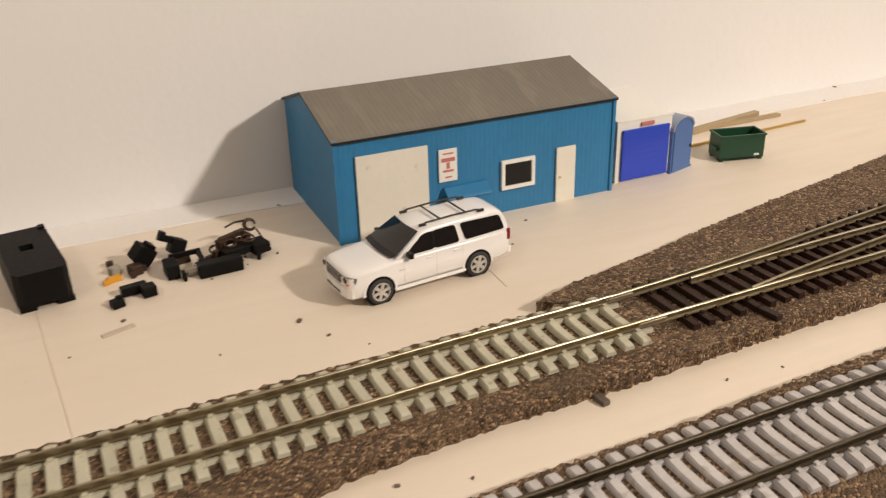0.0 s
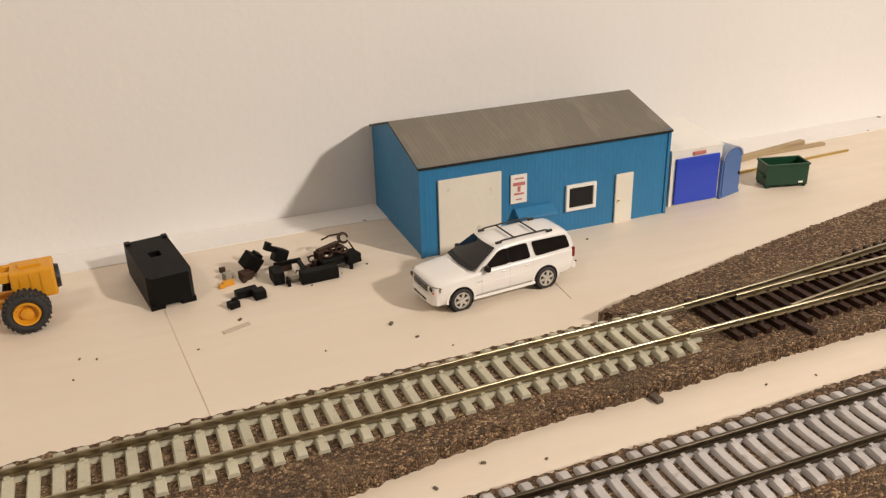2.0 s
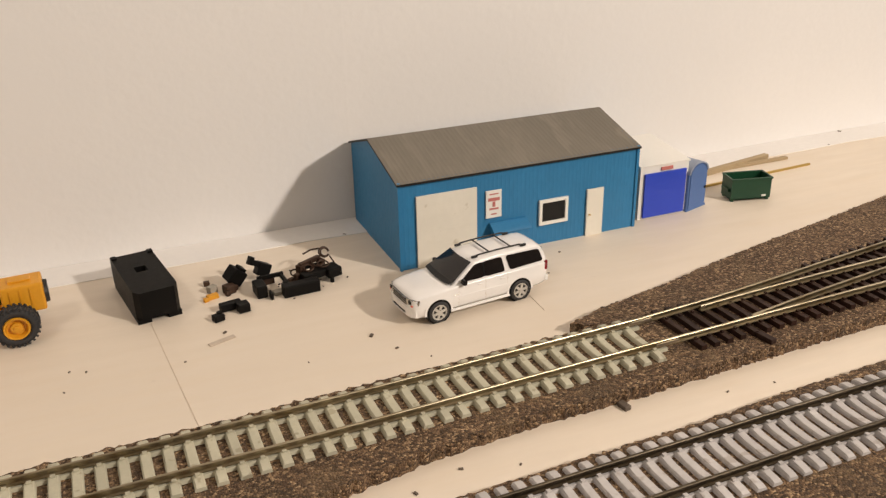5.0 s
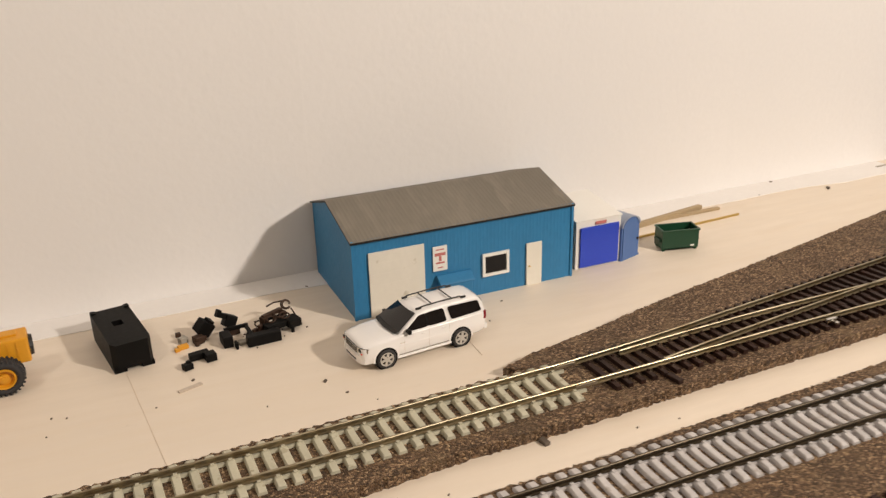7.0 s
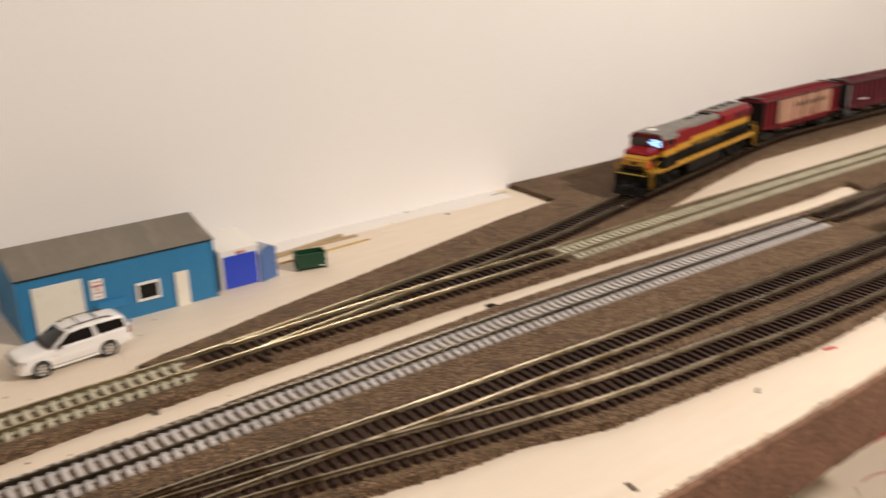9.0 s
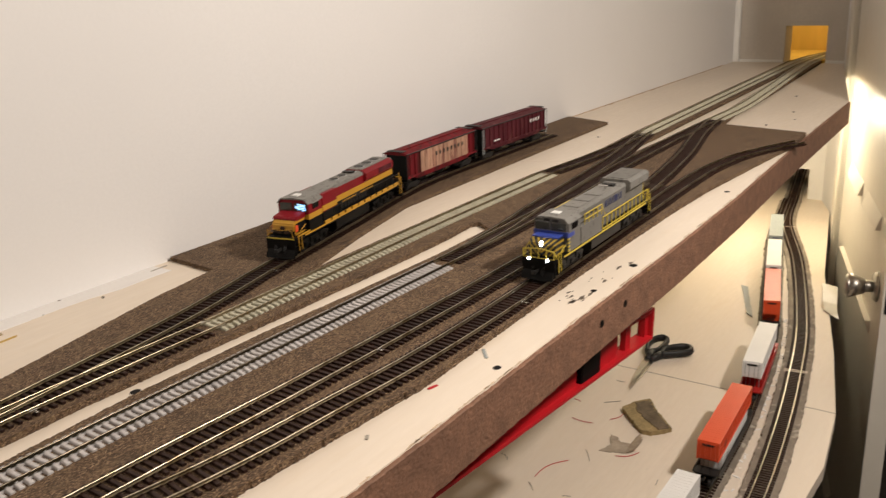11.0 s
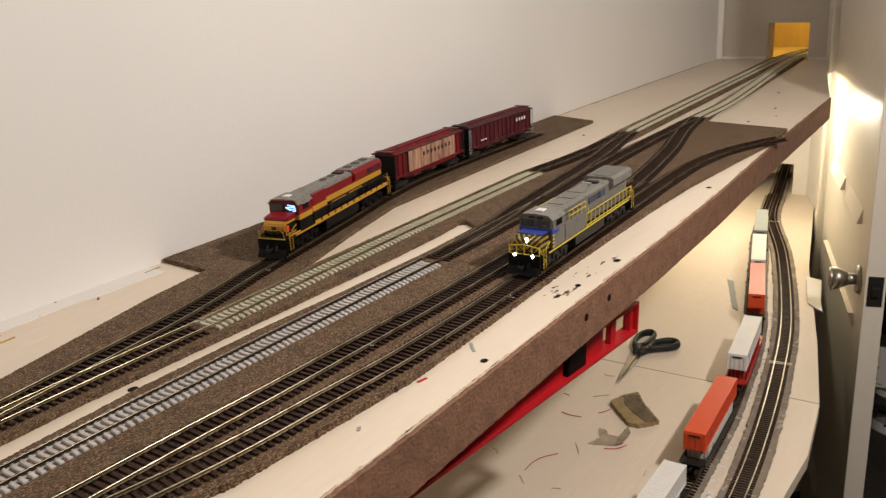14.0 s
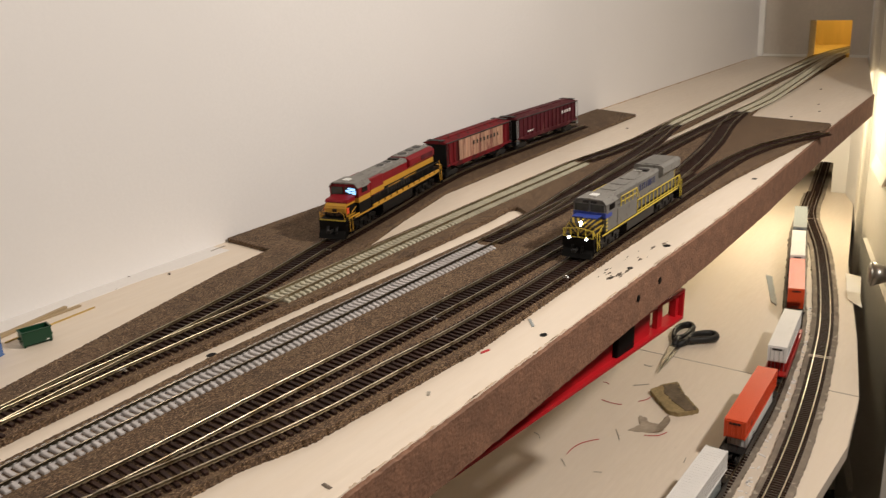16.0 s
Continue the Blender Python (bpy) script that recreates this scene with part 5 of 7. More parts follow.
# ---- yellow tractor at the edge ----
def tractor():
    s = thing("toy_tractor", "yellow toy tractor with large ribbed rubber tyres", "toy tractor", -0.1580, -0.0568, 0, 3)
    s.scale = (0.84, 0.84, 0.80)
    bm = bmesh.new()
    box(bm, 0.0005, 0, 0.0205, 0.0190, 0.0150, 0.0150, 0.0012)
    b = part("engine_cover", bm, "tractor", s, "yellow engine cover")
    for y in (-0.0077, 0.0077):
        bm = bmesh.new()
        for kx in range(3):
            box(bm, -0.005 + 0.0045 * kx, y, 0.0215, 0.0005, 0.0004, 0.009)
        part("louvre", bm, "tractor", b)
    bm = bmesh.new()
    rod(bm, (0.0095, 0, 0.0200), (0.0118, 0, 0.0200), 0.0062, 0.0056, seg=24)
    part("radiator_fan", bm, "dark", s, "dark round radiator")
    bm = bmesh.new()
    box(bm, 0.0, 0, 0.0285, 0.0100, 0.0050, 0.0012, 0.0003)
    part("exhaust_cap", bm, "tractor", s)
    for y in (-0.0045, 0.0045):
        part("upper_beam", box(bmesh.new(), -0.040, y, 0.0255, 0.0640, 0.0030, 0.0048, 0.0006), "tractor", s)
        part("lower_beam", box(bmesh.new(), -0.036, y, 0.0120, 0.0560, 0.0030, 0.0042, 0.0006), "tractor", s)
    part("axle", rod(bmesh.new(), (-0.0045, -0.0135, 0.0105), (-0.0045, 0.0135, 0.0105), 0.0022, seg=12), "tractor", s)
    for sd in (-1, 1):
        t = part("wheel", rounded_tyre(1.0, 0.75, 0.0100), "tyre", s, "black ribbed rubber tyre", True)
        t.matrix_basis = pose(-0.0045, sd * 0.0135, 0.0106)
        bm = bmesh.new()
        for i in range(26):
            a = 2 * math.pi * i / 26
            for half in (-1, 1):
                box(bm, 0.0098 * math.cos(a), half * 0.0021, 0.0098 * math.sin(a), 0.0013, 0.0036, 0.0011, 0.0002, Matrix.Rotation(-a - half * 0.0, 4, "Y") @ Matrix.Rotation(half * 0.4, 4, "X"))
        part("tread", bm, "tyre", t)
        bm = bmesh.new()
        rod(bm, (0, sd * 0.0010, 0), (0, sd * 0.0018, 0), 0.0056, seg=28)
        loop = [[bm.verts.new((q * math.cos(2 * math.pi * i / 28), sd * p, q * math.sin(2 * math.pi * i / 28))) for q, p in ((0.0042, 0.0018), (0.0050, 0.0042), (0.0057, 0.0044), (0.0061, 0.0030))] for i in range(28)]
        for a0, b0 in zip(loop, loop[1:] + loop[:1]):
            for i in range(3):
                bm.faces.new((a0[i], b0[i], b0[i + 1], a0[i + 1]))
        rod(bm, (0, sd * 0.0016, 0), (0, sd * 0.0034, 0), 0.0030, 0.0026, seg=20)
        rod(bm, (0, sd * 0.0032, 0), (0, sd * 0.0040, 0), 0.0013, seg=12)
        bmesh.ops.recalc_face_normals(bm, faces=bm.faces)
        part("rim", bm, "tractor", t, "orange-yellow wheel rim")
    return s


tractor()


# ---- rolling stock ----
def wheelset(parent, x, r=0.0056, mt="dark", name="wheel"):
    for s in (-1, 1):
        w = bmesh.new()
        rod(w, (0, s * 0.0074, 0), (0, s * 0.0096, 0), r, seg=20)
        rod(w, (0, s * 0.0064, 0), (0, s * 0.0074, 0), r * 1.12, seg=20)
        rod(w, (0, s * 0.0096, 0), (0, s * 0.0100, 0), r * 0.5, seg=12)
        ob = part(name, w, mt, parent)
        ob.matrix_basis = pose(x, 0, r)


def loco_truck(parent, cx, mt):
    t = part("truck", box(bmesh.new(), cx, 0, 0.0100, 0.052, 0.012, 0.006, 0.0008), "black", parent)
    for s in (-1, 1):
        bm = bmesh.new()
        prism(bm, [(cx - 0.028, 0.0105), (cx - 0.026, 0.0070), (cx - 0.008, 0.0058), (cx + 0.008, 0.0058), (cx + 0.026, 0.0070), (cx + 0.028, 0.0105), (cx + 0.020, 0.0122), (cx - 0.020, 0.0122)], "y", s * 0.0112 - 0.0010, s * 0.0112 + 0.0010)
        for dx in (-0.019, 0, 0.019):
            box(bm, cx + dx, s * 0.0125, 0.0066, 0.0052, 0.0022, 0.0050, 0.0006)
            rod(bm, (cx + dx, s * 0.0132, 0.0066), (cx + dx, s * 0.0142, 0.0066), 0.0016, seg=10)
        for dx in (-0.0095, 0.0095):
            box(bm, cx + dx, s * 0.0126, 0.0100, 0.0022, 0.0020, 0.0044)
        part("side_frame", bm, mt, t)
    for dx in (-0.019, 0, 0.019):
        wheelset(parent, cx + dx)


def railing(parent, y, x0, x1, z0, z1, n, mt, r=0.00038, name="handrail"):
    bm = bmesh.new()
    for i in range(n):
        x = x0 + (x1 - x0) * i / (n - 1)
        rod(bm, (x, y, z0), (x, y, z1), r, seg=6)
    rod(bm, (x0, y, z1), (x1, y, z1), r, seg=6)
    return part(name, bm, mt, parent)


def coupler(parent, x, s):
    bm = bmesh.new()
    box(bm, x, 0, 0.0088, 0.0090, 0.0022, 0.0022, 0.0003)
    box(bm, x + s * 0.0052, 0.0006, 0.0088, 0.0032, 0.0038, 0.0034, 0.0006)
    part("coupler", bm, "dark", parent)


def end_steps(parent, x, s, mt):
    for y in (-1, 1):
        bm = bmesh.new()
        for z in (0.0055, 0.0092, 0.0130):
            box(bm, x, y * 0.0150, z, 0.0050, 0.0038, 0.0006)
        for dx in (-0.0026, 0.0026):
            box(bm, x + dx, y * 0.0168, 0.0100, 0.0006, 0.0006, 0.0130)
        part("steps", bm, "black", parent)
        bm = bmesh.new()
        for dx in (-0.0026, 0.0026):
            rod(bm, (x + dx, y * 0.0172, 0.0070), (x + dx, y * 0.0172, 0.0250), 0.00042, seg=6)
        rod(bm, (x + 0.0026, y * 0.0172, 0.0250), (x - s * 0.012, y * 0.0172, 0.0285), 0.00042, seg=6)
        part("grab_rail", bm, mt, parent)


def roof_fan(parent, x, z, r, mt="dark"):
    bm = bmesh.new()
    rod(bm, (x, 0, z), (x, 0, z + 0.0009), r, seg=24)
    f = part("roof_fan", bm, "fan_grey", parent)
    bm = bmesh.new()
    rod(bm, (x, 0, z + 0.0009), (x, 0, z + 0.0012), r * 0.82, seg=24)
    part("grille", bm, mt, f)


def loco_base(s, sill, rail_mat, truck_mat):
    part("frame", box(bmesh.new(), 0, 0, 0.0176, 0.244, 0.0330, 0.0034, 0.0004), "black", s)
    for y in (-1, 1):
        part("sill_stripe", box(bmesh.new(), 0.0, y * 0.01685, 0.0182, 0.212, 0.0006, 0.0014), sill, s)
    bm = bmesh.new()
    prism(bm, [(-0.0152, 0.0155), (-0.0152, 0.0070), (-0.0110, 0.0035), (0.0110, 0.0035), (0.0152, 0.0070), (0.0152, 0.0155)], "x", -0.040, 0.036)
    part("fuel_tank", bm, truck_mat, s)
    for cx in (-0.080, 0.080):
        loco_truck(s, cx, truck_mat)
    for e in (-1, 1):
        bm = bmesh.new()
        box(bm, e * 0.1225, 0, 0.0110, 0.0020, 0.0320, 0.0160, 0.0004)
        prism(bm, [(e * 0.1235, 0.0085), (e * 0.1235, 0.0016), (e * 0.1285, 0.0012), (e * 0.1262, 0.0060)], "y", -0.0150, 0.0150)
        part("pilot", bm, "black", s, "black end plate with a small plough")
        coupler(s, e * 0.1262, e)
        end_steps(s, e * 0.1160, e, rail_mat)
        for y in (-0.006, -0.0042, 0.0042, 0.006):
            bm = bmesh.new()
            pts = [(e * 0.1238, y, 0.0125), (e * 0.1262, y, 0.0085), (e * 0.1266, y * 0.9, 0.0055), (e * 0.1252, y * 0.85, 0.0040)]
            for a, b in zip(pts, pts[1:]):
                rod(bm, a, b, 0.00032, seg=5)
            part("brake_hose", bm, "dark", s)


def red_loco():
    s = thing("model_locomotive", "red, yellow and black model diesel locomotive with a grey roof", "locomotive", 0.6303, -0.0851, 0.0095, 11.6)
    s.scale = (1.0, 1.03, 1.08)
    loco_base(s, "yellow", "yellow", "black")
    part("hood_base", box(bmesh.new(), 0.019, 0, 0.0250, 0.180, 0.0226, 0.0114, 0.0004), "black", s, "black lower hood side")
    part("hood_stripe", box(bmesh.new(), 0.019, 0, 0.0336, 0.180, 0.0228, 0.0058, 0.0003), "yellow", s, "yellow band along the hood")
    part("hood", box(bmesh.new(), 0.019, 0, 0.0404, 0.180, 0.0226, 0.0102, 0.0008), "red", s, "red upper hood side")
    bm = bmesh.new()
    prism(bm, [(-0.0115, 0.0450), (-0.0105, 0.0480), (-0.0060, 0.0492), (0.0060, 0.0492), (0.0105, 0.0480), (0.0115, 0.0450)], "x", -0.071, 0.1085)
    part("hood_roof", bm, "roof_grey", s, "grey hood roof")
    bm = bmesh.new()
    prism(bm, [(-0.0113, 0.0370), (-0.0150, 0.0400), (-0.0150, 0.0462), (-0.0090, 0.0498), (0.0090, 0.0498), (0.0150, 0.0462), (0.0150, 0.0400), (0.0113, 0.0370)], "x", 0.034, 0.104)
    part("radiator_housing", bm, "red", s, "flared red radiator housing")
    part("radiator_roof", box(bmesh.new(), 0.069, 0, 0.0498, 0.068, 0.0190, 0.0010, 0.0003), "roof_grey", s)
    for y in (-1, 1):
        part("intake_grille", box(bmesh.new(), 0.082, y * 0.01505, 0.0432, 0.034, 0.0006, 0.0050), "hopper_maroon", s)
        part("equipment_box", box(bmesh.new(), -0.050, y * 0.0128, 0.0338, 0.030, 0.0044, 0.0260, 0.0006), "red", s)
        part("box_base", box(bmesh.new(), -0.050, y * 0.0129, 0.0245, 0.0302, 0.0044, 0.0106, 0.0004), "black", s)
        part("box_stripe", box(bmesh.new(), -0.050, y * 0.01295, 0.0330, 0.0303, 0.0044, 0.0054, 0.0004), "yellow", s)
        bm = bmesh.new()
        for i in range(9):
            box(bm, -0.018 + 0.0068 * i, y * 0.01145, 0.0262, 0.0054, 0.0004, 0.0086)
        part("engine_door", bm, "dark", s)
        bm = bmesh.new()
        for i in range(16):
            if i not in (7, 8):
                box(bm, -0.016 + 0.0046 * i, y * 0.0118, 0.0284, 0.0028, 0.0004, 0.0020)
        part("lettering_bar", bm, "yellow", s, "yellow name bars along the hood")
    for x in (0.046, 0.066, 0.086):
        roof_fan(s, x, 0.0502, 0.0068)
    for x in (-0.012, 0.006):
        roof_fan(s, x, 0.0491, 0.0056)
    part("exhaust", box(bmesh.new(), 0.022, 0, 0.0500, 0.0070, 0.0120, 0.0022, 0.0004), "dark", s)
    # cab and nose
    part("cab_base", box(bmesh.new(), -0.0825, 0, 0.0248, 0.0260, 0.0334, 0.0110, 0.0006), "black", s)
    part("cab_stripe", box(bmesh.new(), -0.0825, 0, 0.0326, 0.0262, 0.0336, 0.0054, 0.0004), "yellow", s)
    bm = bmesh.new()
    prism(bm, [(-0.0167, 0.0345), (-0.0167, 0.0450), (-0.0125, 0.0488), (0.0125, 0.0488), (0.0167, 0.0450), (0.0167, 0.0345)], "x", -0.0956, -0.0695)
    part("cab", bm, "red", s, "red cab")
    bm = bmesh.new()
    prism(bm, [(-0.0174, 0.0446), (-0.0132, 0.0492), (0.0, 0.0500), (0.0132, 0.0492), (0.0174, 0.0446), (0.0165, 0.0444), (0.0128, 0.0484), (-0.0128, 0.0484), (-0.0165, 0.0444)], "x", -0.0972, -0.0680)
    part("cab_roof", bm, "roof_grey", s, "grey cab roof")
    part("roof_beacon", box(bmesh.new(), -0.0860, 0.001, 0.0504, 0.0090, 0.0070, 0.0014, 0.0006), "white_loco_top", s)
    bm = bmesh.new()
    prism(bm, [(-0.0962, 0.0195), (-0.1160, 0.0195), (-0.1172, 0.0215), (-0.1168, 0.0300), (-0.1120, 0.0352), (-0.0962, 0.0362)], "y", -0.0125, 0.0125)
    bmesh.ops.bevel(bm, geom=list(bm.edges), offset=0.0010, segments=2, affect="EDGES")
    part("nose", bm, "yellow", s, "rounded yellow nose")
    part("nose_base", box(bmesh.new(), -0.1166, 0, 0.0216, 0.0020, 0.0236, 0.0052, 0.0004), "black", s, "black lower front of the nose")
    for y in (-1, 1):
        part("nose_side", box(bmesh.new(), -0.1055, y * 0.0126, 0.0262, 0.0180, 0.0007, 0.0090, 0.0002), "black", s, "black side of the nose")
        part("step_edge", box(bmesh.new(), -0.1060, y * 0.0160, 0.0198, 0.0250, 0.0008, 0.0020, 0.0002), "yellow", s)
    bm = bmesh.new()
    prism(bm, [(-0.0960, 0.0325), (-0.1120, 0.0322), (-0.1146, 0.0338), (-0.1126, 0.0362), (-0.0960, 0.0378)], "y", -0.0131, 0.0131)
    bmesh.ops.bevel(bm, geom=list(bm.edges), offset=0.0007, segments=2, affect="EDGES")
    part("nose_top", bm, "red", s, "red top of the nose")
    bm = bmesh.new()
    for y in (-1, 1):
        box(bm, -0.1181, y * 0.0070, 0.0240, 0.0008, 0.0060, 0.0030, 0.0003)
        box(bm, -0.1181, y * 0.0032, 0.0226, 0.0008, 0.0040, 0.0022, 0.0003)
    box(bm, -0.1182, 0, 0.0262, 0.0010, 0.0050, 0.0046, 0.0003)
    part("nose_emblem", bm, "rust", s)
    for y in (-0.0078, 0.0078):
        part("windscreen", box(bmesh.new(), -0.0958, y, 0.0410, 0.0008, 0.0140, 0.0082, 0.0006), "cab_glass", s, "dusty cab window")
    bm = bmesh.new()
    for dy, dz, wd, tilt in ((-0.0090, 0.0436, 0.0085, 0.10), (-0.0076, 0.0420, 0.0108, -0.08), (-0.0098, 0.0402, 0.0082, -0.20), (-0.0056, 0.0404, 0.0050, 0.28), (-0.0118, 0.0388, 0.0040, -0.15)):
        box(bm, -0.0963, dy, dz, 0.0004, wd, 0.0012, 0.0002, Matrix.Rotation(tilt, 4, "X"))
    part("lit_panel", bm, "lit_blue", s, "blue-white light glowing in the cab window")
    for y in (-1, 1):
        w = part("side_window", box(bmesh.new(), -0.0820, y * 0.01675, 0.0410, 0.0120, 0.0006, 0.0050, 0.0002), "glass", s)
        part("sun_visor", box(bmesh.new(), -0.0820, y * 0.0172, 0.0443, 0.0140, 0.0022, 0.0006, 0.0002), "roof_grey", w)
        railing(s, y * 0.0164, -0.062, 0.112, 0.0195, 0.0300, 12, "dark")
        part("number_plate", box(bmesh.new(), -0.1135, y * 0.0128, 0.0262, 0.0045, 0.0008, 0.0060, 0.0002), "orange", s)
        for i in range(12):
            part("walkway_edge", box(bmesh.new(), -0.060 + 0.0150 * i, y * 0.01685, 0.0198, 0.0118, 0.0008, 0.0036, 0.0002), "yellow", s)
    bm = bmesh.new()
    bends = [(-0.1228, -0.0140, 0.0190), (-0.1228, -0.0128, 0.0250), (-0.1228, -0.0090, 0.0272), (-0.1228, -0.0030, 0.0262), (-0.1228, 0.0030, 0.0262), (-0.1228, 0.0090, 0.0272), (-0.1228, 0.0128, 0.0250), (-0.1228, 0.0140, 0.0190)]
    for a, b in zip(bends, bends[1:]):
        rod(bm, a, b, 0.00030, seg=6)
    part("front_railing", bm, "yellow", s)
    bm = bmesh.new()
    box(bm, -0.1236, 0, 0.0186, 0.0006, 0.0300, 0.0010)
    part("pilot_stripe", bm, "lemon", s)
    part("rear_wall", box(bmesh.new(), 0.1105, 0, 0.0330, 0.0030, 0.0210, 0.0270, 0.0006), "black", s)
    bm = bmesh.new()
    for y in (-1, 1):
        pts = [(0.1195, y * 0.0160, 0.0060), (0.1195, y * 0.0168, 0.0190), (0.1150, y * 0.0168, 0.0250), (0.1150, y * 0.0160, 0.0310)]
        for p, q in zip(pts, pts[1:]):
            rod(bm, p, q, 0.00042, seg=6)
    part("rear_railing", bm, "yellow", s, "bent yellow grab rails")
    return s


def grey_loco():
    s = thing("model_locomotive", "grey and blue model diesel locomotive with yellow railings and striped nose", "locomotive", 0.6865, -0.3585, 0.0095, 1.1)
    s.scale = (0.955, 1.0, 1.01)
    loco_base(s, "lemon", "lemon", "dark")
    part("hood", box(bmesh.new(), 0.012, 0, 0.0335, 0.196, 0.0230, 0.0280, 0.0008), "grey", s, "grey engine hood")
    bm = bmesh.new()
    prism(bm, [(-0.0120, 0.0465), (-0.0100, 0.0494), (0.0100, 0.0494), (0.0120, 0.0465)], "x", -0.070, 0.060)
    part("hood_roof", bm, "roof_grey", s)
    bm = bmesh.new()
    prism(bm, [(-0.0116, 0.0385), (-0.0166, 0.0430), (-0.0166, 0.0500), (-0.0140, 0.0522), (0.0140, 0.0522), (0.0166, 0.0500), (0.0166, 0.0430), (0.0116, 0.0385)], "x", 0.058, 0.113)
    part("radiator_housing", bm, "roof_grey", s, "wide overhanging grey radiator housing")
    bm = bmesh.new()
    box(bm, 0.0855, 0, 0.0524, 0.048, 0.0220, 0.0008, 0.0003)
    part("radiator_grille", bm, "grey", s)
    part("exhaust", box(bmesh.new(), 0.040, 0, 0.0500, 0.0075, 0.0130, 0.0030, 0.0005), "dark", s)
    bm = bmesh.new()
    rod(bm, (0.026, -0.002, 0.0494), (0.026, -0.002, 0.0520), 0.0012, seg=10)
    rod(bm, (0.026, -0.005, 0.0522), (0.026, 0.005, 0.0522), 0.0010, seg=8)
    part("air_horn", bm, "chrome", s)
    for x in (-0.045, -0.020, 0.005):
        part("roof_hatch", box(bmesh.new(), x, 0, 0.0497, 0.020, 0.0160, 0.0008, 0.0003), "roof_grey", s)
    part("inverter_cabinet", box(bmesh.new(), -0.0440, -0.0140, 0.0278, 0.0500, 0.0062, 0.0164, 0.0006), "grey", s, "grey cabinet flush with the walkway")
    part("inverter_cabinet", box(bmesh.new(), -0.0440, 0.0140, 0.0278, 0.0500, 0.0062, 0.0164, 0.0006), "grey", s)
    for y in (-1, 1):
        bm = bmesh.new()
        n = 5
        for i in range(n):
            x = -0.060 + 0.041 * i / (n - 1)
            rod(bm, (x, y * 0.0166, 0.0360), (x, y * 0.0166, 0.0455), 0.00046, seg=6)
        for z in (0.0405, 0.0455):
            rod(bm, (-0.060, y * 0.0166, z), (-0.019, y * 0.0166, z), 0.00046, seg=6)
        rod(bm, (-0.019, y * 0.0166, 0.0455), (-0.009, y * 0.0166, 0.0320), 0.00046, seg=6)
        part("upper_railing", bm, "lemon", s)
        bm = bmesh.new()
        n = 12
        for i in range(n):
            x = -0.016 + 0.126 * i / (n - 1)
            rod(bm, (x, y * 0.0166, 0.0192), (x, y * 0.0166, 0.0320), 0.00052, seg=6)
        for z in (0.0205, 0.0320):
            rod(bm, (-0.016, y * 0.0166, z), (0.110, y * 0.0166, z), 0.00052, seg=6)
        part("walkway_railing", bm, "lemon", s)
        bm = bmesh.new()
        for i in range(8):
            box(bm, 0.000 + 0.0105 * i, y * 0.0116, 0.0270, 0.0060, 0.0004, 0.0100, 0.0001)
        part("engine_door", bm, "grey", s)
        bm = bmesh.new()
        for i, wd in enumerate((0.0032, 0.0012, 0.0030, 0.0012, 0.0032, 0.0034, 0.0012, 0.0024)):
            box(bm, 0.004 + 0.0058 * i, y * 0.0117, 0.0402, wd * 1.35, 0.0004, 0.0068, 0.0001)
        part("lettering_bar", bm, "navy", s, "navy painted name bars")
        bm = bmesh.new()
        rod(bm, (0.1135, y * 0.0140, 0.0190), (0.1180, y * 0.0150, 0.0310), 0.0005, seg=6)
        rod(bm, (0.1180, y * 0.0150, 0.0310), (0.1205, y * 0.0150, 0.0190), 0.0005, seg=6)
        part("end_railing", bm, "lemon", s)
    part("rear_wall", box(bmesh.new(), 0.1115, 0, 0.0330, 0.0024, 0.0220, 0.0270, 0.0006), "lemon", s, "yellow rear end wall")
    # cab and nose
    part("cab_base", box(bmesh.new(), -0.0830, 0, 0.0262, 0.0270, 0.0334, 0.0138, 0.0006), "grey", s)
    bm = bmesh.new()
    prism(bm, [(-0.0167, 0.0325), (-0.0167, 0.0458), (-0.0128, 0.0494), (0.0128, 0.0494), (0.0167, 0.0458), (0.0167, 0.0325)], "x", -0.0968, -0.0700)
    part("cab", bm, "grey", s, "grey cab")
    bm = bmesh.new()
    prism(bm, [(-0.0172, 0.0454), (-0.0132, 0.0498), (0.0, 0.0506), (0.0132, 0.0498), (0.0172, 0.0454), (0.0164, 0.0452), (0.0128, 0.0490), (-0.0128, 0.0490), (-0.0164, 0.0452)], "x", -0.0980, -0.0685)
    part("cab_roof", bm, "roof_grey", s)
    part("roof_beacon", box(bmesh.new(), -0.0840, 0.001, 0.0510, 0.0090, 0.0080, 0.0012, 0.0005), "white_loco_top", s)
    bm = bmesh.new()
    box(bm, -0.0976, 0, 0.0358, 0.0016, 0.0336, 0.0044, 0.0004)
    box(bm, -0.0905, 0, 0.0345, 0.0150, 0.0338, 0.0040, 0.0004)
    part("blue_band", bm, "blue_loco", s, "blue band under the cab windows")
    bm = bmesh.new()
    prism(bm, [(-0.0970, 0.0195), (-0.1165, 0.0195), (-0.1176, 0.0215), (-0.1170, 0.0305), (-0.1110, 0.0345), (-0.0970, 0.0352)], "y", -0.0132, 0.0132)
    bmesh.ops.bevel(bm, geom=list(bm.edges), offset=0.0008, segments=2, affect="EDGES")
    part("nose", bm, "striped", s, "nose with slanting black and yellow stripes")
    part("nose_cap", box(bmesh.new(), -0.1040, 0, 0.0352, 0.0130, 0.0250, 0.0012, 0.0004), "blue_loco", s)
    part("pilot_face", box(bmesh.new(), -0.1238, 0, 0.0160, 0.0008, 0.0318, 0.0070, 0.0002), "black", s)
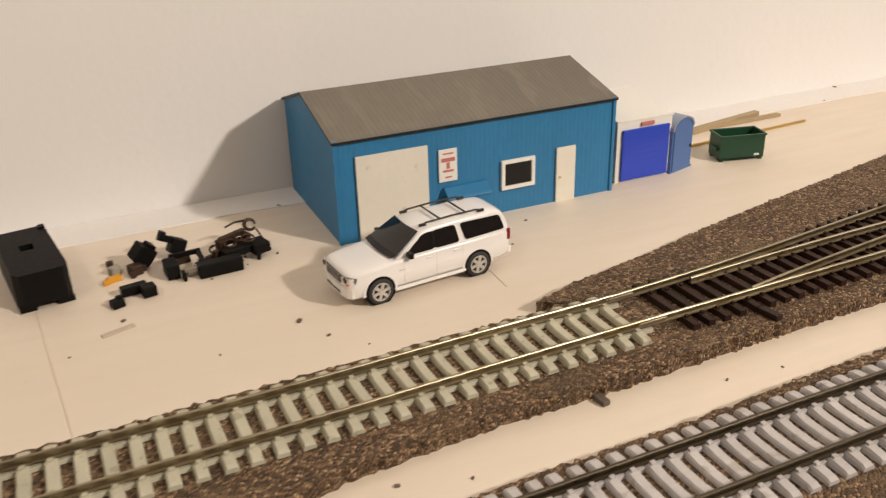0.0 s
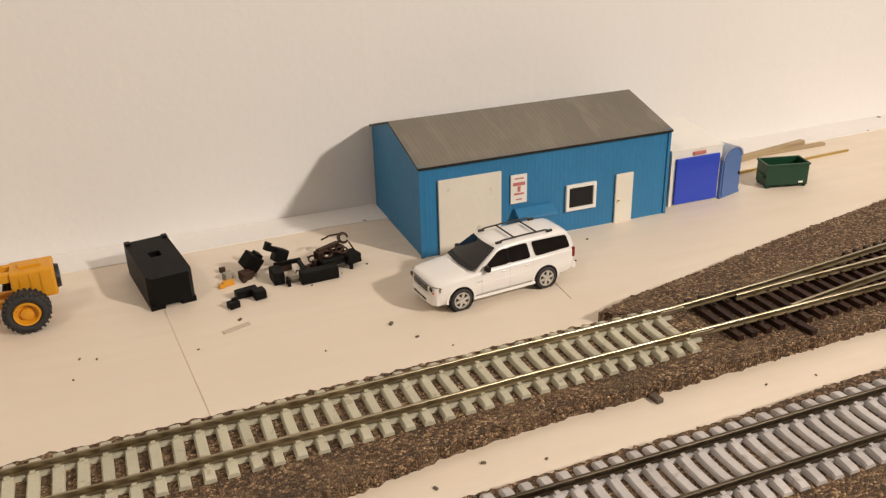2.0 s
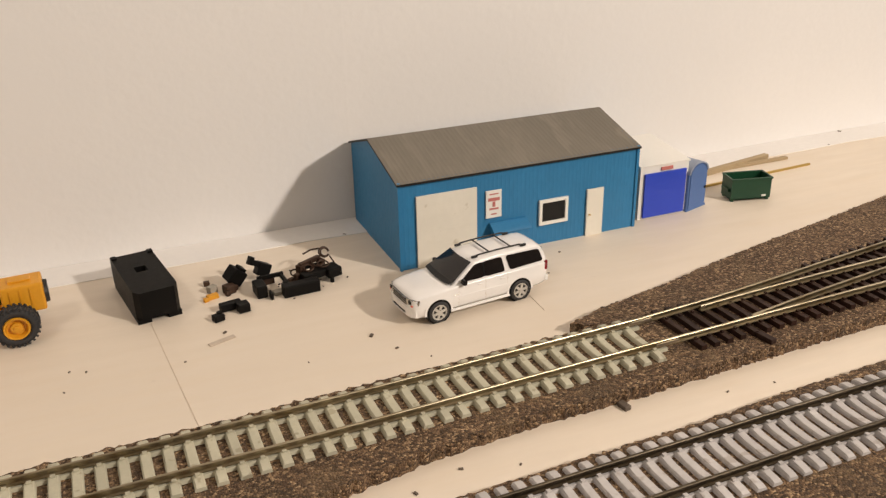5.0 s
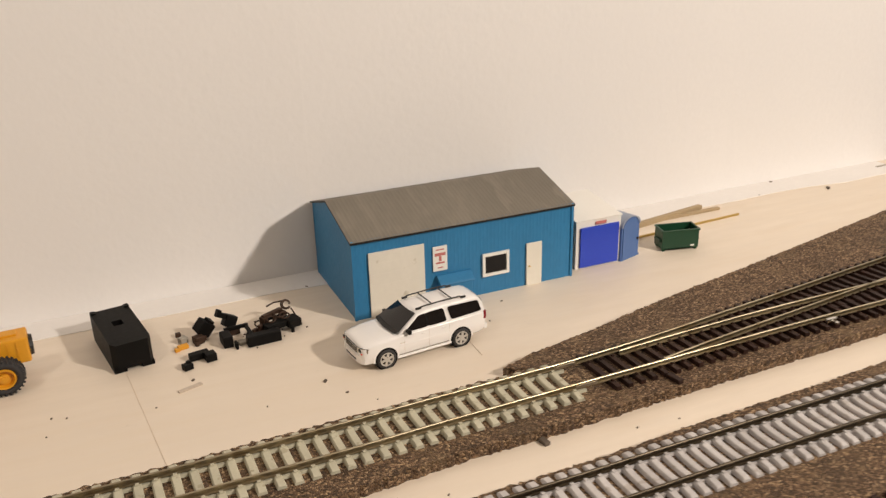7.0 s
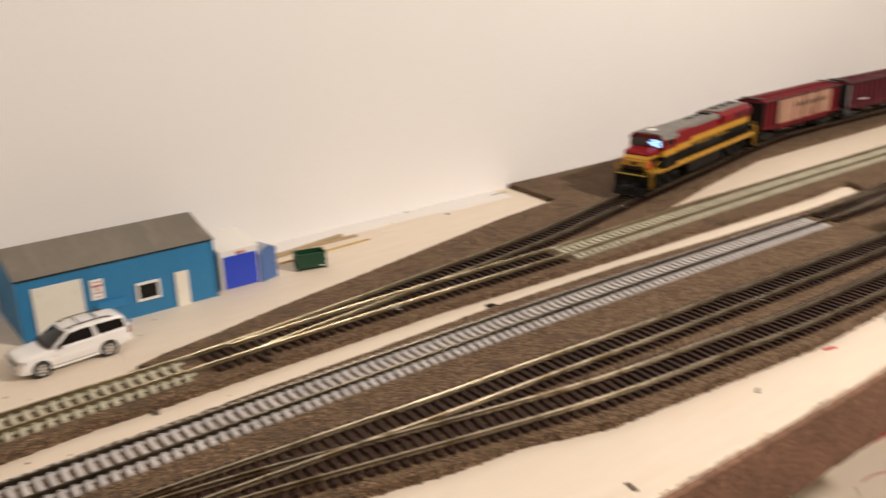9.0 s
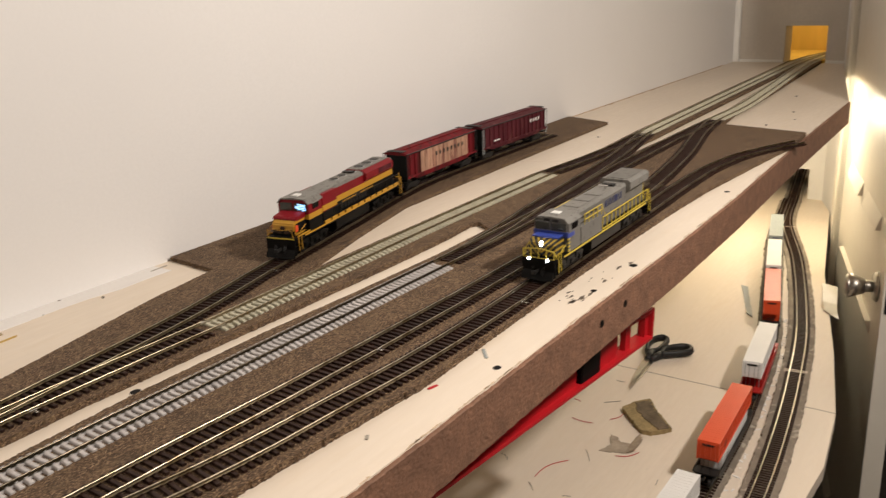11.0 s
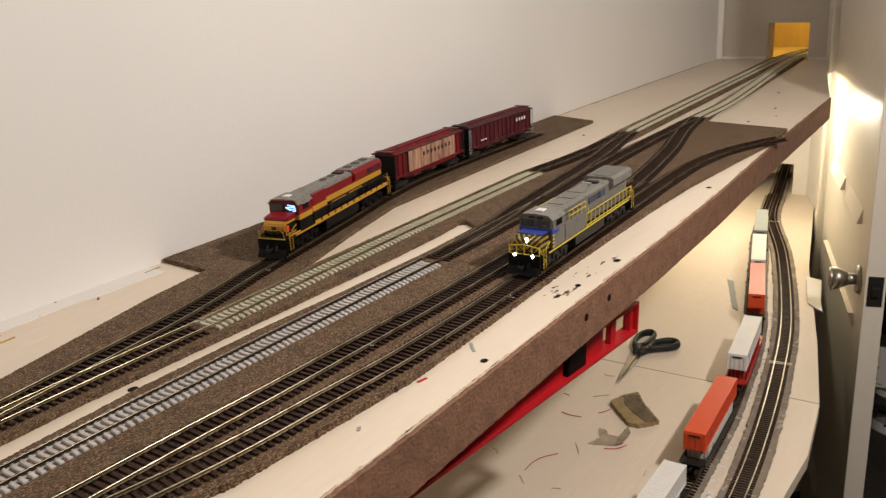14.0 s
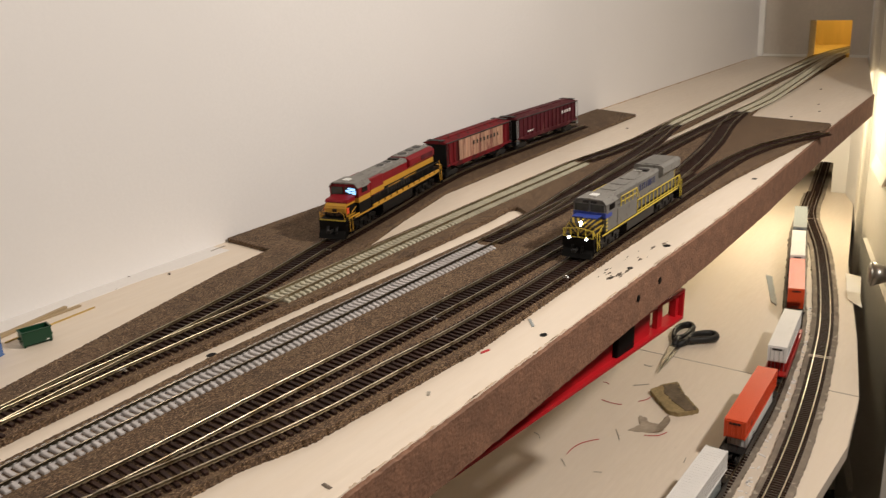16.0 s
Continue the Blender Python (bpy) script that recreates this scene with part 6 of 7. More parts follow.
    for y in (-0.0080, 0.0080):
        bm = bmesh.new()
        for dz in (-0.0038, 0.0038):
            box(bm, -0.0976, y, 0.0417 + dz, 0.0012, 0.0150, 0.0007, 0.0002)
        for dy in (-0.0073, 0.0073):
            box(bm, -0.0976, y + dy, 0.0417, 0.0012, 0.0007, 0.0076, 0.0002)
        part("window_frame", bm, "grey", s)
        part("windscreen", box(bmesh.new(), -0.0972, y, 0.0417, 0.0010, 0.0140, 0.0070, 0.0008), "cab_glass", s, "dusty cab window")
        part("number_board", box(bmesh.new(), -0.0974, y * 0.5, 0.0470, 0.0010, 0.0060, 0.0022, 0.0003), "dark", s)
    for y in (-1, 1):
        part("side_window", box(bmesh.new(), -0.0830, y * 0.01675, 0.0415, 0.0130, 0.0006, 0.0056, 0.0002), "glass", s)
        bm = bmesh.new()
        for i in range(4):
            box(bm, -0.0960, y * 0.0169, 0.0215 + 0.0034 * i, 0.0036, 0.0006, 0.0014)
        part("corner_stripe", bm, "lemon", s)
    for z in (0.0312, 0.0290):
        part("headlamp", rod(bmesh.new(), (-0.1172, 0, z + 0.0012), (-0.1184, 0, z + 0.0012), 0.0012, seg=14), "lit", s, "glowing white headlamp")
    for y in (-0.0088, 0.0088):
        part("ditch_lamp", rod(bmesh.new(), (-0.1236, y, 0.0188), (-0.1250, y, 0.0188), 0.0013, seg=14), "lit", s, "glowing white ditch lamp")
    bm = bmesh.new()
    for y in (-0.0150, -0.0075, 0.0, 0.0075, 0.0150):
        rod(bm, (-0.1232, y, 0.0190), (-0.1232, y, 0.0285 - abs(y) * 0.12), 0.0005, seg=6)
    for a, b in ((-0.0150, -0.0075), (-0.0075, 0.0), (0.0, 0.0075), (0.0075, 0.0150)):
        rod(bm, (-0.1232, a, 0.0285 - abs(a) * 0.12), (-0.1232, b, 0.0285 - abs(b) * 0.12), 0.0005, seg=6)
        rod(bm, (-0.1232, a, 0.0195), (-0.1232, b, 0.0195), 0.0005, seg=6)
    for y in (-1, 1):
        rod(bm, (-0.1232, y * 0.0150, 0.0270), (-0.1120, y * 0.0170, 0.0090), 0.0005, seg=6)
    part("front_railing", bm, "lemon", s)
    return s


red_loco()
grey_loco()


def freight_truck(parent, cx):
    t = part("truck", box(bmesh.new(), cx, 0, 0.0075, 0.008, 0.018, 0.003, 0.0004), "black", parent)
    for s in (-1, 1):
        bm = bmesh.new()
        prism(bm, [(cx - 0.0145, 0.0068), (cx - 0.0145, 0.0044), (cx - 0.006, 0.0030), (cx + 0.006, 0.0030), (cx + 0.0145, 0.0044), (cx + 0.0145, 0.0068), (cx + 0.006, 0.0092), (cx - 0.006, 0.0092)], "y", s * 0.0112 - 0.0008, s * 0.0112 + 0.0008)
        part("side_frame", bm, "dark", t)
    for dx in (-0.0100, 0.0100):
        wheelset(parent, cx + dx, 0.0048)


def hopper(label, x, y, rz, L, paint, panel, letters):
    """A covered hopper wagon: ribbed sides, sloping end sheets, three bays, roof with a hatch trough."""
    s = thing("hopper_wagon", label, "freight wagon", x, y, 0.0095, rz, group="hopper wagons on the siding")
    h, w, top = L / 2, 0.0168, 0.0470
    bm = bmesh.new()
    prism(bm, [(-h + 0.006, 0.0185), (-h + 0.006, top), (h - 0.006, top), (h - 0.006, 0.0185), (h - 0.030, 0.0130), (-h + 0.030, 0.0130)], "y", -w + 0.001, w - 0.001)
    part("body", bm, paint, s)
    bm = bmesh.new()
    prism(bm, [(-w - 0.0004, top - 0.001), (-w - 0.0004, top + 0.0006), (-0.0060, top + 0.0030), (0.0060, top + 0.0030), (w + 0.0004, top + 0.0006), (w + 0.0004, top - 0.001)], "x", -h + 0.003, h - 0.003)
    part("roof", bm, paint, s)
    for yy in (-1, 1):
        part("eave", box(bmesh.new(), 0, yy * (w + 0.0006), top + 0.0002, L - 0.004, 0.0016, 0.0012, 0.0003), "dark", s)
    part("hatch_trough", box(bmesh.new(), 0, 0, top + 0.0036, L - 0.020, 0.0085, 0.0014, 0.0003), paint, s)
    for e in (-1, 1):
        part("walkway", box(bmesh.new(), e * (h - 0.006), 0, top + 0.0036, 0.0090, 0.024, 0.0007), "dark", s)
        for yy in (-1, 1):
            bm = bmesh.new()
            for z in np.linspace(0.012, 0.044, 9):
                rod(bm, (e * (h - 0.006), yy * (w + 0.0006), z), (e * (h - 0.0015), yy * (w + 0.0006), z), 0.0003, seg=5)
            for dx in (0.006, 0.0015):
                rod(bm, (e * (h - dx), yy * (w + 0.0006), 0.010), (e * (h - dx), yy * (w + 0.0006), 0.0455), 0.0004, seg=5)
            part("ladder", bm, "dark" if panel else "container_grey", s)
        part("end_platform", box(bmesh.new(), e * (h - 0.006), 0, 0.0120, 0.012, 0.0300, 0.0016, 0.0002), "black", s)
        part("end_sheet", box(bmesh.new(), e * (h - 0.0056), 0, 0.0310, 0.0012, 0.0300, 0.0300, 0.0003), "black", s)
        coupler(s, e * (h + 0.001), e)
        freight_truck(s, e * (h - 0.024))
    n = 15
    for yy in (-1, 1):
        if panel:
            part("panel", box(bmesh.new(), 0.004, yy * (w - 0.0004), 0.0330, L * 0.66, 0.0012, 0.0280), panel, s, "faded tan panel with worn lettering")
        for i in range(n):
            xx = -h + 0.010 + (L - 0.020) * i / (n - 1)
            part("rib", box(bmesh.new(), xx, yy * (w + 0.0001), 0.0325, 0.0014, 0.0016, 0.0285, 0.0002), panel if panel and abs(xx - 0.004) < L * 0.33 else paint, s)
        part("side_sill", box(bmesh.new(), 0, yy * (w + 0.0002), 0.0180, L - 0.006, 0.0018, 0.0026, 0.0003), paint, s)
        bm = bmesh.new()
        for xx, z, wd, hh in letters:
            box(bm, xx, yy * (w + 0.0010), z, wd, 0.0003, hh)
        part("lettering_bar", bm, "dark" if panel else "container_white", s, "small worn lettering bars")
    for cx in (-0.045, 0.0, 0.045):
        bm = bmesh.new()
        prism(bm, [(cx - 0.016, 0.0140), (cx - 0.005, 0.0062), (cx + 0.005, 0.0062), (cx + 0.016, 0.0140)], "y", -0.0105, 0.0105)
        part("discharge_bay", bm, "black", s)
    return s


hopper("faded red hopper wagon with a tan side panel", 0.8680, -0.0452, 3.5, 0.186, "hopper_red", "hopper_tan", [(-0.020 + 0.0098 * i, 0.0365, 0.0036, 0.0052) for i in range(8)])
hopper("dark maroon hopper wagon with small white lettering", 1.0690, -0.0432, 0.0, 0.200, "hopper_maroon", None, [(0.044 + 0.0085 * i, 0.0372, 0.0040, 0.0048) for i in range(4)] + [(-0.065 + 0.006 * i, 0.0250, 0.0040, 0.0022) for i in range(3)] + [(0.092, 0.0360, 0.0012, 0.0140)])


# ---- lower shelf ----
LOWER_CARS = [(0.55, -0.4085), (0.72, -0.4100), (0.87, -0.4095), (1.00, -0.4060), (1.13, -0.4000), (1.30, -0.3825), (1.39, -0.3715), (1.51, -0.3490), (1.66, -0.3130), (1.88, -0.2630), (2.09, -0.2157), (2.30, -0.182), (2.5, -0.152)]


def low_strip(name, pts, half, z1, seed):
    line = smooth_line(pts, 0.02)
    left = [(p.x - d.y * half, p.y + d.x * half) for p, d in zip(line, headings(line))]
    right = [(p.x + d.y * half, p.y - d.x * half) for p, d in zip(line, headings(line))]
    bm = bmesh.new()
    slab(bm, ragged(left + right[::-1], 0.004, 0.0008, seed), -0.40, z1)
    return setting(name, bm, "cork_low", "grey-brown cork strip on the lower shelf", "cork roadbed")


low_strip("cork_strip", LOWER, 0.0235, -0.3950, 21)
low_strip("cork_strip", LOWER_CARS, 0.0215, -0.3953, 22)
track("model_track", "lower shelf track under the container train", LOWER_CARS, "tie_brown", 0.0075, z=-0.3952)


def container(parent_name, label, mt, L, x, y, z, rz, H=0.0330, W=0.0290):
    c = thing("shipping_container", label, "container", x, y, z, rz, group="containers on the well wagons")
    part("body", box(bmesh.new(), 0, 0, H / 2, L - 0.002, W - 0.0016, H - 0.0006, 0.0004), mt, c)
    for s in (-1, 1):
        bm = bmesh.new()
        n = int(L / 0.0046)
        for i in range(n):
            box(bm, -L / 2 + 0.0046 * (i + 0.6), s * (W / 2 - 0.0008), H / 2, 0.0020, 0.0010, H - 0.005)
        tagged(part("side_ribs", bm, mt, c), kind="stuff")
        for z0 in (0.0012, H - 0.0012):
            part("rail", box(bmesh.new(), 0, s * (W / 2 - 0.0006), z0, L, 0.0014, 0.0022, 0.0002), mt, c)
        for e in (-1, 1):
            part("corner_post", box(bmesh.new(), e * (L / 2 - 0.0010), s * (W / 2 - 0.0010), H / 2, 0.0022, 0.0020, H, 0.0002), mt, c)
    bm = bmesh.new()
    n = int(L / 0.006)
    for i in range(n):
        box(bm, -L / 2 + 0.006 * (i + 0.7), 0, H - 0.00025, 0.0026, W - 0.005, 0.00018)
    tagged(part("roof_ribs", bm, mt, c), kind="stuff")
    for y0 in (-0.0070, 0.0070):
        d = part("end_door", box(bmesh.new(), -L / 2 + 0.0006, y0, H / 2, 0.0008, W / 2 - 0.0026, H - 0.0050, 0.0002), mt, c)
        for yy in (-0.003, 0.003):
            part("lock_rod", rod(bmesh.new(), (-L / 2 - 0.0003, y0 + yy, 0.003), (-L / 2 - 0.0003, y0 + yy, H - 0.003), 0.0004, seg=6), "container_grey" if mt != "orange" else "orange", d)
    part("door_plate", box(bmesh.new(), -L / 2 - 0.0001, 0, H * 0.80, 0.0010, W * 0.52, H * 0.10, 0.0002), "dark" if mt != "container_grey" else "navy", c)
    bm = bmesh.new()
    for i, wd in enumerate((0.004, 0.010, 0.006)):
        box(bm, -L * 0.32 + 0.0 * i, -W / 2 - 0.0001, H * 0.3 + 0.004 * i, wd, 0.0002, 0.0014)
    part("printed_bar", bm, "dark", c)
    return c


def well_wagon(x, y, rz, paint, L=0.205):
    s = thing("well_wagon", "low well wagon carrying stacked containers", "freight wagon", x, y, -0.3855, rz, group="well wagons of the container train")
    h = L / 2
    for yy in (-1, 1):
        bm = bmesh.new()
        prism(bm, [(-h + 0.018, 0.0035), (h - 0.018, 0.0035), (h - 0.010, 0.0120), (h - 0.002, 0.0130), (h - 0.002, 0.0150), (h - 0.014, 0.0160), (-h + 0.014, 0.0160), (-h + 0.002, 0.0150), (-h + 0.002, 0.0130), (-h + 0.010, 0.0120)], "y", yy * 0.0163 - 0.0008, yy * 0.0163 + 0.0008)
        part("side_sill", bm, paint, s)
    part("floor", box(bmesh.new(), 0, 0, 0.0032, L - 0.040, 0.0320, 0.0010), paint, s)
    for e in (-1, 1):
        part("end_deck", box(bmesh.new(), e * (h - 0.009), 0, 0.0135, 0.018, 0.0300, 0.0020, 0.0003), paint, s)
        bm = bmesh.new()
        for yy in (-0.006, 0.006):
            rod(bm, (e * (h - 0.003), yy, 0.0145), (e * (h - 0.003), yy, 0.0235), 0.0004, seg=5)
        rod(bm, (e * (h - 0.003), -0.006, 0.0235), (e * (h - 0.003), 0.006, 0.0235), 0.0004, seg=5)
        part("end_railing", bm, "dark", s)
        coupler(s, e * (h + 0.001), e)
        freight_truck(s, e * (h - 0.006))
    return s


for x, y, rz, mt, low, car, lb in (
    (0.7720, -0.4100, 0.0, "container_white", "container_grey", "dark", "plain white shipping container on top of another"),
    (1.0390, -0.4040, 2.6, "orange", "container_white", "dark", "bright orange shipping container on a white one"),
    (1.3010, -0.3825, 6.2, "container_white", "well_red", "well_red", "white shipping container in a red well wagon"),
    (1.5830, -0.3310, 13.4, "orange", "orange", "dark", "orange shipping container near the curve"),
    (1.7850, -0.2840, 12.9, "container_white", "container_grey", "dark", "white shipping container behind the orange one"),
    (1.9930, -0.2380, 12.7, "container_grey", "container_grey", "dark", "blue-grey shipping container at the train's end"),
):
    L = 0.172 if lb.startswith("white shipping container in") else 0.186
    well_wagon(x, y, rz, car)
    container("", "lower container sitting in the well wagon", low, 0.140, x, y, -0.3815, rz, H=0.0250)
    container("", lb, mt, L, x, y, -0.3563, rz, H=0.0280)


# ---- spirit level under the shelf ----
def spirit_level():
    s = thing("spirit_level", "red metal spirit level hanging under the shelf edge", "spirit level")
    s.matrix_basis = pose(0.474, -0.372, -0.1015, 0, 5.45, 0)
    L, H, T = 0.66, 0.037, 0.018
    for z in (0.002, H - 0.002):
        part("flange", box(bmesh.new(), 0, 0, z, L, T, 0.004, 0.0006), "signal_red", s)
    bm = bmesh.new()
    for x0, x1 in ((-0.33, 0.142), (0.195, 0.240), (0.262, 0.276), (0.318, 0.328)):
        box(bm, (x0 + x1) / 2, 0, H / 2, x1 - x0, 0.006, H - 0.004)
    part("web", bm, "signal_red", s)
    for x in (-0.329, 0.329):
        part("end_plate", box(bmesh.new(), x, 0, H / 2, 0.004, T, H, 0.0014), "signal_red", s)
    part("vial_block", box(bmesh.new(), 0.170, 0, H / 2, 0.044, 0.012, H - 0.006, 0.002), "black", s, "black vial block")
    return s


spirit_level()
for x, y in ((0.24, -0.3615), (0.60, -0.3615)):
    bm = bmesh.new()
    box(bm, x, y, -0.0510, 0.030, 0.004, 0.068, 0.001)
    tagged(part("shelf_bracket", bm, "dark"), "dark metal bracket under the shelf board", "bracket", kind="structure")


# ---- tools and scraps on the lower shelf ----
def scissors():
    s = thing("scissors", "closed steel scissors with dark plastic handles", "scissors", 1.2840, -0.2000, -0.3998, 6.0)
    for side in (-1, 1):
        bm = bmesh.new()
        slab(bm, [(-0.122, side * 0.0006), (-0.06, side * 0.0062), (0.0, side * 0.0090), (0.018, side * 0.0070), (0.018, -side * 0.0040), (0.0, -side * 0.0030), (-0.06, -side * 0.0014)], 0.0042 + 0.0013 * side, 0.0054 + 0.0013 * side)
        part("blade", bm, "steel", s, "grey steel blade")
    # each handle: the line of its finger loop, its thickness and the shank that joins it to the blade
    for loop, thick, shank in (
        ([(0.020, 0.010), (0.050, 0.016), (0.078, 0.013), (0.094, 0.000), (0.084, -0.011), (0.056, -0.010), (0.030, -0.004)], 0.0042, [(-0.004, 0.002), (0.024, 0.003)]),
        ([(0.018, -0.016), (0.030, -0.034), (0.040, -0.050), (0.054, -0.060), (0.068, -0.053), (0.064, -0.036), (0.044, -0.018)], 0.0050, [(-0.004, -0.002), (0.026, -0.018)]),
    ):
        bm = bmesh.new()
        line = smooth_line(loop + [loop[0]], 0.006)
        rings = []
        n = len(line)
        for i in range(n - 1):
            d = (line[(i + 1) % (n - 1)] - line[i - 1 if i else n - 2]).normalized()
            q = Vector((-d.y, d.x, 0))
            rings.append([bm.verts.new(line[i] + q * (thick * math.cos(v)) + Vector((0, 0, 0.0085 + 0.0070 * math.sin(v)))) for v in np.linspace(0, 2 * math.pi, 9)[:-1]])
        for i in range(len(rings)):
            for k in range(8):
                bm.faces.new((rings[i][k], rings[(i + 1) % len(rings)][k], rings[(i + 1) % len(rings)][(k + 1) % 8], rings[i][(k + 1) % 8]))
        bmesh.ops.recalc_face_normals(bm, faces=bm.faces)
        rod(bm, (*shank[0], 0.0065), (*shank[1], 0.0085), 0.0060, 0.0075, seg=10)
        part("handle", bm, "dark", s, "dark plastic finger loop", True)
    part("pivot_screw", rod(bmesh.new(), (0, 0, 0.0050), (0, 0, 0.0085), 0.0036, seg=14), "steel", s)
    return s


scissors()


def flat_scrap(name, label, mt, pts, z, t, lift=0.0, seed=1):
    bm = bmesh.new()
    out = ragged(pts, 0.005, 0.0006, seed)
    slab(bm, out, z, z + t)
    if lift:
        x0, x1 = min(p[0] for p in out), max(p[0] for p in out)
        for v in bm.verts:
            v.co.z += lift * ((v.co.x - x0) / (x1 - x0)) ** 2
    return tagged(part(name, bm, mt), label, name.replace("_", " "))


foam = flat_scrap("foam_scrap", "tan torn piece of foam with a dark brown skin", "foam", [(1.093, -0.229), (1.118, -0.241), (1.135, -0.258), (1.100, -0.287), (1.068, -0.318), (1.042, -0.295), (1.042, -0.278), (1.068, -0.252)], -0.40, 0.0070, 0.004, 31)
bm = slab(bmesh.new(), ragged([(1.112, -0.243), (1.129, -0.259), (1.096, -0.287), (1.066, -0.315), (1.053, -0.304), (1.072, -0.276), (1.090, -0.254)], 0.004, 0.0011, 35), -0.3932, -0.3916)
for v in bm.verts:
    v.co.z += 0.004 * max(0.0, (v.co.x - 1.042) / 0.093) ** 2
part("skin", bm, "foam_skin", foam, "dark brown torn skin")
bm = bmesh.new()
out = ragged([(0.966, -0.246), (0.988, -0.2545), (1.012, -0.245), (1.011, -0.254), (1.003, -0.264), (1.004, -0.279), (1.027, -0.285), (1.007, -0.296), (0.985, -0.297), (0.977, -0.281)], 0.004, 0.0008, 32)
slab(bm, out, -0.40, -0.3990)
bmesh.ops.triangulate(bm, faces=bm.faces)
for v in bm.verts:
    v.co.z += 0.0105 * max(0.0, (-0.278 - v.co.y) / 0.019) ** 1.6 + 0.005 * max(0.0, (v.co.x - 1.0) / 0.02)
tagged(part("card_scrap", bm, "scrap_card"), "curled torn grey-brown card scrap on the lower shelf", "card scrap")
flat_scrap("card_strip", "flat grey strip lying on the lower shelf", "container_grey", [(1.74, -0.232), (1.735, -0.247), (1.572, -0.300), (1.585, -0.286)], -0.40, 0.0020, 0, 33)
flat_scrap("paper_tag", "white paper tag hanging over the shelf edge", "white", [(1.81, -0.380), (1.80, -0.413), (1.69, -0.432), (1.63, -0.447), (1.668, -0.412)], -0.3985, 0.0010, 0.006, 34)
rnd = random.Random(77)
for i, (x0, y0, x1, y1, red) in enumerate(((0.8599, -0.1982, 0.9204, -0.2200, 1), (1.0354, -0.1706, 1.0353, -0.2049, 1), (1.0591, -0.2233, 1.0833, -0.2344, 1), (1.0936, -0.1464, 1.0906, -0.1581, 1), (1.1897, -0.1786, 1.1905, -0.1938, 0), (1.1061, -0.1936, 1.1227, -0.2144, 0), (0.9588, -0.2296, 0.9340, -0.2462, 0), (0.8436, -0.1976, 0.8294, -0.2112, 0), (0.9644, -0.2722, 0.9888, -0.2976, 1), (0.8364, -0.2512, 0.8410, -0.2618, 0), (0.9225, -0.3480, 0.9354, -0.3465, 0), (0.8894, -0.1279, 0.8791, -0.1433, 0))):
    bm = bmesh.new()
    a, d = Vector((x0, y0, -0.3993)), Vector((x1 - x0, y1 - y0, 0))
    n = Vector((-d.y, d.x, 0)) * rnd.uniform(-0.22, 0.22)
    pts = [a + d * (k / 8) + n * math.sin(math.pi * k / 8) for k in range(9)]
    for p0, p1 in zip(pts, pts[1:]):
        rod(bm, p0, p1, 0.0006 if red else 0.0005, seg=5)
    tagged(part("wire_clipping", bm, "signal_red" if red else "card"), "short red wire clipping on the lower shelf" if red else "short grey wire clipping on the lower shelf", "wire", group="wire clippings on the lower shelf")
bm = bmesh.new()
for i in range(60):
    x = rnd.uniform(0.85, 1.6)
    y = float(np.interp(x, (0.85, 1.0, 1.3, 1.6), (-0.442, -0.434, -0.410, -0.36))) + rnd.gauss(0, 0.0025)
    r = rnd.uniform(0.0010, 0.0035)
    box(bm, x, y, -0.3994, r * 3, r, 0.0012, 0.0003, Matrix.Rotation(rnd.uniform(0, 3), 4, "Z"))
tagged(part("caulk_crumbs", bm, "white_strip"), "white crumbs of caulk between the two lower tracks", "crumbs", kind="stuff")

for x, y, rz in ((1.354, -0.4295, 10), (2.21, -0.2160, 18)):
    bm = bmesh.new()
    slab(bm, ragged([(-0.005, -0.018), (0.004, -0.019), (0.005, 0.0), (0.004, 0.018), (-0.005, 0.017), (-0.004, 0.0)], 0.004, 0.0008, 41), -0.3950, -0.3931)
    ob = tagged(part("caulk_smear", bm, "sliver"), "pale caulk smeared across a rail joint", "caulk")
    ob.matrix_basis = pose(x, y, 0, 0, 0, rz)

# ---- small marks on the upper board ----
def disc_mark(name, label, x, y, r, mt="black", squash=0.8):
    bm = bmesh.new()
    pts = [(x + r * math.cos(a), y + r * squash * math.sin(a)) for a in np.linspace(0, 2 * math.pi, 15)[:-1]]
    slab(bm, pts, 0.0, 0.00025)
    return tagged(part(name, bm, mt), label, name.replace("_", " "), group="screw holes in the shelf board")


for x, y, r in ((0.2590, -0.2075, 0.0042), (0.4138, -0.4088, 0.0036), (0.6668, -0.4090, 0.0046), (0.5879, -0.4044, 0.0034), (0.9772, -0.4043, 0.0040), (0.4600, -0.0075, 0.0)):
    if r:
        disc_mark("screw_hole", "dark screw hole in the cream board", x, y, r)
bm = bmesh.new()
for i in range(30):
    x, y = rnd.choice((rnd.gauss(0.567, 0.009), rnd.gauss(0.567, 0.009), rnd.uniform(0.60, 0.68))), rnd.uniform(-0.407, -0.386)
    r = rnd.choice((0.0006, 0.001, 0.0018, 0.0026))
    pts = [(x + r * rnd.uniform(0.5, 2.6) * math.cos(a), y + r * rnd.uniform(0.2, 0.9) * math.sin(a)) for a in np.linspace(0, 2 * math.pi, 9)[:-1]]
    slab(bm, pts, 0.0, 0.0002)
tagged(part("paint_scuffs", bm, "grime"), "grey paint scuffs and flakes on the board", "scuff", kind="stuff")
bm = bmesh.new()
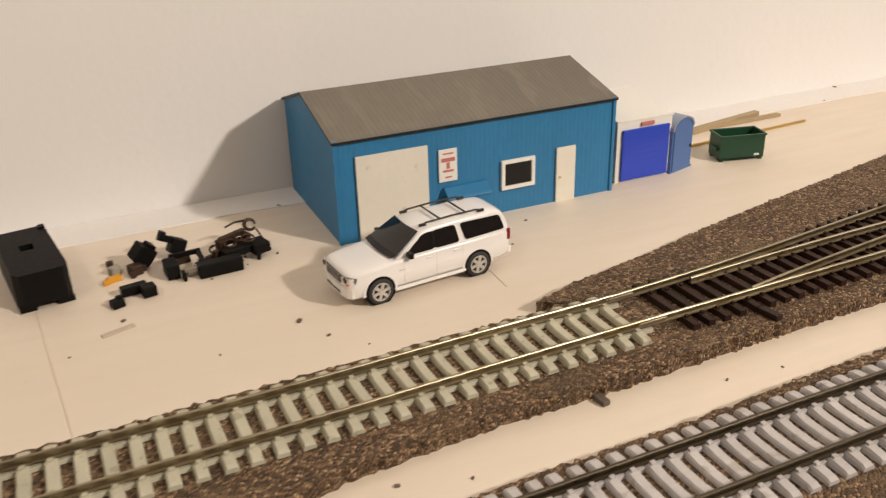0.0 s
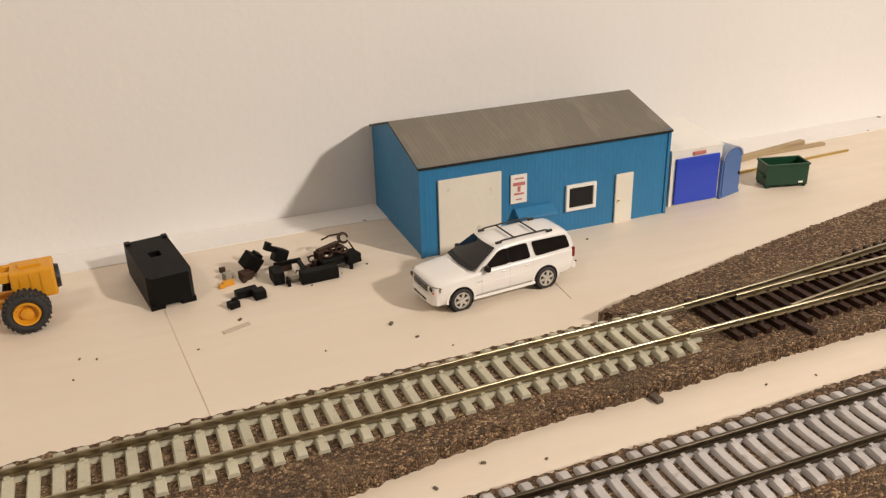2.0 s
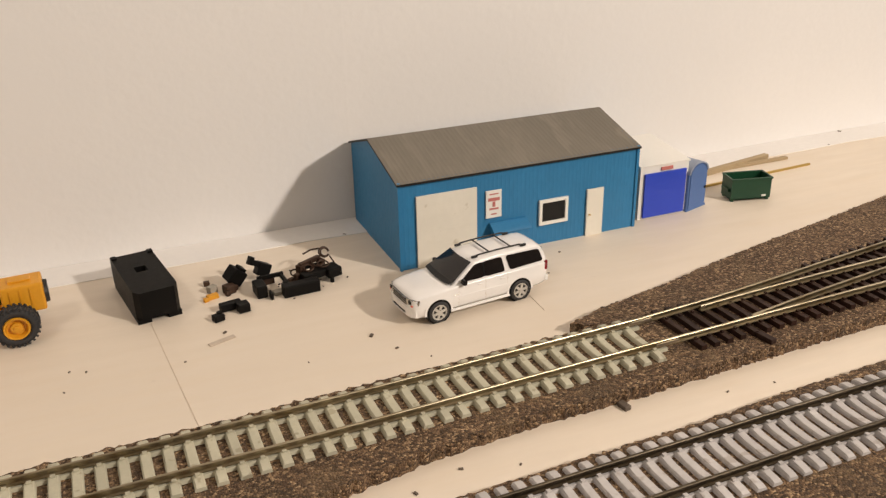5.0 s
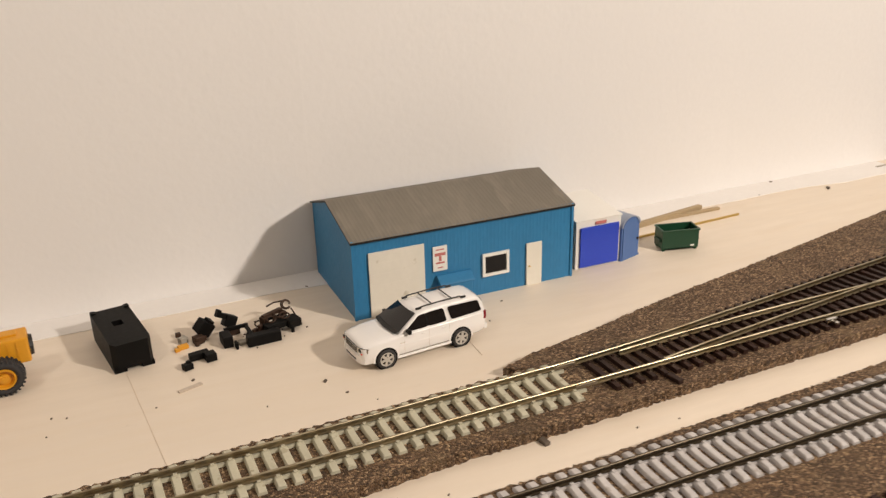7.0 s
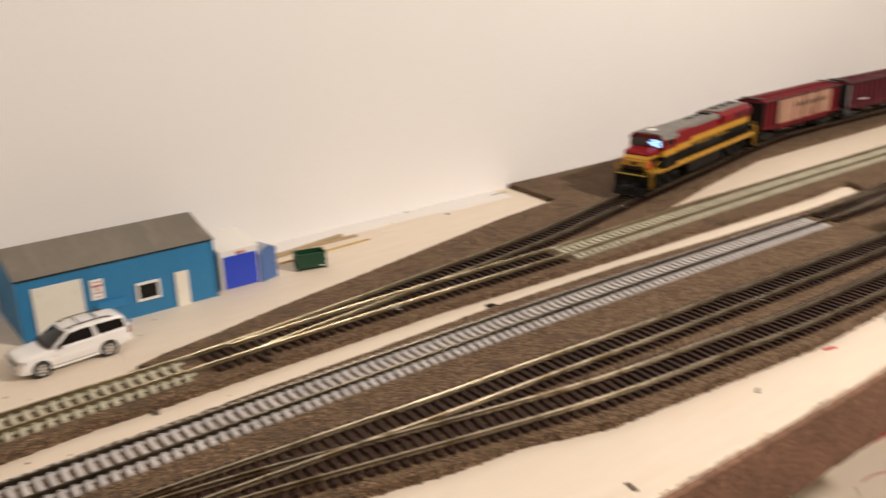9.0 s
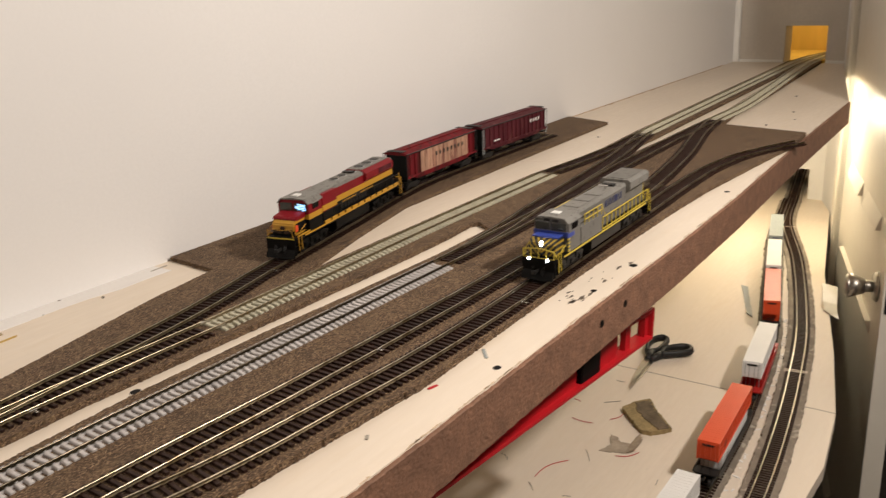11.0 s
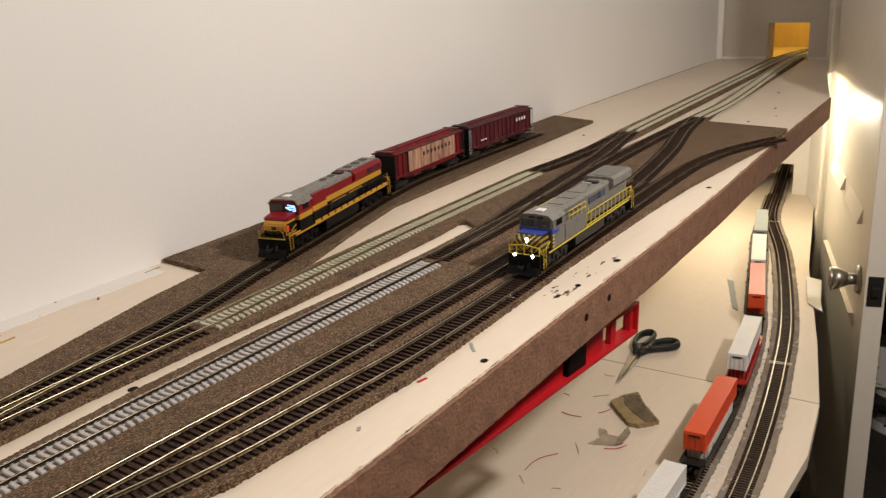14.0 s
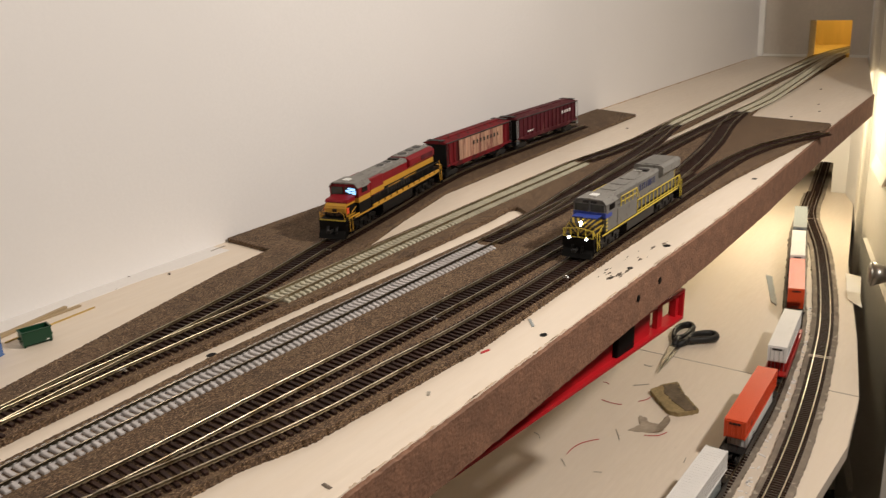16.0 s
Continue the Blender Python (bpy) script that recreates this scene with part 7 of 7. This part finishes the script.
for x, y, r in ((-0.0319, -0.1208, 0.0014), (-0.0851, -0.0935, 0.0011), (-0.1441, -0.0993, 0.0007), (-0.1382, -0.1019, 0.0007), (-0.1462, -0.1134, 0.0006), (-0.0116, -0.0172, 0.0011), (-0.0259, -0.1340, 0.0009), (0.0315, -0.2041, 0.0030), (0.343, 0.009, 0.0016), (0.3678, -0.0206, 0.0022), (0.315, -0.0100, 0.0010), (-0.1030, -0.110, 0.0006), (-0.06, -0.13, 0.0006), (-0.016, -0.145, 0.0005), (0.06, -0.100, 0.0006), (0.076, -0.082, 0.0008), (-0.033, -0.2115, 0.0010), (-0.05, -0.2165, 0.0010), (0.07, -0.211, 0.0007), (0.089, -0.213, 0.0006), (-0.0150, -0.2170, 0.0007), (1.2497, -0.1128, 0.0025), (1.35, -0.07, 0.002), (1.6, -0.34, 0.003), (1.45, -0.33, 0.0028), (1.52, -0.36, 0.0022), (1.8, -0.3, 0.003)):
    box(bm, x, y, r * 0.25, r * 1.5, r * 0.9, r * 0.6, r * 0.15, Matrix.Rotation(rnd.uniform(0, 3), 4, "Z"))
tagged(part("crumbs", bm, "grime"), "dark crumbs and grit scattered on the board", "crumbs", kind="stuff")
for n, x, y, rz, L, mt, lb in (("wood_sliver", -0.0873, -0.0998, 18, 0.011, "sliver", "thin pale wood sliver on the board"), ("tape_shred", 0.430, -0.389, 40, 0.016, "container_grey", "grey shred of tape on the board"), ("wood_sliver", 0.290, -0.389, 30, 0.005, "card", "tiny grey sliver near the board edge"), ("wood_sliver", 0.171, -0.405, 80, 0.007, "grime", "short dark sliver near the board edge"), ("red_mark", 0.3660, -0.3860, -14, 0.0085, "signal_red", "short red mark on the board"), ("paper_shred", 0.448, 0.001, 4, 0.020, "card", "grey paper shred by the wall")):
    bm = bmesh.new()
    box(bm, 0, 0, 0.0003, L, 0.0022, 0.0006, 0.0001)
    ob = tagged(part(n, bm, mt), lb, n.replace("_", " "))
    ob.matrix_basis = pose(x, y, 0, 0, 0, rz)
# solder lugs on the rails
for x, y in ((0.4821, -0.1264), (0.5177, -0.3734), (0.384, -0.3262), (0.1970, -0.1862)):
    bm = bmesh.new()
    box(bm, 0, 0, 0.0012, 0.0060, 0.0018, 0.0024, 0.0006)
    box(bm, 0.001, -0.0018, 0.0006, 0.0020, 0.0030, 0.0012, 0.0004)
    ob = tagged(part("rail_joiner", bm, "chrome"), "bright soldered rail joiner on the track", "rail joiner", group="rail joiners")
    ob.matrix_basis = pose(x, y, 0.0071)
for x, z in ((0.564, -0.0185), (0.613, -0.0170)):
    bm = bmesh.new()
    y = float(np.interp(x, [p[0] for p in FASCIA], [p[1] for p in FASCIA])) - 0.0034
    rod(bm, (x, y + 0.0004, z), (x, y - 0.0003, z), 0.0034, seg=16)
    tagged(part("screw_hole", bm, "black"), "dark screw hole in the brown fascia", "screw hole", group="screw holes in the fascia")
